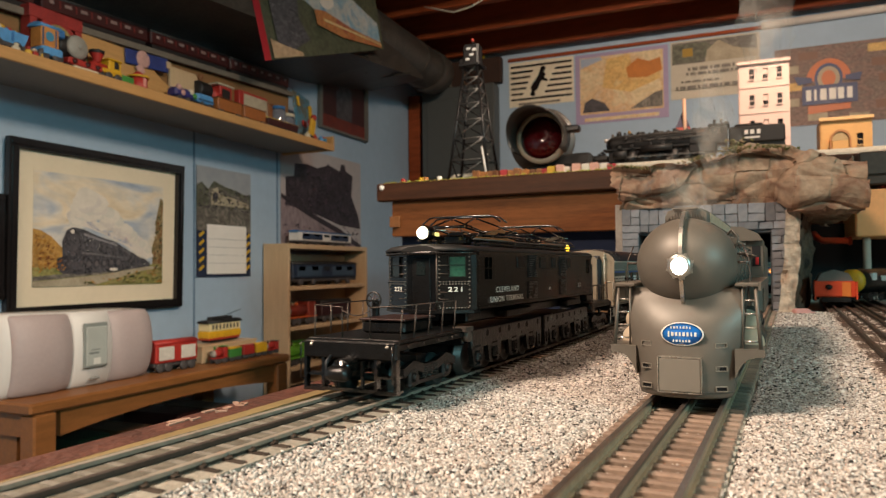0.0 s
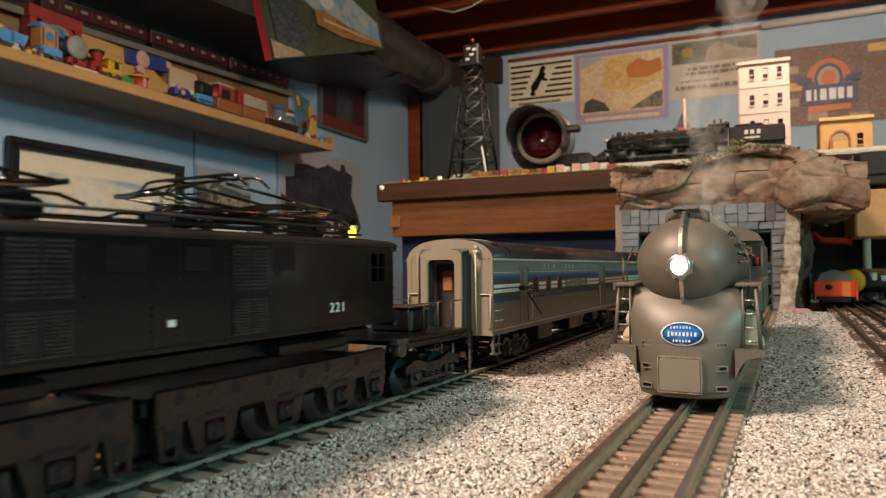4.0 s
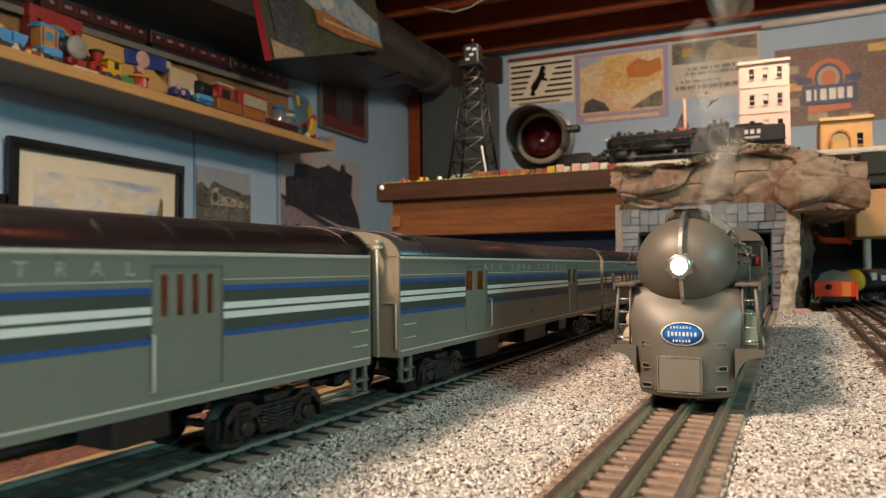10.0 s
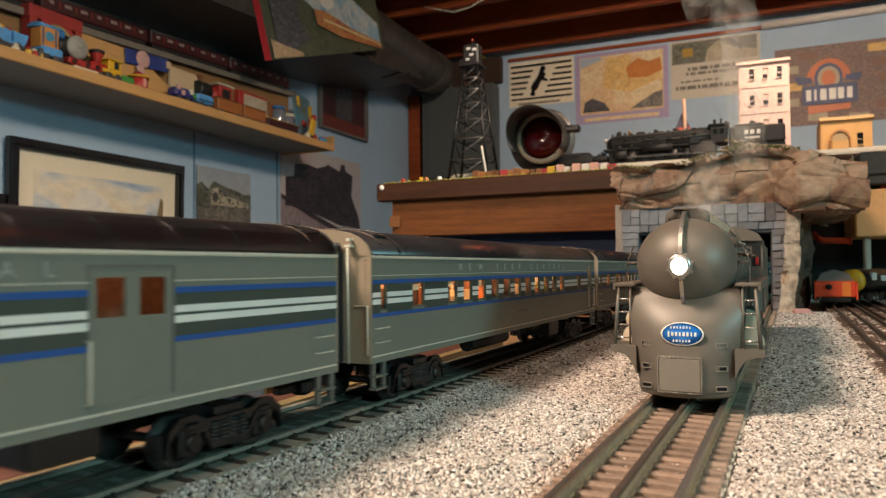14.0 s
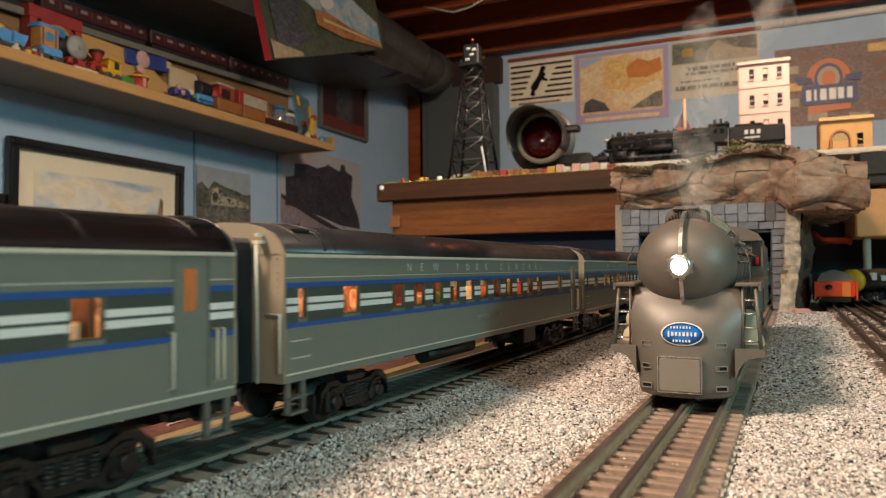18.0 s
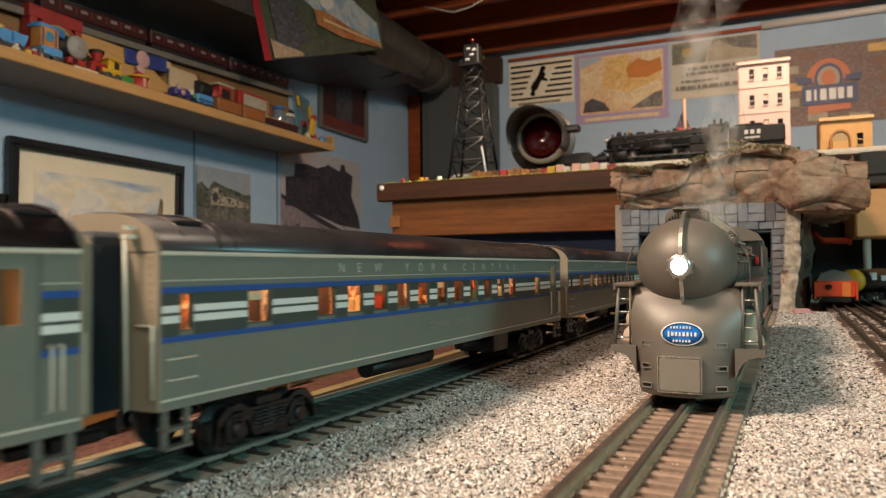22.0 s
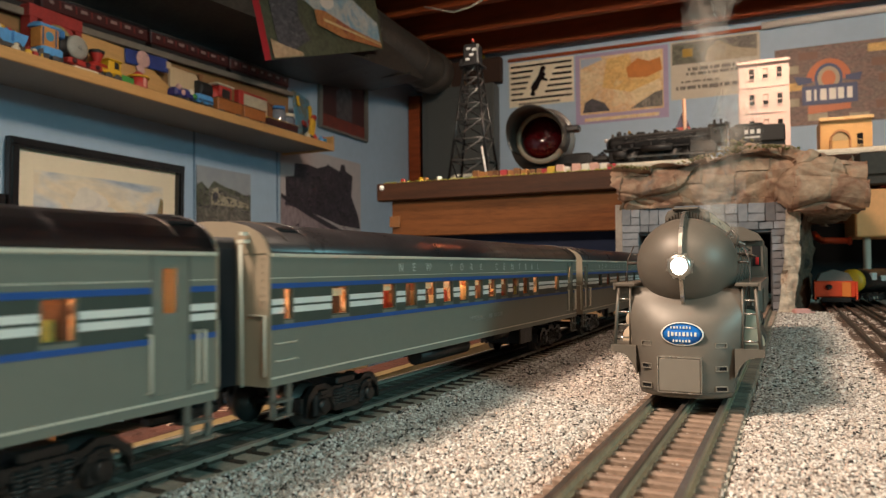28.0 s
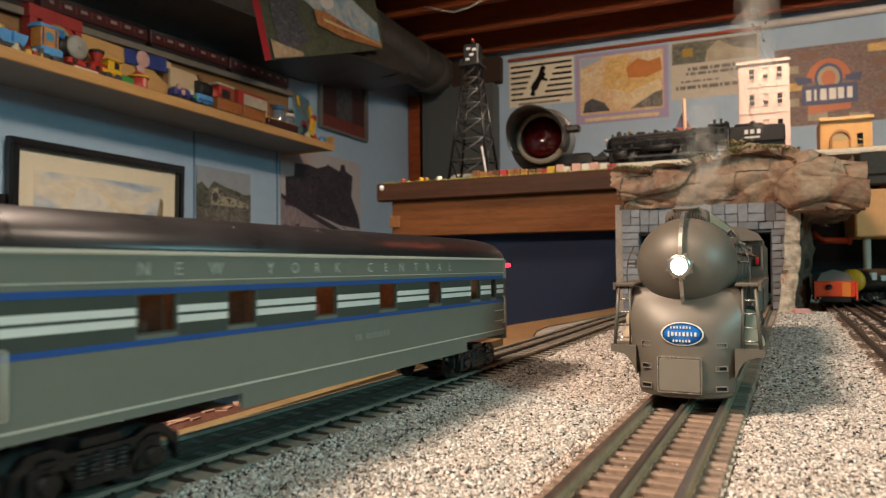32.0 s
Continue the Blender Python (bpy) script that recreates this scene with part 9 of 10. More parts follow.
for q, hh in ((2.545, 0.105), (2.615, 0.085)):
    jar = thing("plastic_jar", "clear plastic jar of small toys on the shelf", "jar", pose(-1.885, q, ZS), group="plastic jars")
    part("vessel", Shape().lathe([(0.028, 0), (0.034, 0.006), (0.034, hh), (0.028, hh + 0.012), (0, hh + 0.012)], n=20), M["clear"], jar)
    part("lid", Shape().lathe([(0.031, hh + 0.012), (0.031, hh + 0.026), (0, hh + 0.028)], n=20), BLU if q < 2.6 else PALE, jar)
    part("label_spot", Shape().box((0.032, 0.012, 0.045), (0.006, 0.018, 0.024), b=0.002), RED if q > 2.6 else PALE, jar)
bp = thing("blister_pack", "blue and yellow toy blister pack leaning on the wall", "packaging", pose(-1.905, 2.800, ZS, 0, -8, 14))
part("card", Shape().box((0, 0, 0.125), (0.006, 0.23, 0.25), b=0.002), mottled("pack_print", [(0.05, 0.17, 0.27), (0.09, 0.26, 0.36), (0.14, 0.12, 0.08), (0.06, 0.20, 0.30)], 20, 0.4, 0.02, 60, 0.8), bp)
part("yellow_block", Shape().box((0.010, 0.045, 0.19), (0.014, 0.022, 0.07), pose(0, 0, 0, -12, 0, 0), b=0.003).box((0.010, -0.070, 0.20), (0.012, 0.016, 0.05), b=0.003), YEL, bp)
part("red_spot", Shape().box((0.008, -0.02, 0.10), (0.010, 0.05, 0.03), b=0.003).box((0.008, 0.06, 0.12), (0.008, 0.03, 0.03), b=0.003), RED, bp)
yb = thing("toy_bridge", "leaning yellow toy bar with a red ball end", "toy", pose(-1.820, 2.700, ZS, -14, 0, 0))
part("bar", Shape().box((0, 0, 0.062), (0.014, 0.040, 0.090), b=0.004), YEL, yb)
part("ball", Shape().lathe([(0, 0.098), (0.012, 0.102), (0.016, 0.114), (0.010, 0.126), (0, 0.130)], n=12), RED, yb)
part("foot", Shape().box((0, -0.004, 0.010), (0.03, 0.05, 0.020), b=0.003), BLK, yb)
for i, (q, c) in enumerate(((2.665, PALE), (2.725, RED), (2.775, SKY), (2.800, TEAL))):
    ld = thing("toy_figure_block", "small toy pieces at the end of the shelf", "toy", pose(-1.812, q, ZS, 0, 0, i * 29), group="end bricks")
    part("brick", Shape().box((0, 0, 0.012), (0.02, 0.028, 0.024), b=0.003), c, ld)
    part("stud", Shape().lathe([(0.006, 0.0), (0.006, 0.008), (0, 0.009)], (0, 0, 0.024), "z", 10), RED if i % 2 else c, ld)
for q in (1.185, 1.612, 2.030, 2.446):
    ln = 0.405
    c = thing("maroon_coach", "dark maroon model passenger coach on the ledge", "train car", pose(-1.925, q, 0.836 + (q - 1.46) * 0.045, 2.6, 0, 0), group="maroon coaches")
    part("body", Shape().box((0, 0, 0.040), (0.056, ln, 0.044), b=0.004), MAR, c)
    part("roof", Shape().loft([[(0.029, y, 0.061), (0.022, y, 0.071), (0, y, 0.076), (-0.022, y, 0.071), (-0.029, y, 0.061)] for y in (-ln / 2, ln / 2)]), BLK, c)
    part("underframe", Shape().box((0, 0, 0.009), (0.045, ln * 0.96, 0.018)), BLK, c)
    for i in range(7):
        part("window", Shape().box((0.0284, -ln * 0.42 + i * ln * 0.14, 0.046), (0.002, ln * (0.060 if i % 3 else 0.035), 0.010)), flat("window_pink", "8A7470"), c)
    for i in range(6):
        part("window_post", Shape().box((0.0286, -ln * 0.35 + i * ln * 0.14, 0.044), (0.0015, ln * 0.012, 0.022)), flat("post_red", "6A2420"), c)

# bench
bn = thing("bench", "oak bench with a thick top along the wall", "bench")
part("top", Shape().box((-1.845, 1.735, -0.284), (0.42, 1.09, 0.030), b=0.006), M["bench"], bn)
for yy in (1.235, 2.235):
    part("leg", Shape().box((-1.665, yy, -0.625), (0.055, 0.065, 0.65), b=0.005), M["bench"], bn)
    part("leg", Shape().box((-2.03, yy, -0.625), (0.055, 0.065, 0.65), b=0.005), M["bench"], bn)
rail = []
for i in range(25):
    k = i / 24
    y = 1.29 + 0.915 * k
    zlow = -0.342 - 0.028 * (2 * k - 1) ** 2
    rail.append([(-1.655, y, zlow), (-1.675, y, zlow), (-1.675, y, -0.299), (-1.655, y, -0.299)])
part("apron", Shape().loft(rail, smooth=False), M["bench"], bn)
part("end_apron", Shape().box((-1.845, 1.225, -0.330), (0.32, 0.02, 0.062)), M["bench"], bn)
part("end_panel", Shape().box((-1.845, 1.240, -0.560), (0.20, 0.014, 0.40)), M["bench"], bn)
part("end_rail", Shape().box((-1.85, 1.26, -0.80), (0.32, 0.03, 0.05)), M["bench"], bn)
ap = thing("air_purifier", "white and mauve-grey rounded appliance standing on the bench", "appliance", pose(-1.830, 1.44, -0.269))


def bulged(stations, back, proud=0.0):
    """Rings across the appliance: (y, low, high, front) with a front that swells at mid-height."""
    rings = []
    for y, z0, z1, xf in stations:
        h = z1 - z0
        rings.append([(back, y, z0), (xf - 0.014, y, z0)] + [(xf + proud + 0.016 * math.sin(math.pi * k) - 0.010 * (abs(2 * k - 1) ** 6), y, z0 + h * k) for k in (0.02, 0.08, 0.18, 0.34, 0.5, 0.66, 0.82, 0.92, 0.98)] + [(xf - 0.014, y, z1), (back, y, z1)])
    return Shape().loft(rings)


MAUVE = flat("purifier_mauve", "A89A98", var=0.06, scale=14)
part("housing", bulged([(-0.250, 0.006, 0.218, 0.040), (-0.247, 0.0, 0.222, 0.060), (-0.228, 0.0, 0.222, 0.074), (-0.05, 0.0, 0.216, 0.088), (0.07, 0.0, 0.214, 0.090), (0.225, 0.004, 0.212, 0.076), (0.236, 0.012, 0.204, 0.066)], -0.10), M["off_white"], ap)
part("side_panel", bulged([(-0.226, 0.006, 0.214, 0.078), (-0.215, 0.002, 0.217, 0.090), (-0.16, 0.001, 0.217, 0.100), (-0.10, 0.001, 0.215, 0.100), (-0.06, 0.002, 0.213, 0.092), (-0.054, 0.004, 0.211, 0.086)], 0.06), MAUVE, ap, "mauve-grey perforated panel")
part("side_panel", bulged([(0.070, 0.004, 0.210, 0.086), (0.078, 0.002, 0.212, 0.094), (0.12, 0.001, 0.213, 0.102), (0.18, 0.001, 0.213, 0.100), (0.222, 0.004, 0.211, 0.090), (0.238, 0.012, 0.204, 0.080), (0.247, 0.028, 0.188, 0.064)], 0.05), MAUVE, ap, "mauve-grey perforated panel")
part("control_panel", bulged([(-0.056, 0.0, 0.216, 0.088), (-0.050, -0.0, 0.217, 0.096), (0.064, 0.0, 0.215, 0.098), (0.072, 0.0, 0.214, 0.090)], 0.06), M["off_white"], ap)
for q, z, w, hh, c in ((0.008, 0.120, 0.080, 0.128, "7E8480"), (0.010, 0.117, 0.070, 0.112, "A4A9A4"), (0.010, 0.074, 0.028, 0.022, "CFCFC8"), (0.000, 0.098, 0.036, 0.006, "767C7A"), (0.006, 0.108, 0.030, 0.004, "848A86"), (0.010, 0.024, 0.034, 0.007, "8C8C88")):
    k = z / 0.216
    part("control_window" if hh > 0.1 else "button", Shape().box((0.098 + 0.016 * math.sin(math.pi * k) + (0.001 if hh > 0.12 else 0.003 if hh > 0.1 else 0.005), q, z), (0.006, w, hh), b=0.002), flat("purifier_" + c.lower(), c), ap)
toy_car("red and white model boxcar on the bench", -1.75, 1.775, -0.269, 0.175, 0.06, 0.100, RED, RED, flat("boxcar_print", "C4BEB4", var=0.25, scale=80), "wagon", -6, "")
tb = thing("tan_box", "low tan cardboard box on the bench", "box", pose(-1.84, 2.08, -0.269))
part("carton", Shape().box((0, 0, 0.028), (0.16, 0.30, 0.056), b=0.002), M["birch"], tb)
part("lid", Shape().box((0, 0, 0.059), (0.166, 0.306, 0.006)), M["birch"], tb)
tc = thing("yellow_streetcar", "yellow and cream model streetcar with a dark roof", "streetcar", pose(-1.82, 2.09, -0.207) @ Matrix.Diagonal((1, 0.9, 1.18, 1)))
part("lower_body", Shape().box((0, 0, 0.026), (0.055, 0.20, 0.022), b=0.003), YEL, tc)
part("red_skirt", Shape().box((0, 0, 0.013), (0.050, 0.19, 0.008), b=0.002), RED, tc)
part("upper_body", Shape().box((0, 0, 0.050), (0.053, 0.19, 0.026), b=0.002), flat("cream_yellow", "D8C89A"), tc)
part("roof", Shape().loft([[(0.030, y, 0.062), (0.022, y, 0.070), (0, y, 0.073), (-0.022, y, 0.070), (-0.030, y, 0.062)] for y in (-0.102, 0.102)]), BLK, tc)
part("clerestory", Shape().box((0, 0, 0.076), (0.024, 0.13, 0.010), b=0.002), BLK, tc)
part("trolley_pole", Shape().tube((0, 0.02, 0.08), (0, 0.13, 0.098), 0.0012, n=6), BLK, tc)
part("underframe", Shape().box((0, 0, 0.010), (0.04, 0.17, 0.014)), BLK, tc)
for i in range(8):
    part("window", Shape().box((0.027, -0.075 + i * 0.0215, 0.050), (0.002, 0.011, 0.015)), flat("window_dim", "5A5448"), tc)
for i, (c, r) in enumerate(((RED, GRN), (GRN, YEL), (RED, RED), (YEL, YEL), (RED, BLK))):
    toy_car("small wooden toy train piece in bright colours", -1.715, 1.965 + i * 0.075, -0.269, 0.066, 0.03, 0.05 if i else 0.06, c, r, None, "wagon" if i not in (0, 4) else "engine", 0, "wooden toy train")
for i in range(14):
    # dark set of carton colours, the bench's shade is put into them
    c = (flat("carton_navy", "1A2838"), flat("carton_maroon", "3A1614"), flat("carton_green", "1E3320"), BLK, flat("carton_brown", "3A2A1A"), flat("carton_tan", "4A3420"), flat("carton_teal", "16343A"))[i % 7]
    b = thing("storage_carton", "toy carton below the bench, its colour darkened for shade", "box", pose(-1.90 + 0.05 * (i % 2), 1.38 + 0.125 * (i // 2), ZF, 0, 0, (i * 37) % 9 - 4), group="cartons below the bench")
    part("carton", Shape().box((0, 0, 0.20 + 0.03 * (i % 3)), (0.24, 0.11, 0.40 + 0.06 * (i % 3)), b=0.003), c, b)
    part("tape", Shape().box((0.121, 0, 0.20 + 0.03 * (i % 3)), (0.002, 0.03, 0.38)), M["shelf_under"], b)

# bookcase
bc = thing("bookcase", "light birch bookcase with model trains on its shelves", "bookcase")
x0, x1, y0, y1 = XL + 0.010, -1.946, 2.700, 3.455
part("side_panel", Shape().box(((x0 + x1) / 2, y0 + 0.009, -0.382), (x1 - x0, 0.018, 1.14), b=0.002), M["birch"], bc)
part("side_panel", Shape().box(((x0 + x1) / 2, y1 - 0.009, -0.382), (x1 - x0, 0.018, 1.14), b=0.002), M["birch"], bc)
part("top_panel", Shape().box(((x0 + x1) / 2, (y0 + y1) / 2, 0.176), (x1 - x0 - 0.004, y1 - y0 - 0.038, 0.022)), M["birch"], bc)
part("back_panel", Shape().box((x0 + 0.005, (y0 + y1) / 2, -0.40), (0.008, y1 - y0 - 0.038, 1.09)), M["birch"], bc)
for z in (-0.026, -0.219, -0.409, -0.60, -0.79, -0.925):
    part("shelf_board", Shape().box(((x0 + x1) / 2, (y0 + y1) / 2, z), (x1 - x0 - 0.010, y1 - y0 - 0.039, 0.020), b=0.001), M["birch"], bc)
dk = flat("navy_diesel", "1C2A40")
toy_car("dark blue streamlined model diesel on the bookcase shelf", -2.0, 3.06, -0.016, 0.62, 0.075, 0.115, dk, BLK, flat("diesel_trim", "34485C"), "diesel", 0, "")
toy_car("red and black model steam engine on the bookcase shelf", -2.0, 2.86, -0.209, 0.22, 0.07, 0.12, flat("rust_red", "7A2A1A"), BLK, ORG, "engine", 0, "")
toy_car("dark maroon model freight car on the bookcase shelf", -2.0, 3.16, -0.209, 0.30, 0.07, 0.11, flat("dark_maroon", "341618"), BLK, None, "wagon", 0, "")
toy_car("lime green model engine on the bookcase shelf", -2.0, 2.83, -0.399, 0.20, 0.08, 0.11, flat("lime_green", "5E9A28"), GRN, None, "engine", 0, "")
toy_car("grey-green model wagon on the bookcase shelf", -2.0, 3.14, -0.399, 0.28, 0.07, 0.09, flat("wagon_teal", "3E5A58"), None, None, "wagon", 0, "")
toy_car("dark model wagon on the low bookcase shelf", -2.0, 2.88, -0.59, 0.26, 0.07, 0.09, BLK, None, flat("pale_load", "8A8478"), "wagon", 0, "")
toy_car("white and blue model train on top of the bookcase", -2.02, 3.10, 0.187, 0.52, 0.06, 0.070, M["off_white"], BLU, flat("navy_trim", "20304A"), "diesel", 0, "")
# ---- things on the upper level ----
ZD = 0.2975
tower = thing("floodlight_tower", "tall black lattice tower with lamps on top", "tower", pose(-0.684, 1.83, ZD))
LATT = M["tower_black"]
hb, ht, H = 0.060, 0.019, 0.335
cor = [(1, 1), (-1, 1), (-1, -1), (1, -1)]
M["steel_grey"] = material("dull_steel", (0.10, 0.095, 0.09), 0.42, metal=0.5, var=0.2)
for sx, sy in cor:
    part("leg", Shape().tube((hb * sx, hb * sy * 0.8, 0), (ht * sx, ht * sy, H), 0.0044, 0.0032, 6), LATT, tower)
lv = [0, 0.20, 0.38, 0.54, 0.68, 0.80, 0.90, 1.0]
for a, b in zip(lv[:-1], lv[1:]):
    for (sx, sy), (tx, ty) in zip(cor, cor[1:] + cor[:1]):
        wa, wb = hb + (ht - hb) * a, hb + (ht - hb) * b
        ka, kb = 0.8 + 0.2 * a, 0.8 + 0.2 * b
        part("brace", Shape().tube((wa * sx, wa * sy * ka, H * a), (wb * tx, wb * ty * kb, H * b), 0.0022, n=5).tube((wb * sx, wb * sy * kb, H * b), (wb * tx, wb * ty * kb, H * b), 0.0022, n=5), M["steel_grey"] if sy < 0 else LATT, tower)
part("platform", Shape().box((0, 0, H + 0.003), (0.062, 0.062, 0.006), b=0.001), LATT, tower)
part("lamp_head", Shape().box((0, 0, H + 0.034), (0.046, 0.040, 0.062), b=0.004).box((-0.028, 0, H + 0.012), (0.016, 0.030, 0.030), b=0.003), LATT, tower)
for i, (x, z) in enumerate(((-0.008, 0.020), (0.004, 0.032), (0.012, 0.046), (-0.006, 0.050))):
    part("lamp", Shape().box((x, -0.020, H + z), (0.012, 0.005, 0.007), b=0.001), M["off_white"], tower)
part("finial", Shape().tube((0, 0, H + 0.06), (0, 0, H + 0.078), 0.005, 0.002, 8), LATT, tower)
part("beacon", Shape().lathe([(0.004, 0.076), (0.0045, 0.082), (0, 0.086)], (0, 0, H), "z", 10), flat("beacon_red", "B04030"), tower)
part("ladder", Shape().tube((0.062, -0.06, 0.0), (0.040, -0.045, 0.10), 0.003, n=6), M["off_white"], tower)

sig = thing("railroad_signal", "large railroad signal lamp with a dark red lens and hood", "signal", pose(-0.500, 1.90, ZD))
M["hood_paint"] = material("dull_hood_paint", (0.042, 0.036, 0.031), 0.5, var=0.35, scale=25, bump=0.1)
LX, LZ, LR = 0.0, 0.128, 0.066
part("lens", Shape().lathe([(0.0, -0.012), (0.022, -0.010), (0.046, -0.002), (LR - 0.004, 0.010), (LR - 0.004, 0.03), (0, 0.03)], (LX, -0.02, LZ), "y", 36), M["glass_red"], sig)
part("lens_ring", Shape().lathe([(LR - 0.006, -0.004), (LR + 0.006, -0.004), (LR + 0.006, 0.02), (LR - 0.006, 0.02)], (LX, -0.02, LZ), "y", 36, True, False), flat("worn_white_ring", "A89C88"), sig)
hd = []
for i in range(25):
    a = radians(-35 + 250 * i / 24)
    c, s = math.cos(a), math.sin(a)
    k = 0.085 + 0.065 * max(0, s)
    hd.append([(LX + (LR + 0.006) * c, 0.0, LZ + (LR + 0.006) * s), (LX + (LR + 0.012) * c, -k, LZ - 0.004 + (LR + 0.001) * s), (LX + (LR + 0.015) * c, -k, LZ - 0.004 + (LR + 0.004) * s), (LX + (LR + 0.012) * c, 0.0, LZ + (LR + 0.012) * s)])
hood = part("hood", Shape().loft(hd, smooth=True), M["hood_paint"], sig, "black sheet metal hood")
part("back_shield", Shape().lathe([(0, 0.03), (LR + 0.028, 0.03), (LR + 0.030, 0.034), (LR + 0.02, 0.06), (0, 0.07)], (LX - 0.012, 0, LZ), "y", 32), M["hood_paint"], sig)
part("base_box", Shape().box((0, 0.03, 0.025), (0.10, 0.08, 0.05), b=0.004), M["loco_black"], sig)
part("side_peak", Shape().box((0.092, -0.045, LZ + 0.012), (0.045, 0.03, 0.018), b=0.004), M["loco_black"], sig)

# steam engine on the upper level
BE = thing("black_steam_engine", "long black model steam locomotive with its tender", "locomotive", pose(-0.14, 1.97, ZD + 0.050) @ Matrix.Diagonal((0.8, 0.9, 0.9, 1)))
MB = material("matte_black_engine", (0.010, 0.009, 0.0085), 0.6, var=0.4, scale=60, bump=0.2)
part("boiler", Shape().lathe([(0, -0.235), (0.020, -0.235), (0.029, -0.22), (0.031, 0.02), (0.034, 0.10), (0, 0.10)], (0, 0, 0.062), "x", 24), MB, BE)
part("smokebox_front", Shape().lathe([(0, -0.246), (0.014, -0.242), (0.021, -0.236)], (0, 0, 0.062), "x", 20), M["loco_soft"], BE)
part("headlamp", Shape().tube((-0.25, 0, 0.078), (-0.235, 0, 0.078), 0.006, n=12), M["off_white"], BE)
part("pilot", Shape().box((-0.262, 0, 0.022), (0.05, 0.055, 0.016), b=0.003), MB, BE)
part("running_board", Shape().box((-0.07, 0, 0.044), (0.34, 0.062, 0.004)), MB, BE)
for x, r, h2 in ((-0.20, 0.009, 0.018), (-0.13, 0.011, 0.012), (-0.07, 0.009, 0.010), (-0.01, 0.011, 0.012), (0.05, 0.008, 0.010)):
    part("dome", Shape().lathe([(r, 0), (r, h2 * 0.7), (r * 0.6, h2), (0, h2)], (x, 0, 0.086), "z", 14), MB, BE)
part("cab", Shape().box((0.125, 0, 0.066), (0.055, 0.066, 0.052), b=0.004), MB, BE)
part("cab_roof", Shape().box((0.125, 0, 0.095), (0.066, 0.072, 0.006), b=0.002), MB, BE)
for i in range(2):
    part("cab_window", Shape().box((0.115 + i * 0.020, -0.0335, 0.076), (0.012, 0.002, 0.014)), M["dark_glass"], BE)
part("pipework", Shape().wire([(-0.2, -0.030, 0.058), (-0.1, -0.032, 0.066), (0.02, -0.032, 0.064), (0.09, -0.034, 0.070)], 0.002).wire([(-0.18, -0.028, 0.074), (0.08, -0.030, 0.076)], 0.0012), M["steel_grey"], BE)
for x in (-0.16, -0.115, -0.07, -0.02, 0.025, 0.07):
    part("driver", Shape().lathe([(0, -0.004), (0.021, -0.004), (0.021, 0.004), (0, 0.004)], (x, -0.022, 0.021), "y", 20), M["truck_black"], BE)
    part("driver", Shape().lathe([(0, -0.004), (0.021, -0.004), (0.021, 0.004), (0, 0.004)], (x, 0.022, 0.021), "y", 20), M["truck_black"], BE)
part("frame", Shape().box((-0.07, 0, 0.026), (0.33, 0.036, 0.044), b=0.003), MB, BE)
part("firebox", Shape().box((0.075, 0, 0.045), (0.09, 0.062, 0.058), b=0.006), MB, BE)
part("air_tank", Shape().tube((-0.12, -0.034, 0.040), (-0.02, -0.034, 0.040), 0.010, n=14), MB, BE)
part("cylinder", Shape().tube((-0.215, -0.032, 0.026), (-0.170, -0.032, 0.026), 0.013, n=14), MB, BE)
part("stack_cluster", Shape().tube((0.112, 0, 0.098), (0.112, 0, 0.116), 0.005, n=10), MB, BE)
part("whistle", Shape().tube((0.132, 0.01, 0.098), (0.132, 0.01, 0.119), 0.004, n=10), MB, BE)
part("vent", Shape().tube((0.148, 0, 0.098), (0.148, 0, 0.108), 0.006, n=10), MB, BE)
part("side_rod", Shape().box((-0.045, -0.028, 0.018), (0.25, 0.003, 0.004)), M["steel_grey"], BE)
rb_ = random.Random(31)
for i in range(16):
    x = -0.22 + i * 0.0205
    part("fitting", Shape().box((x, rb_.uniform(-0.012, 0.004), 0.090 + rb_.uniform(-0.002, 0.004)), (rb_.uniform(0.006, 0.014), 0.014, rb_.uniform(0.006, 0.014)), b=0.0015), MB if i % 4 else M["steel_grey"], BE)
    part("side_fitting", Shape().box((x + 0.006, -0.033, rb_.uniform(0.045, 0.075)), (rb_.uniform(0.006, 0.016), 0.008, rb_.uniform(0.006, 0.018)), b=0.0015), MB if i % 3 else M["loco_soft"], BE)
part("handrail", Shape().wire([(-0.235, -0.026, 0.070), (-0.21, -0.034, 0.082), (0.09, -0.036, 0.084)], 0.0013), M["steel_grey"], BE)
for q in range(5):
    part("front_step", Shape().box((-0.285 + q * 0.010, -0.012 + 0.004 * (q % 2), 0.020 + q * 0.006), (0.010, 0.045, 0.005), b=0.001), MB, BE)
part("bell", Shape().lathe([(0.007, 0), (0.005, 0.006), (0.003, 0.011), (0, 0.012)], (-0.165, 0, 0.094), "z", 12), flat("brass_bell", "8A6A2A", rough=0.3), BE)
TN = thing("black_tender", "black model tender with white lettering bars", "tender", pose(0.040, 1.97, ZD + 0.050) @ Matrix.Diagonal((0.7, 0.9, 0.9, 1)))
part("tank", Shape().box((0.015, 0, 0.060), (0.19, 0.064, 0.050), b=0.005), MB, TN)
part("coal_load", Shape().box((-0.01, 0, 0.088), (0.10, 0.048, 0.010), b=0.005), M["black"], TN)
part("frame", Shape().box((0.015, 0, 0.028), (0.19, 0.05, 0.012)), MB, TN)
part("lettering_bars", Shape().box((-0.02, -0.033, 0.066), (0.012, 0.002, 0.012)).box((0.0, -0.033, 0.066), (0.014, 0.002, 0.012)).box((0.022, -0.033, 0.066), (0.012, 0.002, 0.012)).box((0.0, -0.033, 0.050), (0.05, 0.002, 0.005)), M["off_white"], TN)
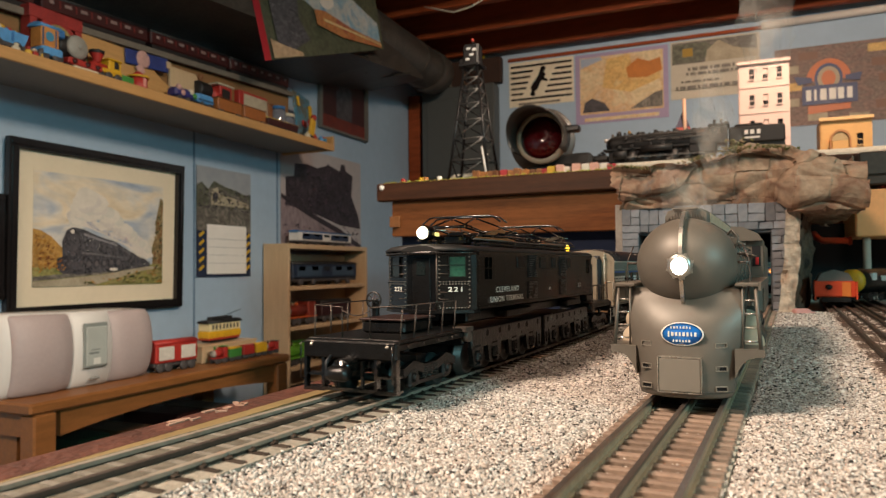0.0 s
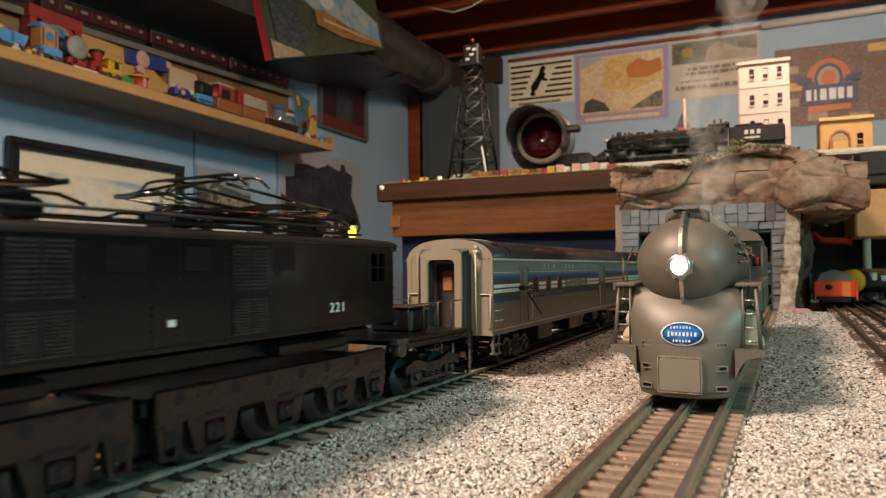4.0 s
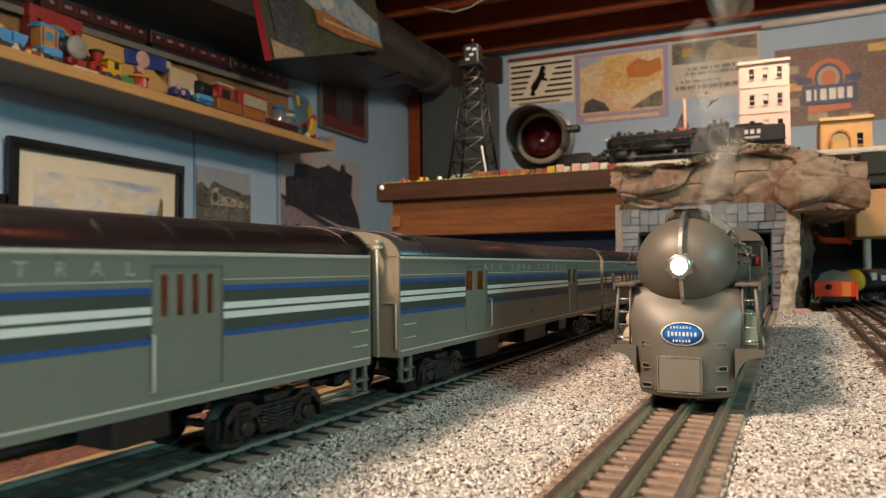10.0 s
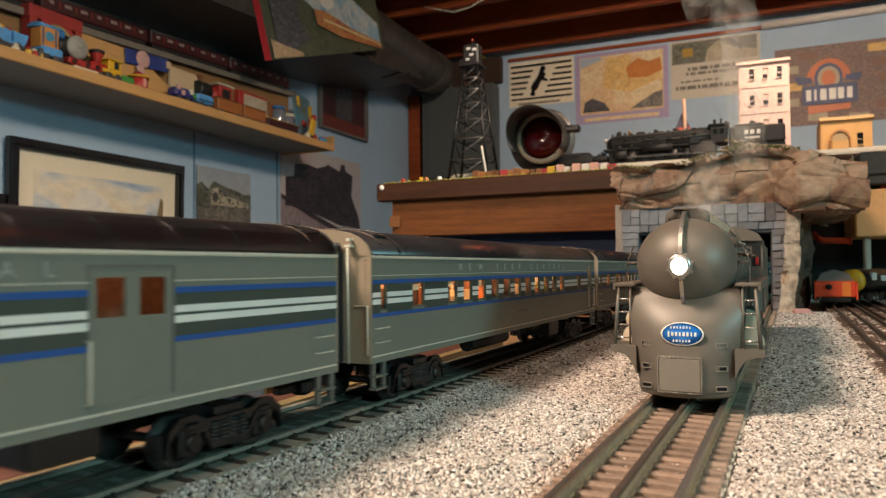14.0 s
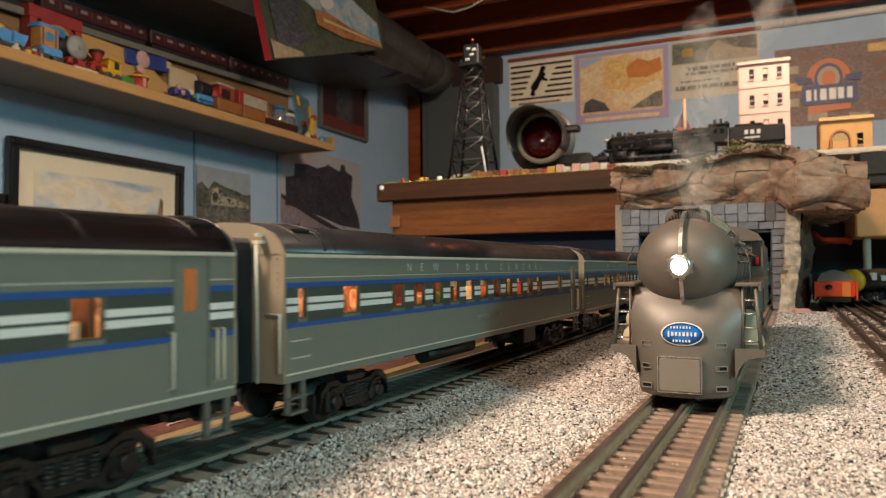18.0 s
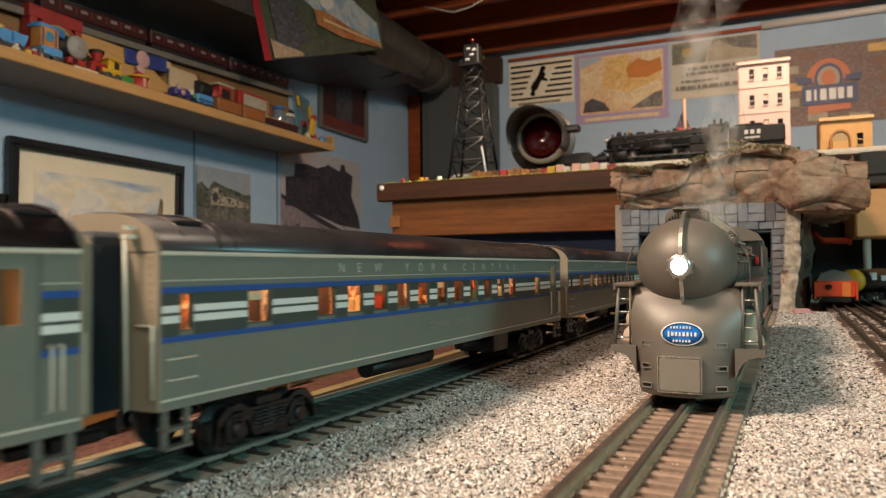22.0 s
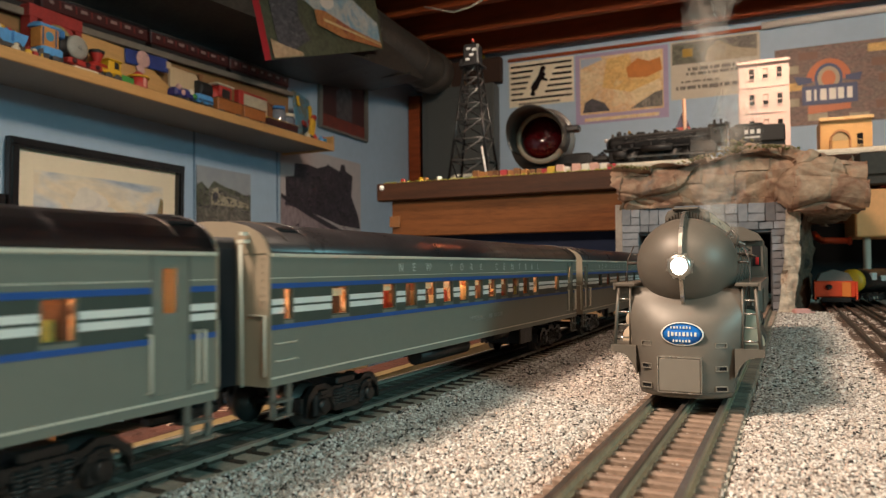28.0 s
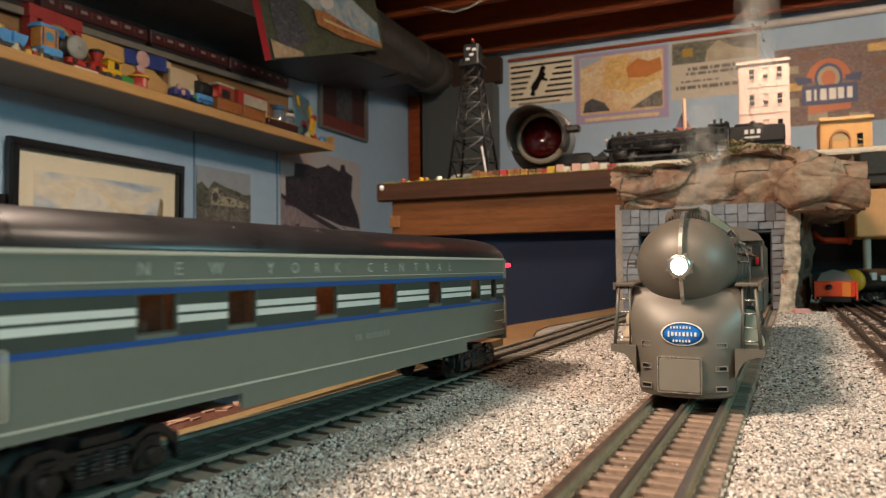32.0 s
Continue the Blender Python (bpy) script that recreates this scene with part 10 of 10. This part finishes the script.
for x in (-0.05, -0.02, 0.05, 0.08):
    part("wheel", Shape().lathe([(0, -0.003), (0.011, -0.003), (0.011, 0.003), (0, 0.003)], (x, -0.024, 0.011), "y", 16), M["truck_black"], TN)
structure("upper_roadbed", Shape().box((0.0, 1.97, ZD + 0.0245), (1.6, 0.10, 0.049), b=0.01), M["ballast_under"], "raised roadbed on the upper level", "roadbed")
SB = thing("black_tank_car", "dark low model wagon ahead of the steam engine", "train car", pose(-0.435, 1.95, ZD + 0.020))
part("body", Shape().box((0, 0, 0.048), (0.13, 0.055, 0.036), b=0.008), MB, SB)
part("frame", Shape().box((0, 0, 0.022), (0.14, 0.04, 0.010)), MB, SB)

# crates and trackside bits along the deck edge
rc = random.Random(9)
cols = [flat("crate_wood", "8A5A34"), flat("crate_wood_dark", "6E4426"), flat("crate_red", "B0343A"), flat("crate_tan", "A8703E"), flat("crate_pink", "D0A090"), flat("crate_white", "D8CFC2"), flat("crate_yellow", "C8A030")]
x = -0.640
for i in range(19):
    w = rc.uniform(0.014, 0.022)
    k = (0, 3, 0, 1, 2, 3, 0, 3, 1, 0, 2, 6, 4, 5, 4, 5, 4, 5, 2)[i]
    b = thing("crate", "small model freight crate on the deck edge", "crate", pose(x, 1.735 + rc.uniform(-0.006, 0.01), ZD, 0, 0, rc.uniform(-8, 8)), group="crates along the deck")
    hh = rc.uniform(0.018, 0.026)
    part("box", Shape().box((0, 0, hh / 2), (w, 0.02, hh), b=0.001), cols[k], b)
    part("slat", Shape().box((0, -0.0105, hh * 0.25), (w * 0.98, 0.0016, hh * 0.14)).box((0, -0.0105, hh * 0.75), (w * 0.98, 0.0016, hh * 0.14)), cols[k], b)
    x += w + rc.uniform(0.001, 0.004)
for x, c in ((-0.855, RED), (-0.80, YEL), (-0.785, flat("crate_tan", "A8703E")), (-0.745, WHT)):
    b = thing("barrel", "tiny model barrel on the deck edge", "barrel", pose(x, 1.725, ZD), group="barrels on the deck")
    part("staves", Shape().lathe([(0.006, 0), (0.0075, 0.008), (0.006, 0.016), (0, 0.016)], n=12), c, b)
    part("hoop", Shape().lathe([(0.0074, 0.004), (0.0078, 0.005), (0.0074, 0.006)], n=12, caps=False), M["rail_dark"], b)
for x, c in ((-0.355, M["silver"]), (-0.33, WHT), (-0.295, RED)):
    b = thing("trackside_item", "small bright trackside casting on the deck edge", "model", pose(x, 1.735, ZD))
    part("casting", Shape().box((0, 0, 0.010), (0.024, 0.014, 0.016), b=0.004), c, b)
    part("foot", Shape().box((0, 0, 0.002), (0.028, 0.018, 0.004)), M["rail_dark"], b)

# white apartment block and yellow house
def block(name, label, x0, x1, y, z0, z1, depth, mat, rows, trim):
    b = thing(name, label, "building", pose((x0 + x1) / 2, y, z0))
    w, h = x1 - x0, z1 - z0
    holes = []
    for cx, cz, ww, hh in rows:
        holes.append((cx - ww / 2, cx + ww / 2, cz - hh / 2, cz + hh / 2))
    wall = pierced(-w / 2, w / 2, 0, h, holes, 0.5, 0.006)
    f = Shape()
    f.add([(py, px - 0.5, pz) for px, py, pz in wall.v], wall.f)
    f.v = [(a, -bq, c) for a, bq, c in f.v]
    ft = part("front_wall", f, mat, b)
    part("core", Shape().box((0, depth / 2 + 0.008, h / 2 - 0.001), (w, depth, h - 0.002)), M["frame_black"], b)
    part("side_wall", Shape().box((-w / 2 - 0.001, depth / 2 + 0.003, h / 2), (0.004, depth, h)), mat, b)
    part("side_wall", Shape().box((w / 2 + 0.001, depth / 2 + 0.003, h / 2), (0.004, depth, h)), mat, b)
    part("parapet", Shape().box((0, -0.002, h + 0.003), (w + 0.012, 0.014, 0.010), b=0.001), trim, b)
    for i, (cx, cz, ww, hh) in enumerate(rows):
        wd = part("window", Shape().box((cx, 0.004, cz), (ww * 0.9, 0.001, hh * 0.06)), trim, b)
        part("sill", Shape().box((cx, -0.002, cz - hh / 2), (ww * 1.2, 0.006, 0.003)), trim, wd)
        if i % 3 == 1:
            part("blind", Shape().box((cx, 0.005, cz + hh * 0.25), (ww * 0.9, 0.001, hh * 0.45)), trim, wd)
    return b


pw2 = flat("pinkish_white", "C2A89E", var=0.06, scale=20)
rows = [(cx, cz, 0.0135, 0.034) for cz in (0.335, 0.257, 0.180, 0.103, 0.03) for cx in (-0.032, 0.005, 0.043)]
block("apartment_building", "pinkish white four-storey model apartment block", 0.014, 0.146, 2.25, ZD, 0.664, 0.10, pw2, rows, pw2)
for z in (0.296, 0.218, 0.141, 0.066):
    thing("belt_course", "pale belt course of the apartment block", "trim", None, Shape().box((0.080, 2.2485, ZD + z), (0.132, 0.003, 0.003)), pw2)
ty = flat("ochre_wall", "B08850", var=0.15, scale=30)
block("yellow_house", "yellow ochre model storefront with an arched bay", 0.223, 0.344, 2.20, ZD, 0.466, 0.09, ty, [(0.034, 0.112, 0.015, 0.034), (0.034, 0.045, 0.015, 0.034)], flat("ochre_trim", "B89868"))
ab = thing("arched_bay", "arched brown bay of the yellow storefront", "bay", pose(0.268, 2.192, ZD + 0.06))
part("surround", Shape().loft([[(0.026 * math.cos(a) * k, -0.006, 0.05 + 0.030 * math.sin(a) * k) for k in (1.0, 0.8)] + [(0.026 * math.cos(a) * k, 0.004, 0.05 + 0.030 * math.sin(a) * k) for k in (0.8, 1.0)] for a in [math.pi * i / 14 for i in range(15)]], smooth=False), flat("bay_brown", "8A5E34"), ab)
part("fanlight", Shape().loft([[(0.020 * math.cos(a), -0.002, 0.05 + 0.023 * math.sin(a)) for a in [math.pi * i / 14 for i in range(15)]], [(0.020 * math.cos(a), 0.002, 0.05 + 0.023 * math.sin(a)) for a in [math.pi * i / 14 for i in range(15)]]]), flat("fanlight_tan", "94805A"), ab)
part("bay_panel", Shape().box((0, 0, 0.022), (0.040, 0.006, 0.055), b=0.001), flat("bay_tan", "B08850"), ab)
for sx in (-1, 1):
    part("column", Shape().tube((0.024 * sx, -0.004, -0.005), (0.024 * sx, -0.004, 0.05), 0.0025, n=8), flat("bay_brown", "8A5E34"), ab)
tt = thing("draped_flag", "red and navy draped model flag on a tan pole", "flag", pose(-0.138, 2.1, ZD))
part("canopy", Shape().loft([[(0.024 * k * a, 0.024 * k * b, z) for a, b in ((1, 1), (-1, 1), (-1, -1), (1, -1))] for z, k in ((0.0, 0.9), (0.14, 1.0), (0.165, 0.75), (0.205, 0.1))], smooth=False), flat("tent_red", "A8463A"), tt)
part("canopy_top", Shape().loft([[(0.026 * k * a, 0.026 * k * b, z) for a, b in ((1, 1), (-1, 1), (-1, -1), (1, -1))] for z, k in ((0.163, 0.76), (0.207, 0.12))], smooth=False), flat("tent_navy", "3A3448"), tt, "navy top of the draped cloth")
part("pole", Shape().tube((0.006, -0.020, 0.10), (0.004, -0.012, 0.245), 0.0052, n=8), flat("pole_tan", "C09A80"), tt)
bh = thing("small_bush", "olive model bush beside the engine", "bush", pose(0.0, 1.88, ZD))
leaf = np.array([(random.gauss(0, 0.016), random.gauss(0, 0.012), 0.05 + random.gauss(0, 0.014)) for i in range(420)])
lo = gravel("crown", leaf, "", M["flock"], 0.0042)
lo.parent = bh
part("stem", Shape().tube((0, 0, 0), (0.004, 0, 0.04), 0.003, 0.002, 6), M["bench"], bh)

# ---- right side: lower yard, far shelf ----
YARD = run((0.100, 0.42), 0.062, lambda u: 0.0, -0.9, 1.15)
YARD2 = run((0.152, 0.62), 0.063, lambda u: 0.0, -0.7, 0.9)
lay(YARD, -0.3, 1.1, "rusty three-rail siding with the orange engine", M["yard_bed"], (-0.2, 0.9), M["tie_rust"], railmat=M["rail_brown"], webmat=M["rail_brown"])
lay(YARD2, -0.2, 0.85, "rusty three-rail siding with the tank car", M["yard_bed"], (-0.2, 0.8), M["tie_rust"], railmat=M["rail_brown"], webmat=M["rail_brown"])
ox, oy, oa = on(YARD, 0.80)
OE = thing("orange_engine", "small orange model diesel with a grey roof", "locomotive", pose(ox - 0.012, oy, 0, 0, 0, -math.degrees(oa)) @ Matrix.Diagonal((1.18, 1, 1, 1)))
OR = flat("engine_orange", "D2451E")
part("body", Shape().box((0, 0.05, 0.0245), (0.048, 0.11, 0.025), b=0.002), OR, OE)
part("hood", Shape().loft([[(0.021, y, 0.037), (0.016, y, 0.049), (0, y, 0.0545), (-0.016, y, 0.049), (-0.021, y, 0.037)] for y in (0.012, 0.10)]), flat("engine_grey_roof", "7A746C"), OE)
part("front_panel", Shape().box((0.012, -0.0062, 0.0245), (0.010, 0.001, 0.022)), flat("engine_stripe", "D8742A"), OE)
part("number_disc", Shape().lathe([(0, -0.001), (0.004, -0.001), (0.004, 0.001)], (-0.008, -0.006, 0.028), "y", 12), M["frame_black"], OE)
part("side_wing", Shape().box((0.0235, 0.0, 0.0225), (0.002, 0.02, 0.028)).box((-0.0235, 0.0, 0.0225), (0.002, 0.02, 0.028)), OR, OE)
part("buffer_beam", Shape().box((0, -0.004, 0.0085), (0.034, 0.006, 0.008), b=0.001), M["truck_black"], OE)
part("truck", TRUCK, None, OE, "", pose(0, 0.05, 0))
tx, ty2, ta = on(YARD2, 0.62)
TK = thing("yellow_tank_car", "dark model tank car with a yellow end and white panels", "tank car", pose(0.196, 1.31, 0, 0, 0, -35))
part("tank", Shape().lathe([(0, -0.055), (0.016, -0.053), (0.019, -0.048), (0.019, 0.05), (0, 0.05)], (0, 0, 0.036), "y", 24), M["loco_soft"], TK)
part("tank_head", Shape().lathe([(0, -0.062), (0.014, -0.060), (0.019, -0.054), (0.019, -0.046)], (0, 0, 0.036), "y", 24), YEL, TK)
for q, z, w, hh in ((-0.022, 0.043, 0.014, 0.012), (0.010, 0.040, 0.020, 0.009), (0.034, 0.045, 0.010, 0.008)):
    part("white_panel", Shape().box((0.0172, q, z), (0.006, w, hh), b=0.001), M["off_white"], TK)
part("frame", Shape().box((0, 0, 0.014), (0.03, 0.11, 0.005)), M["truck_black"], TK)
part("truck", TRUCK, None, TK, "", pose(0, -0.028, 0))
part("truck", TRUCK, None, TK, "", pose(0, 0.028, 0))
structure("far_counter", Shape().box((0.62, 1.69, 0.1610), (0.82, 0.30, 0.092), b=0.003), flat("counter_orange_wood", "F0AC70", var=0.12, scale=12), "pale orange wood fascia of the far shelf", "shelf")
thing("shelf_post", "grey round post under the far shelf", "post", None, Shape().tube((0.231, 1.56, -0.012), (0.231, 1.56, 0.115), 0.007, n=14).box((0.231, 1.56, 0.0), (0.03, 0.03, 0.02)), flat("post_grey", "B4AC9E"))
pipe = thing("orange_pipe", "orange-red painted pipe inside the side tunnel", "pipe")
part("tube", Shape().wire([(0.150, 1.66, 0.128), (0.152, 1.62, 0.118), (0.158, 1.585, 0.111), (0.205, 1.585, 0.110)], 0.0065, 10), flat("pipe_orange", "B8401C", var=0.2, scale=40), pipe)
part("flange", Shape().tube((0.203, 1.585, 0.110), (0.209, 1.585, 0.110), 0.0085, n=14), flat("pipe_orange", "B8401C", var=0.2, scale=40), pipe)
bit = thing("pink_eraser", "small pink block lying at the foot of the plaster jamb", "block", pose(0.080, 1.085, -0.0075, 0, 0, 20))
part("block", Shape().box((0, 0, 0.004), (0.022, 0.014, 0.010), b=0.002), flat("pink_block", "D09A92"), bit)
part("chip", Shape().box((0.014, 0.002, 0.002), (0.008, 0.010, 0.005), b=0.001), flat("pink_block", "D09A92"), bit)
rb = thing("red_white_boxcar", "red and white model boxcar on the far shelf", "train car", pose(0.34, 1.60, 0.2075))
part("body", Shape().box((0.0, 0, 0.014), (0.16, 0.05, 0.022), b=0.002), RED, rb)
part("white_panel", Shape().box((0.02, -0.0255, 0.014), (0.06, 0.002, 0.02)), WHT, rb)
thing("dark_trestle", "dark grey girder at the end of the rock", "girder", None, Shape().box((0.42, 1.60, 0.258), (0.40, 0.10, 0.046), b=0.003).box((0.42, 1.60, 0.225), (0.40, 0.11, 0.018), b=0.003), flat("girder_grey", "3A352E", var=0.3, scale=20))
# ---- smoke of the grey engine ----
def smoke_material():
    m = bpy.data.materials.new("thin_smoke")
    m.use_nodes = True
    nt = m.node_tree
    nt.nodes.remove(nt.nodes["Principled BSDF"])
    out = nt.nodes["Material Output"]
    tr, df, mix = nt.nodes.new("ShaderNodeBsdfTransparent"), nt.nodes.new("ShaderNodeBsdfDiffuse"), nt.nodes.new("ShaderNodeMixShader")
    df.inputs[0].default_value = (0.75, 0.68, 0.60, 1)
    tc, nz, mr = nt.nodes.new("ShaderNodeTexCoord"), nt.nodes.new("ShaderNodeTexNoise"), nt.nodes.new("ShaderNodeMapRange")
    nz.inputs["Scale"].default_value, nz.inputs["Detail"].default_value = 90, 4
    mr.inputs[1].default_value, mr.inputs[2].default_value, mr.inputs[3].default_value, mr.inputs[4].default_value = 0.36, 0.72, 0.0, 0.105
    nt.links.new(tc.outputs["Object"], nz.inputs["Vector"])
    nt.links.new(nz.outputs["Fac"], mr.inputs[0])
    nt.links.new(mr.outputs[0], mix.inputs[0])
    nt.links.new(tr.outputs[0], mix.inputs[1])
    nt.links.new(df.outputs[0], mix.inputs[2])
    nt.links.new(mix.outputs[0], out.inputs["Surface"])
    return m


M["smoke"] = smoke_material()
puffs = []
for k in range(5):
    s = Shape()
    n, rows = 16, 11
    for layer in (1.0, 0.72, 0.45):
        rings = []
        for j in range(rows):
            a = math.pi * (j + 0.35) / (rows - 0.3)
            ringp = []
            for i in range(n):
                b = 2 * math.pi * i / n
                v = Vector((math.sin(a) * math.cos(b), math.sin(a) * math.sin(b), math.cos(a)))
                r = 0.0105 * layer * (1 + 0.7 * noise.noise(v * 1.5 + Vector((k * 7, layer * 3, 0))))
                ringp.append((v.x * r, v.y * r, v.z * r * 2.3))
            rings.append(ringp)
        s.loft(rings)
    puffs.append(s.mesh("smoke_puff", M["smoke"]))
STACK = HUD @ Vector((0.0, 0.030, 0.0))
SMOKE = []
for i in range(50):
    ob = tagged(new("smoke_puff", puffs[i % 5]), "thin grey wisp of smoke above the steam engine", "smoke", "smoke wisps")
    ob.visible_shadow = False
    SMOKE.append((ob, -4.6 + i * 0.735))


def drift(t0, t, i):
    """Pose of a wisp released from the stack at t0: it waits inside, rises, and ends among the joists."""
    a = max(0.0, t - t0)
    z = 0.042 + 0.055 * a if a < 6 else 0.372 + (a - 6) * 0.30
    z = min(z, 1.62)
    k = min(a, 6.0)
    sway = 0.0035 * math.sin(i * 2.1 + a * 1.3) * min(1, a / 2)
    return pose(STACK.x + sway + (0.0090 + 0.0065 * math.sin(i * 4.7)) * k, STACK.y + 0.3 * sway + 0.006 * math.cos(i * 3.3) * k, z, 0, 10 * math.sin(i + a * 0.5), (i * 53) % 80 + 12 * k)


# ---- movement ----
def motions():
    times = [i * 0.5 for i in range(65)]
    for ob, u0, length, inset in MOVERS:
        walk(ob, [(t, ride(u0 - travelled(t), length, inset)) for t in times])
    # wheels roll with the train
    fine = [i / 15 for i in range(481)]
    way = [travelled(t) for t in fine]
    for ob, y, z, r in WHEELS:
        walk(ob, [(t, pose(0, y, z, math.degrees(s / r) % 360)) for t, s in zip(fine, way)])
    for i, (ob, t0) in enumerate(SMOKE):
        walk(ob, [(t, drift(t0, t, i)) for t in times])


motions()
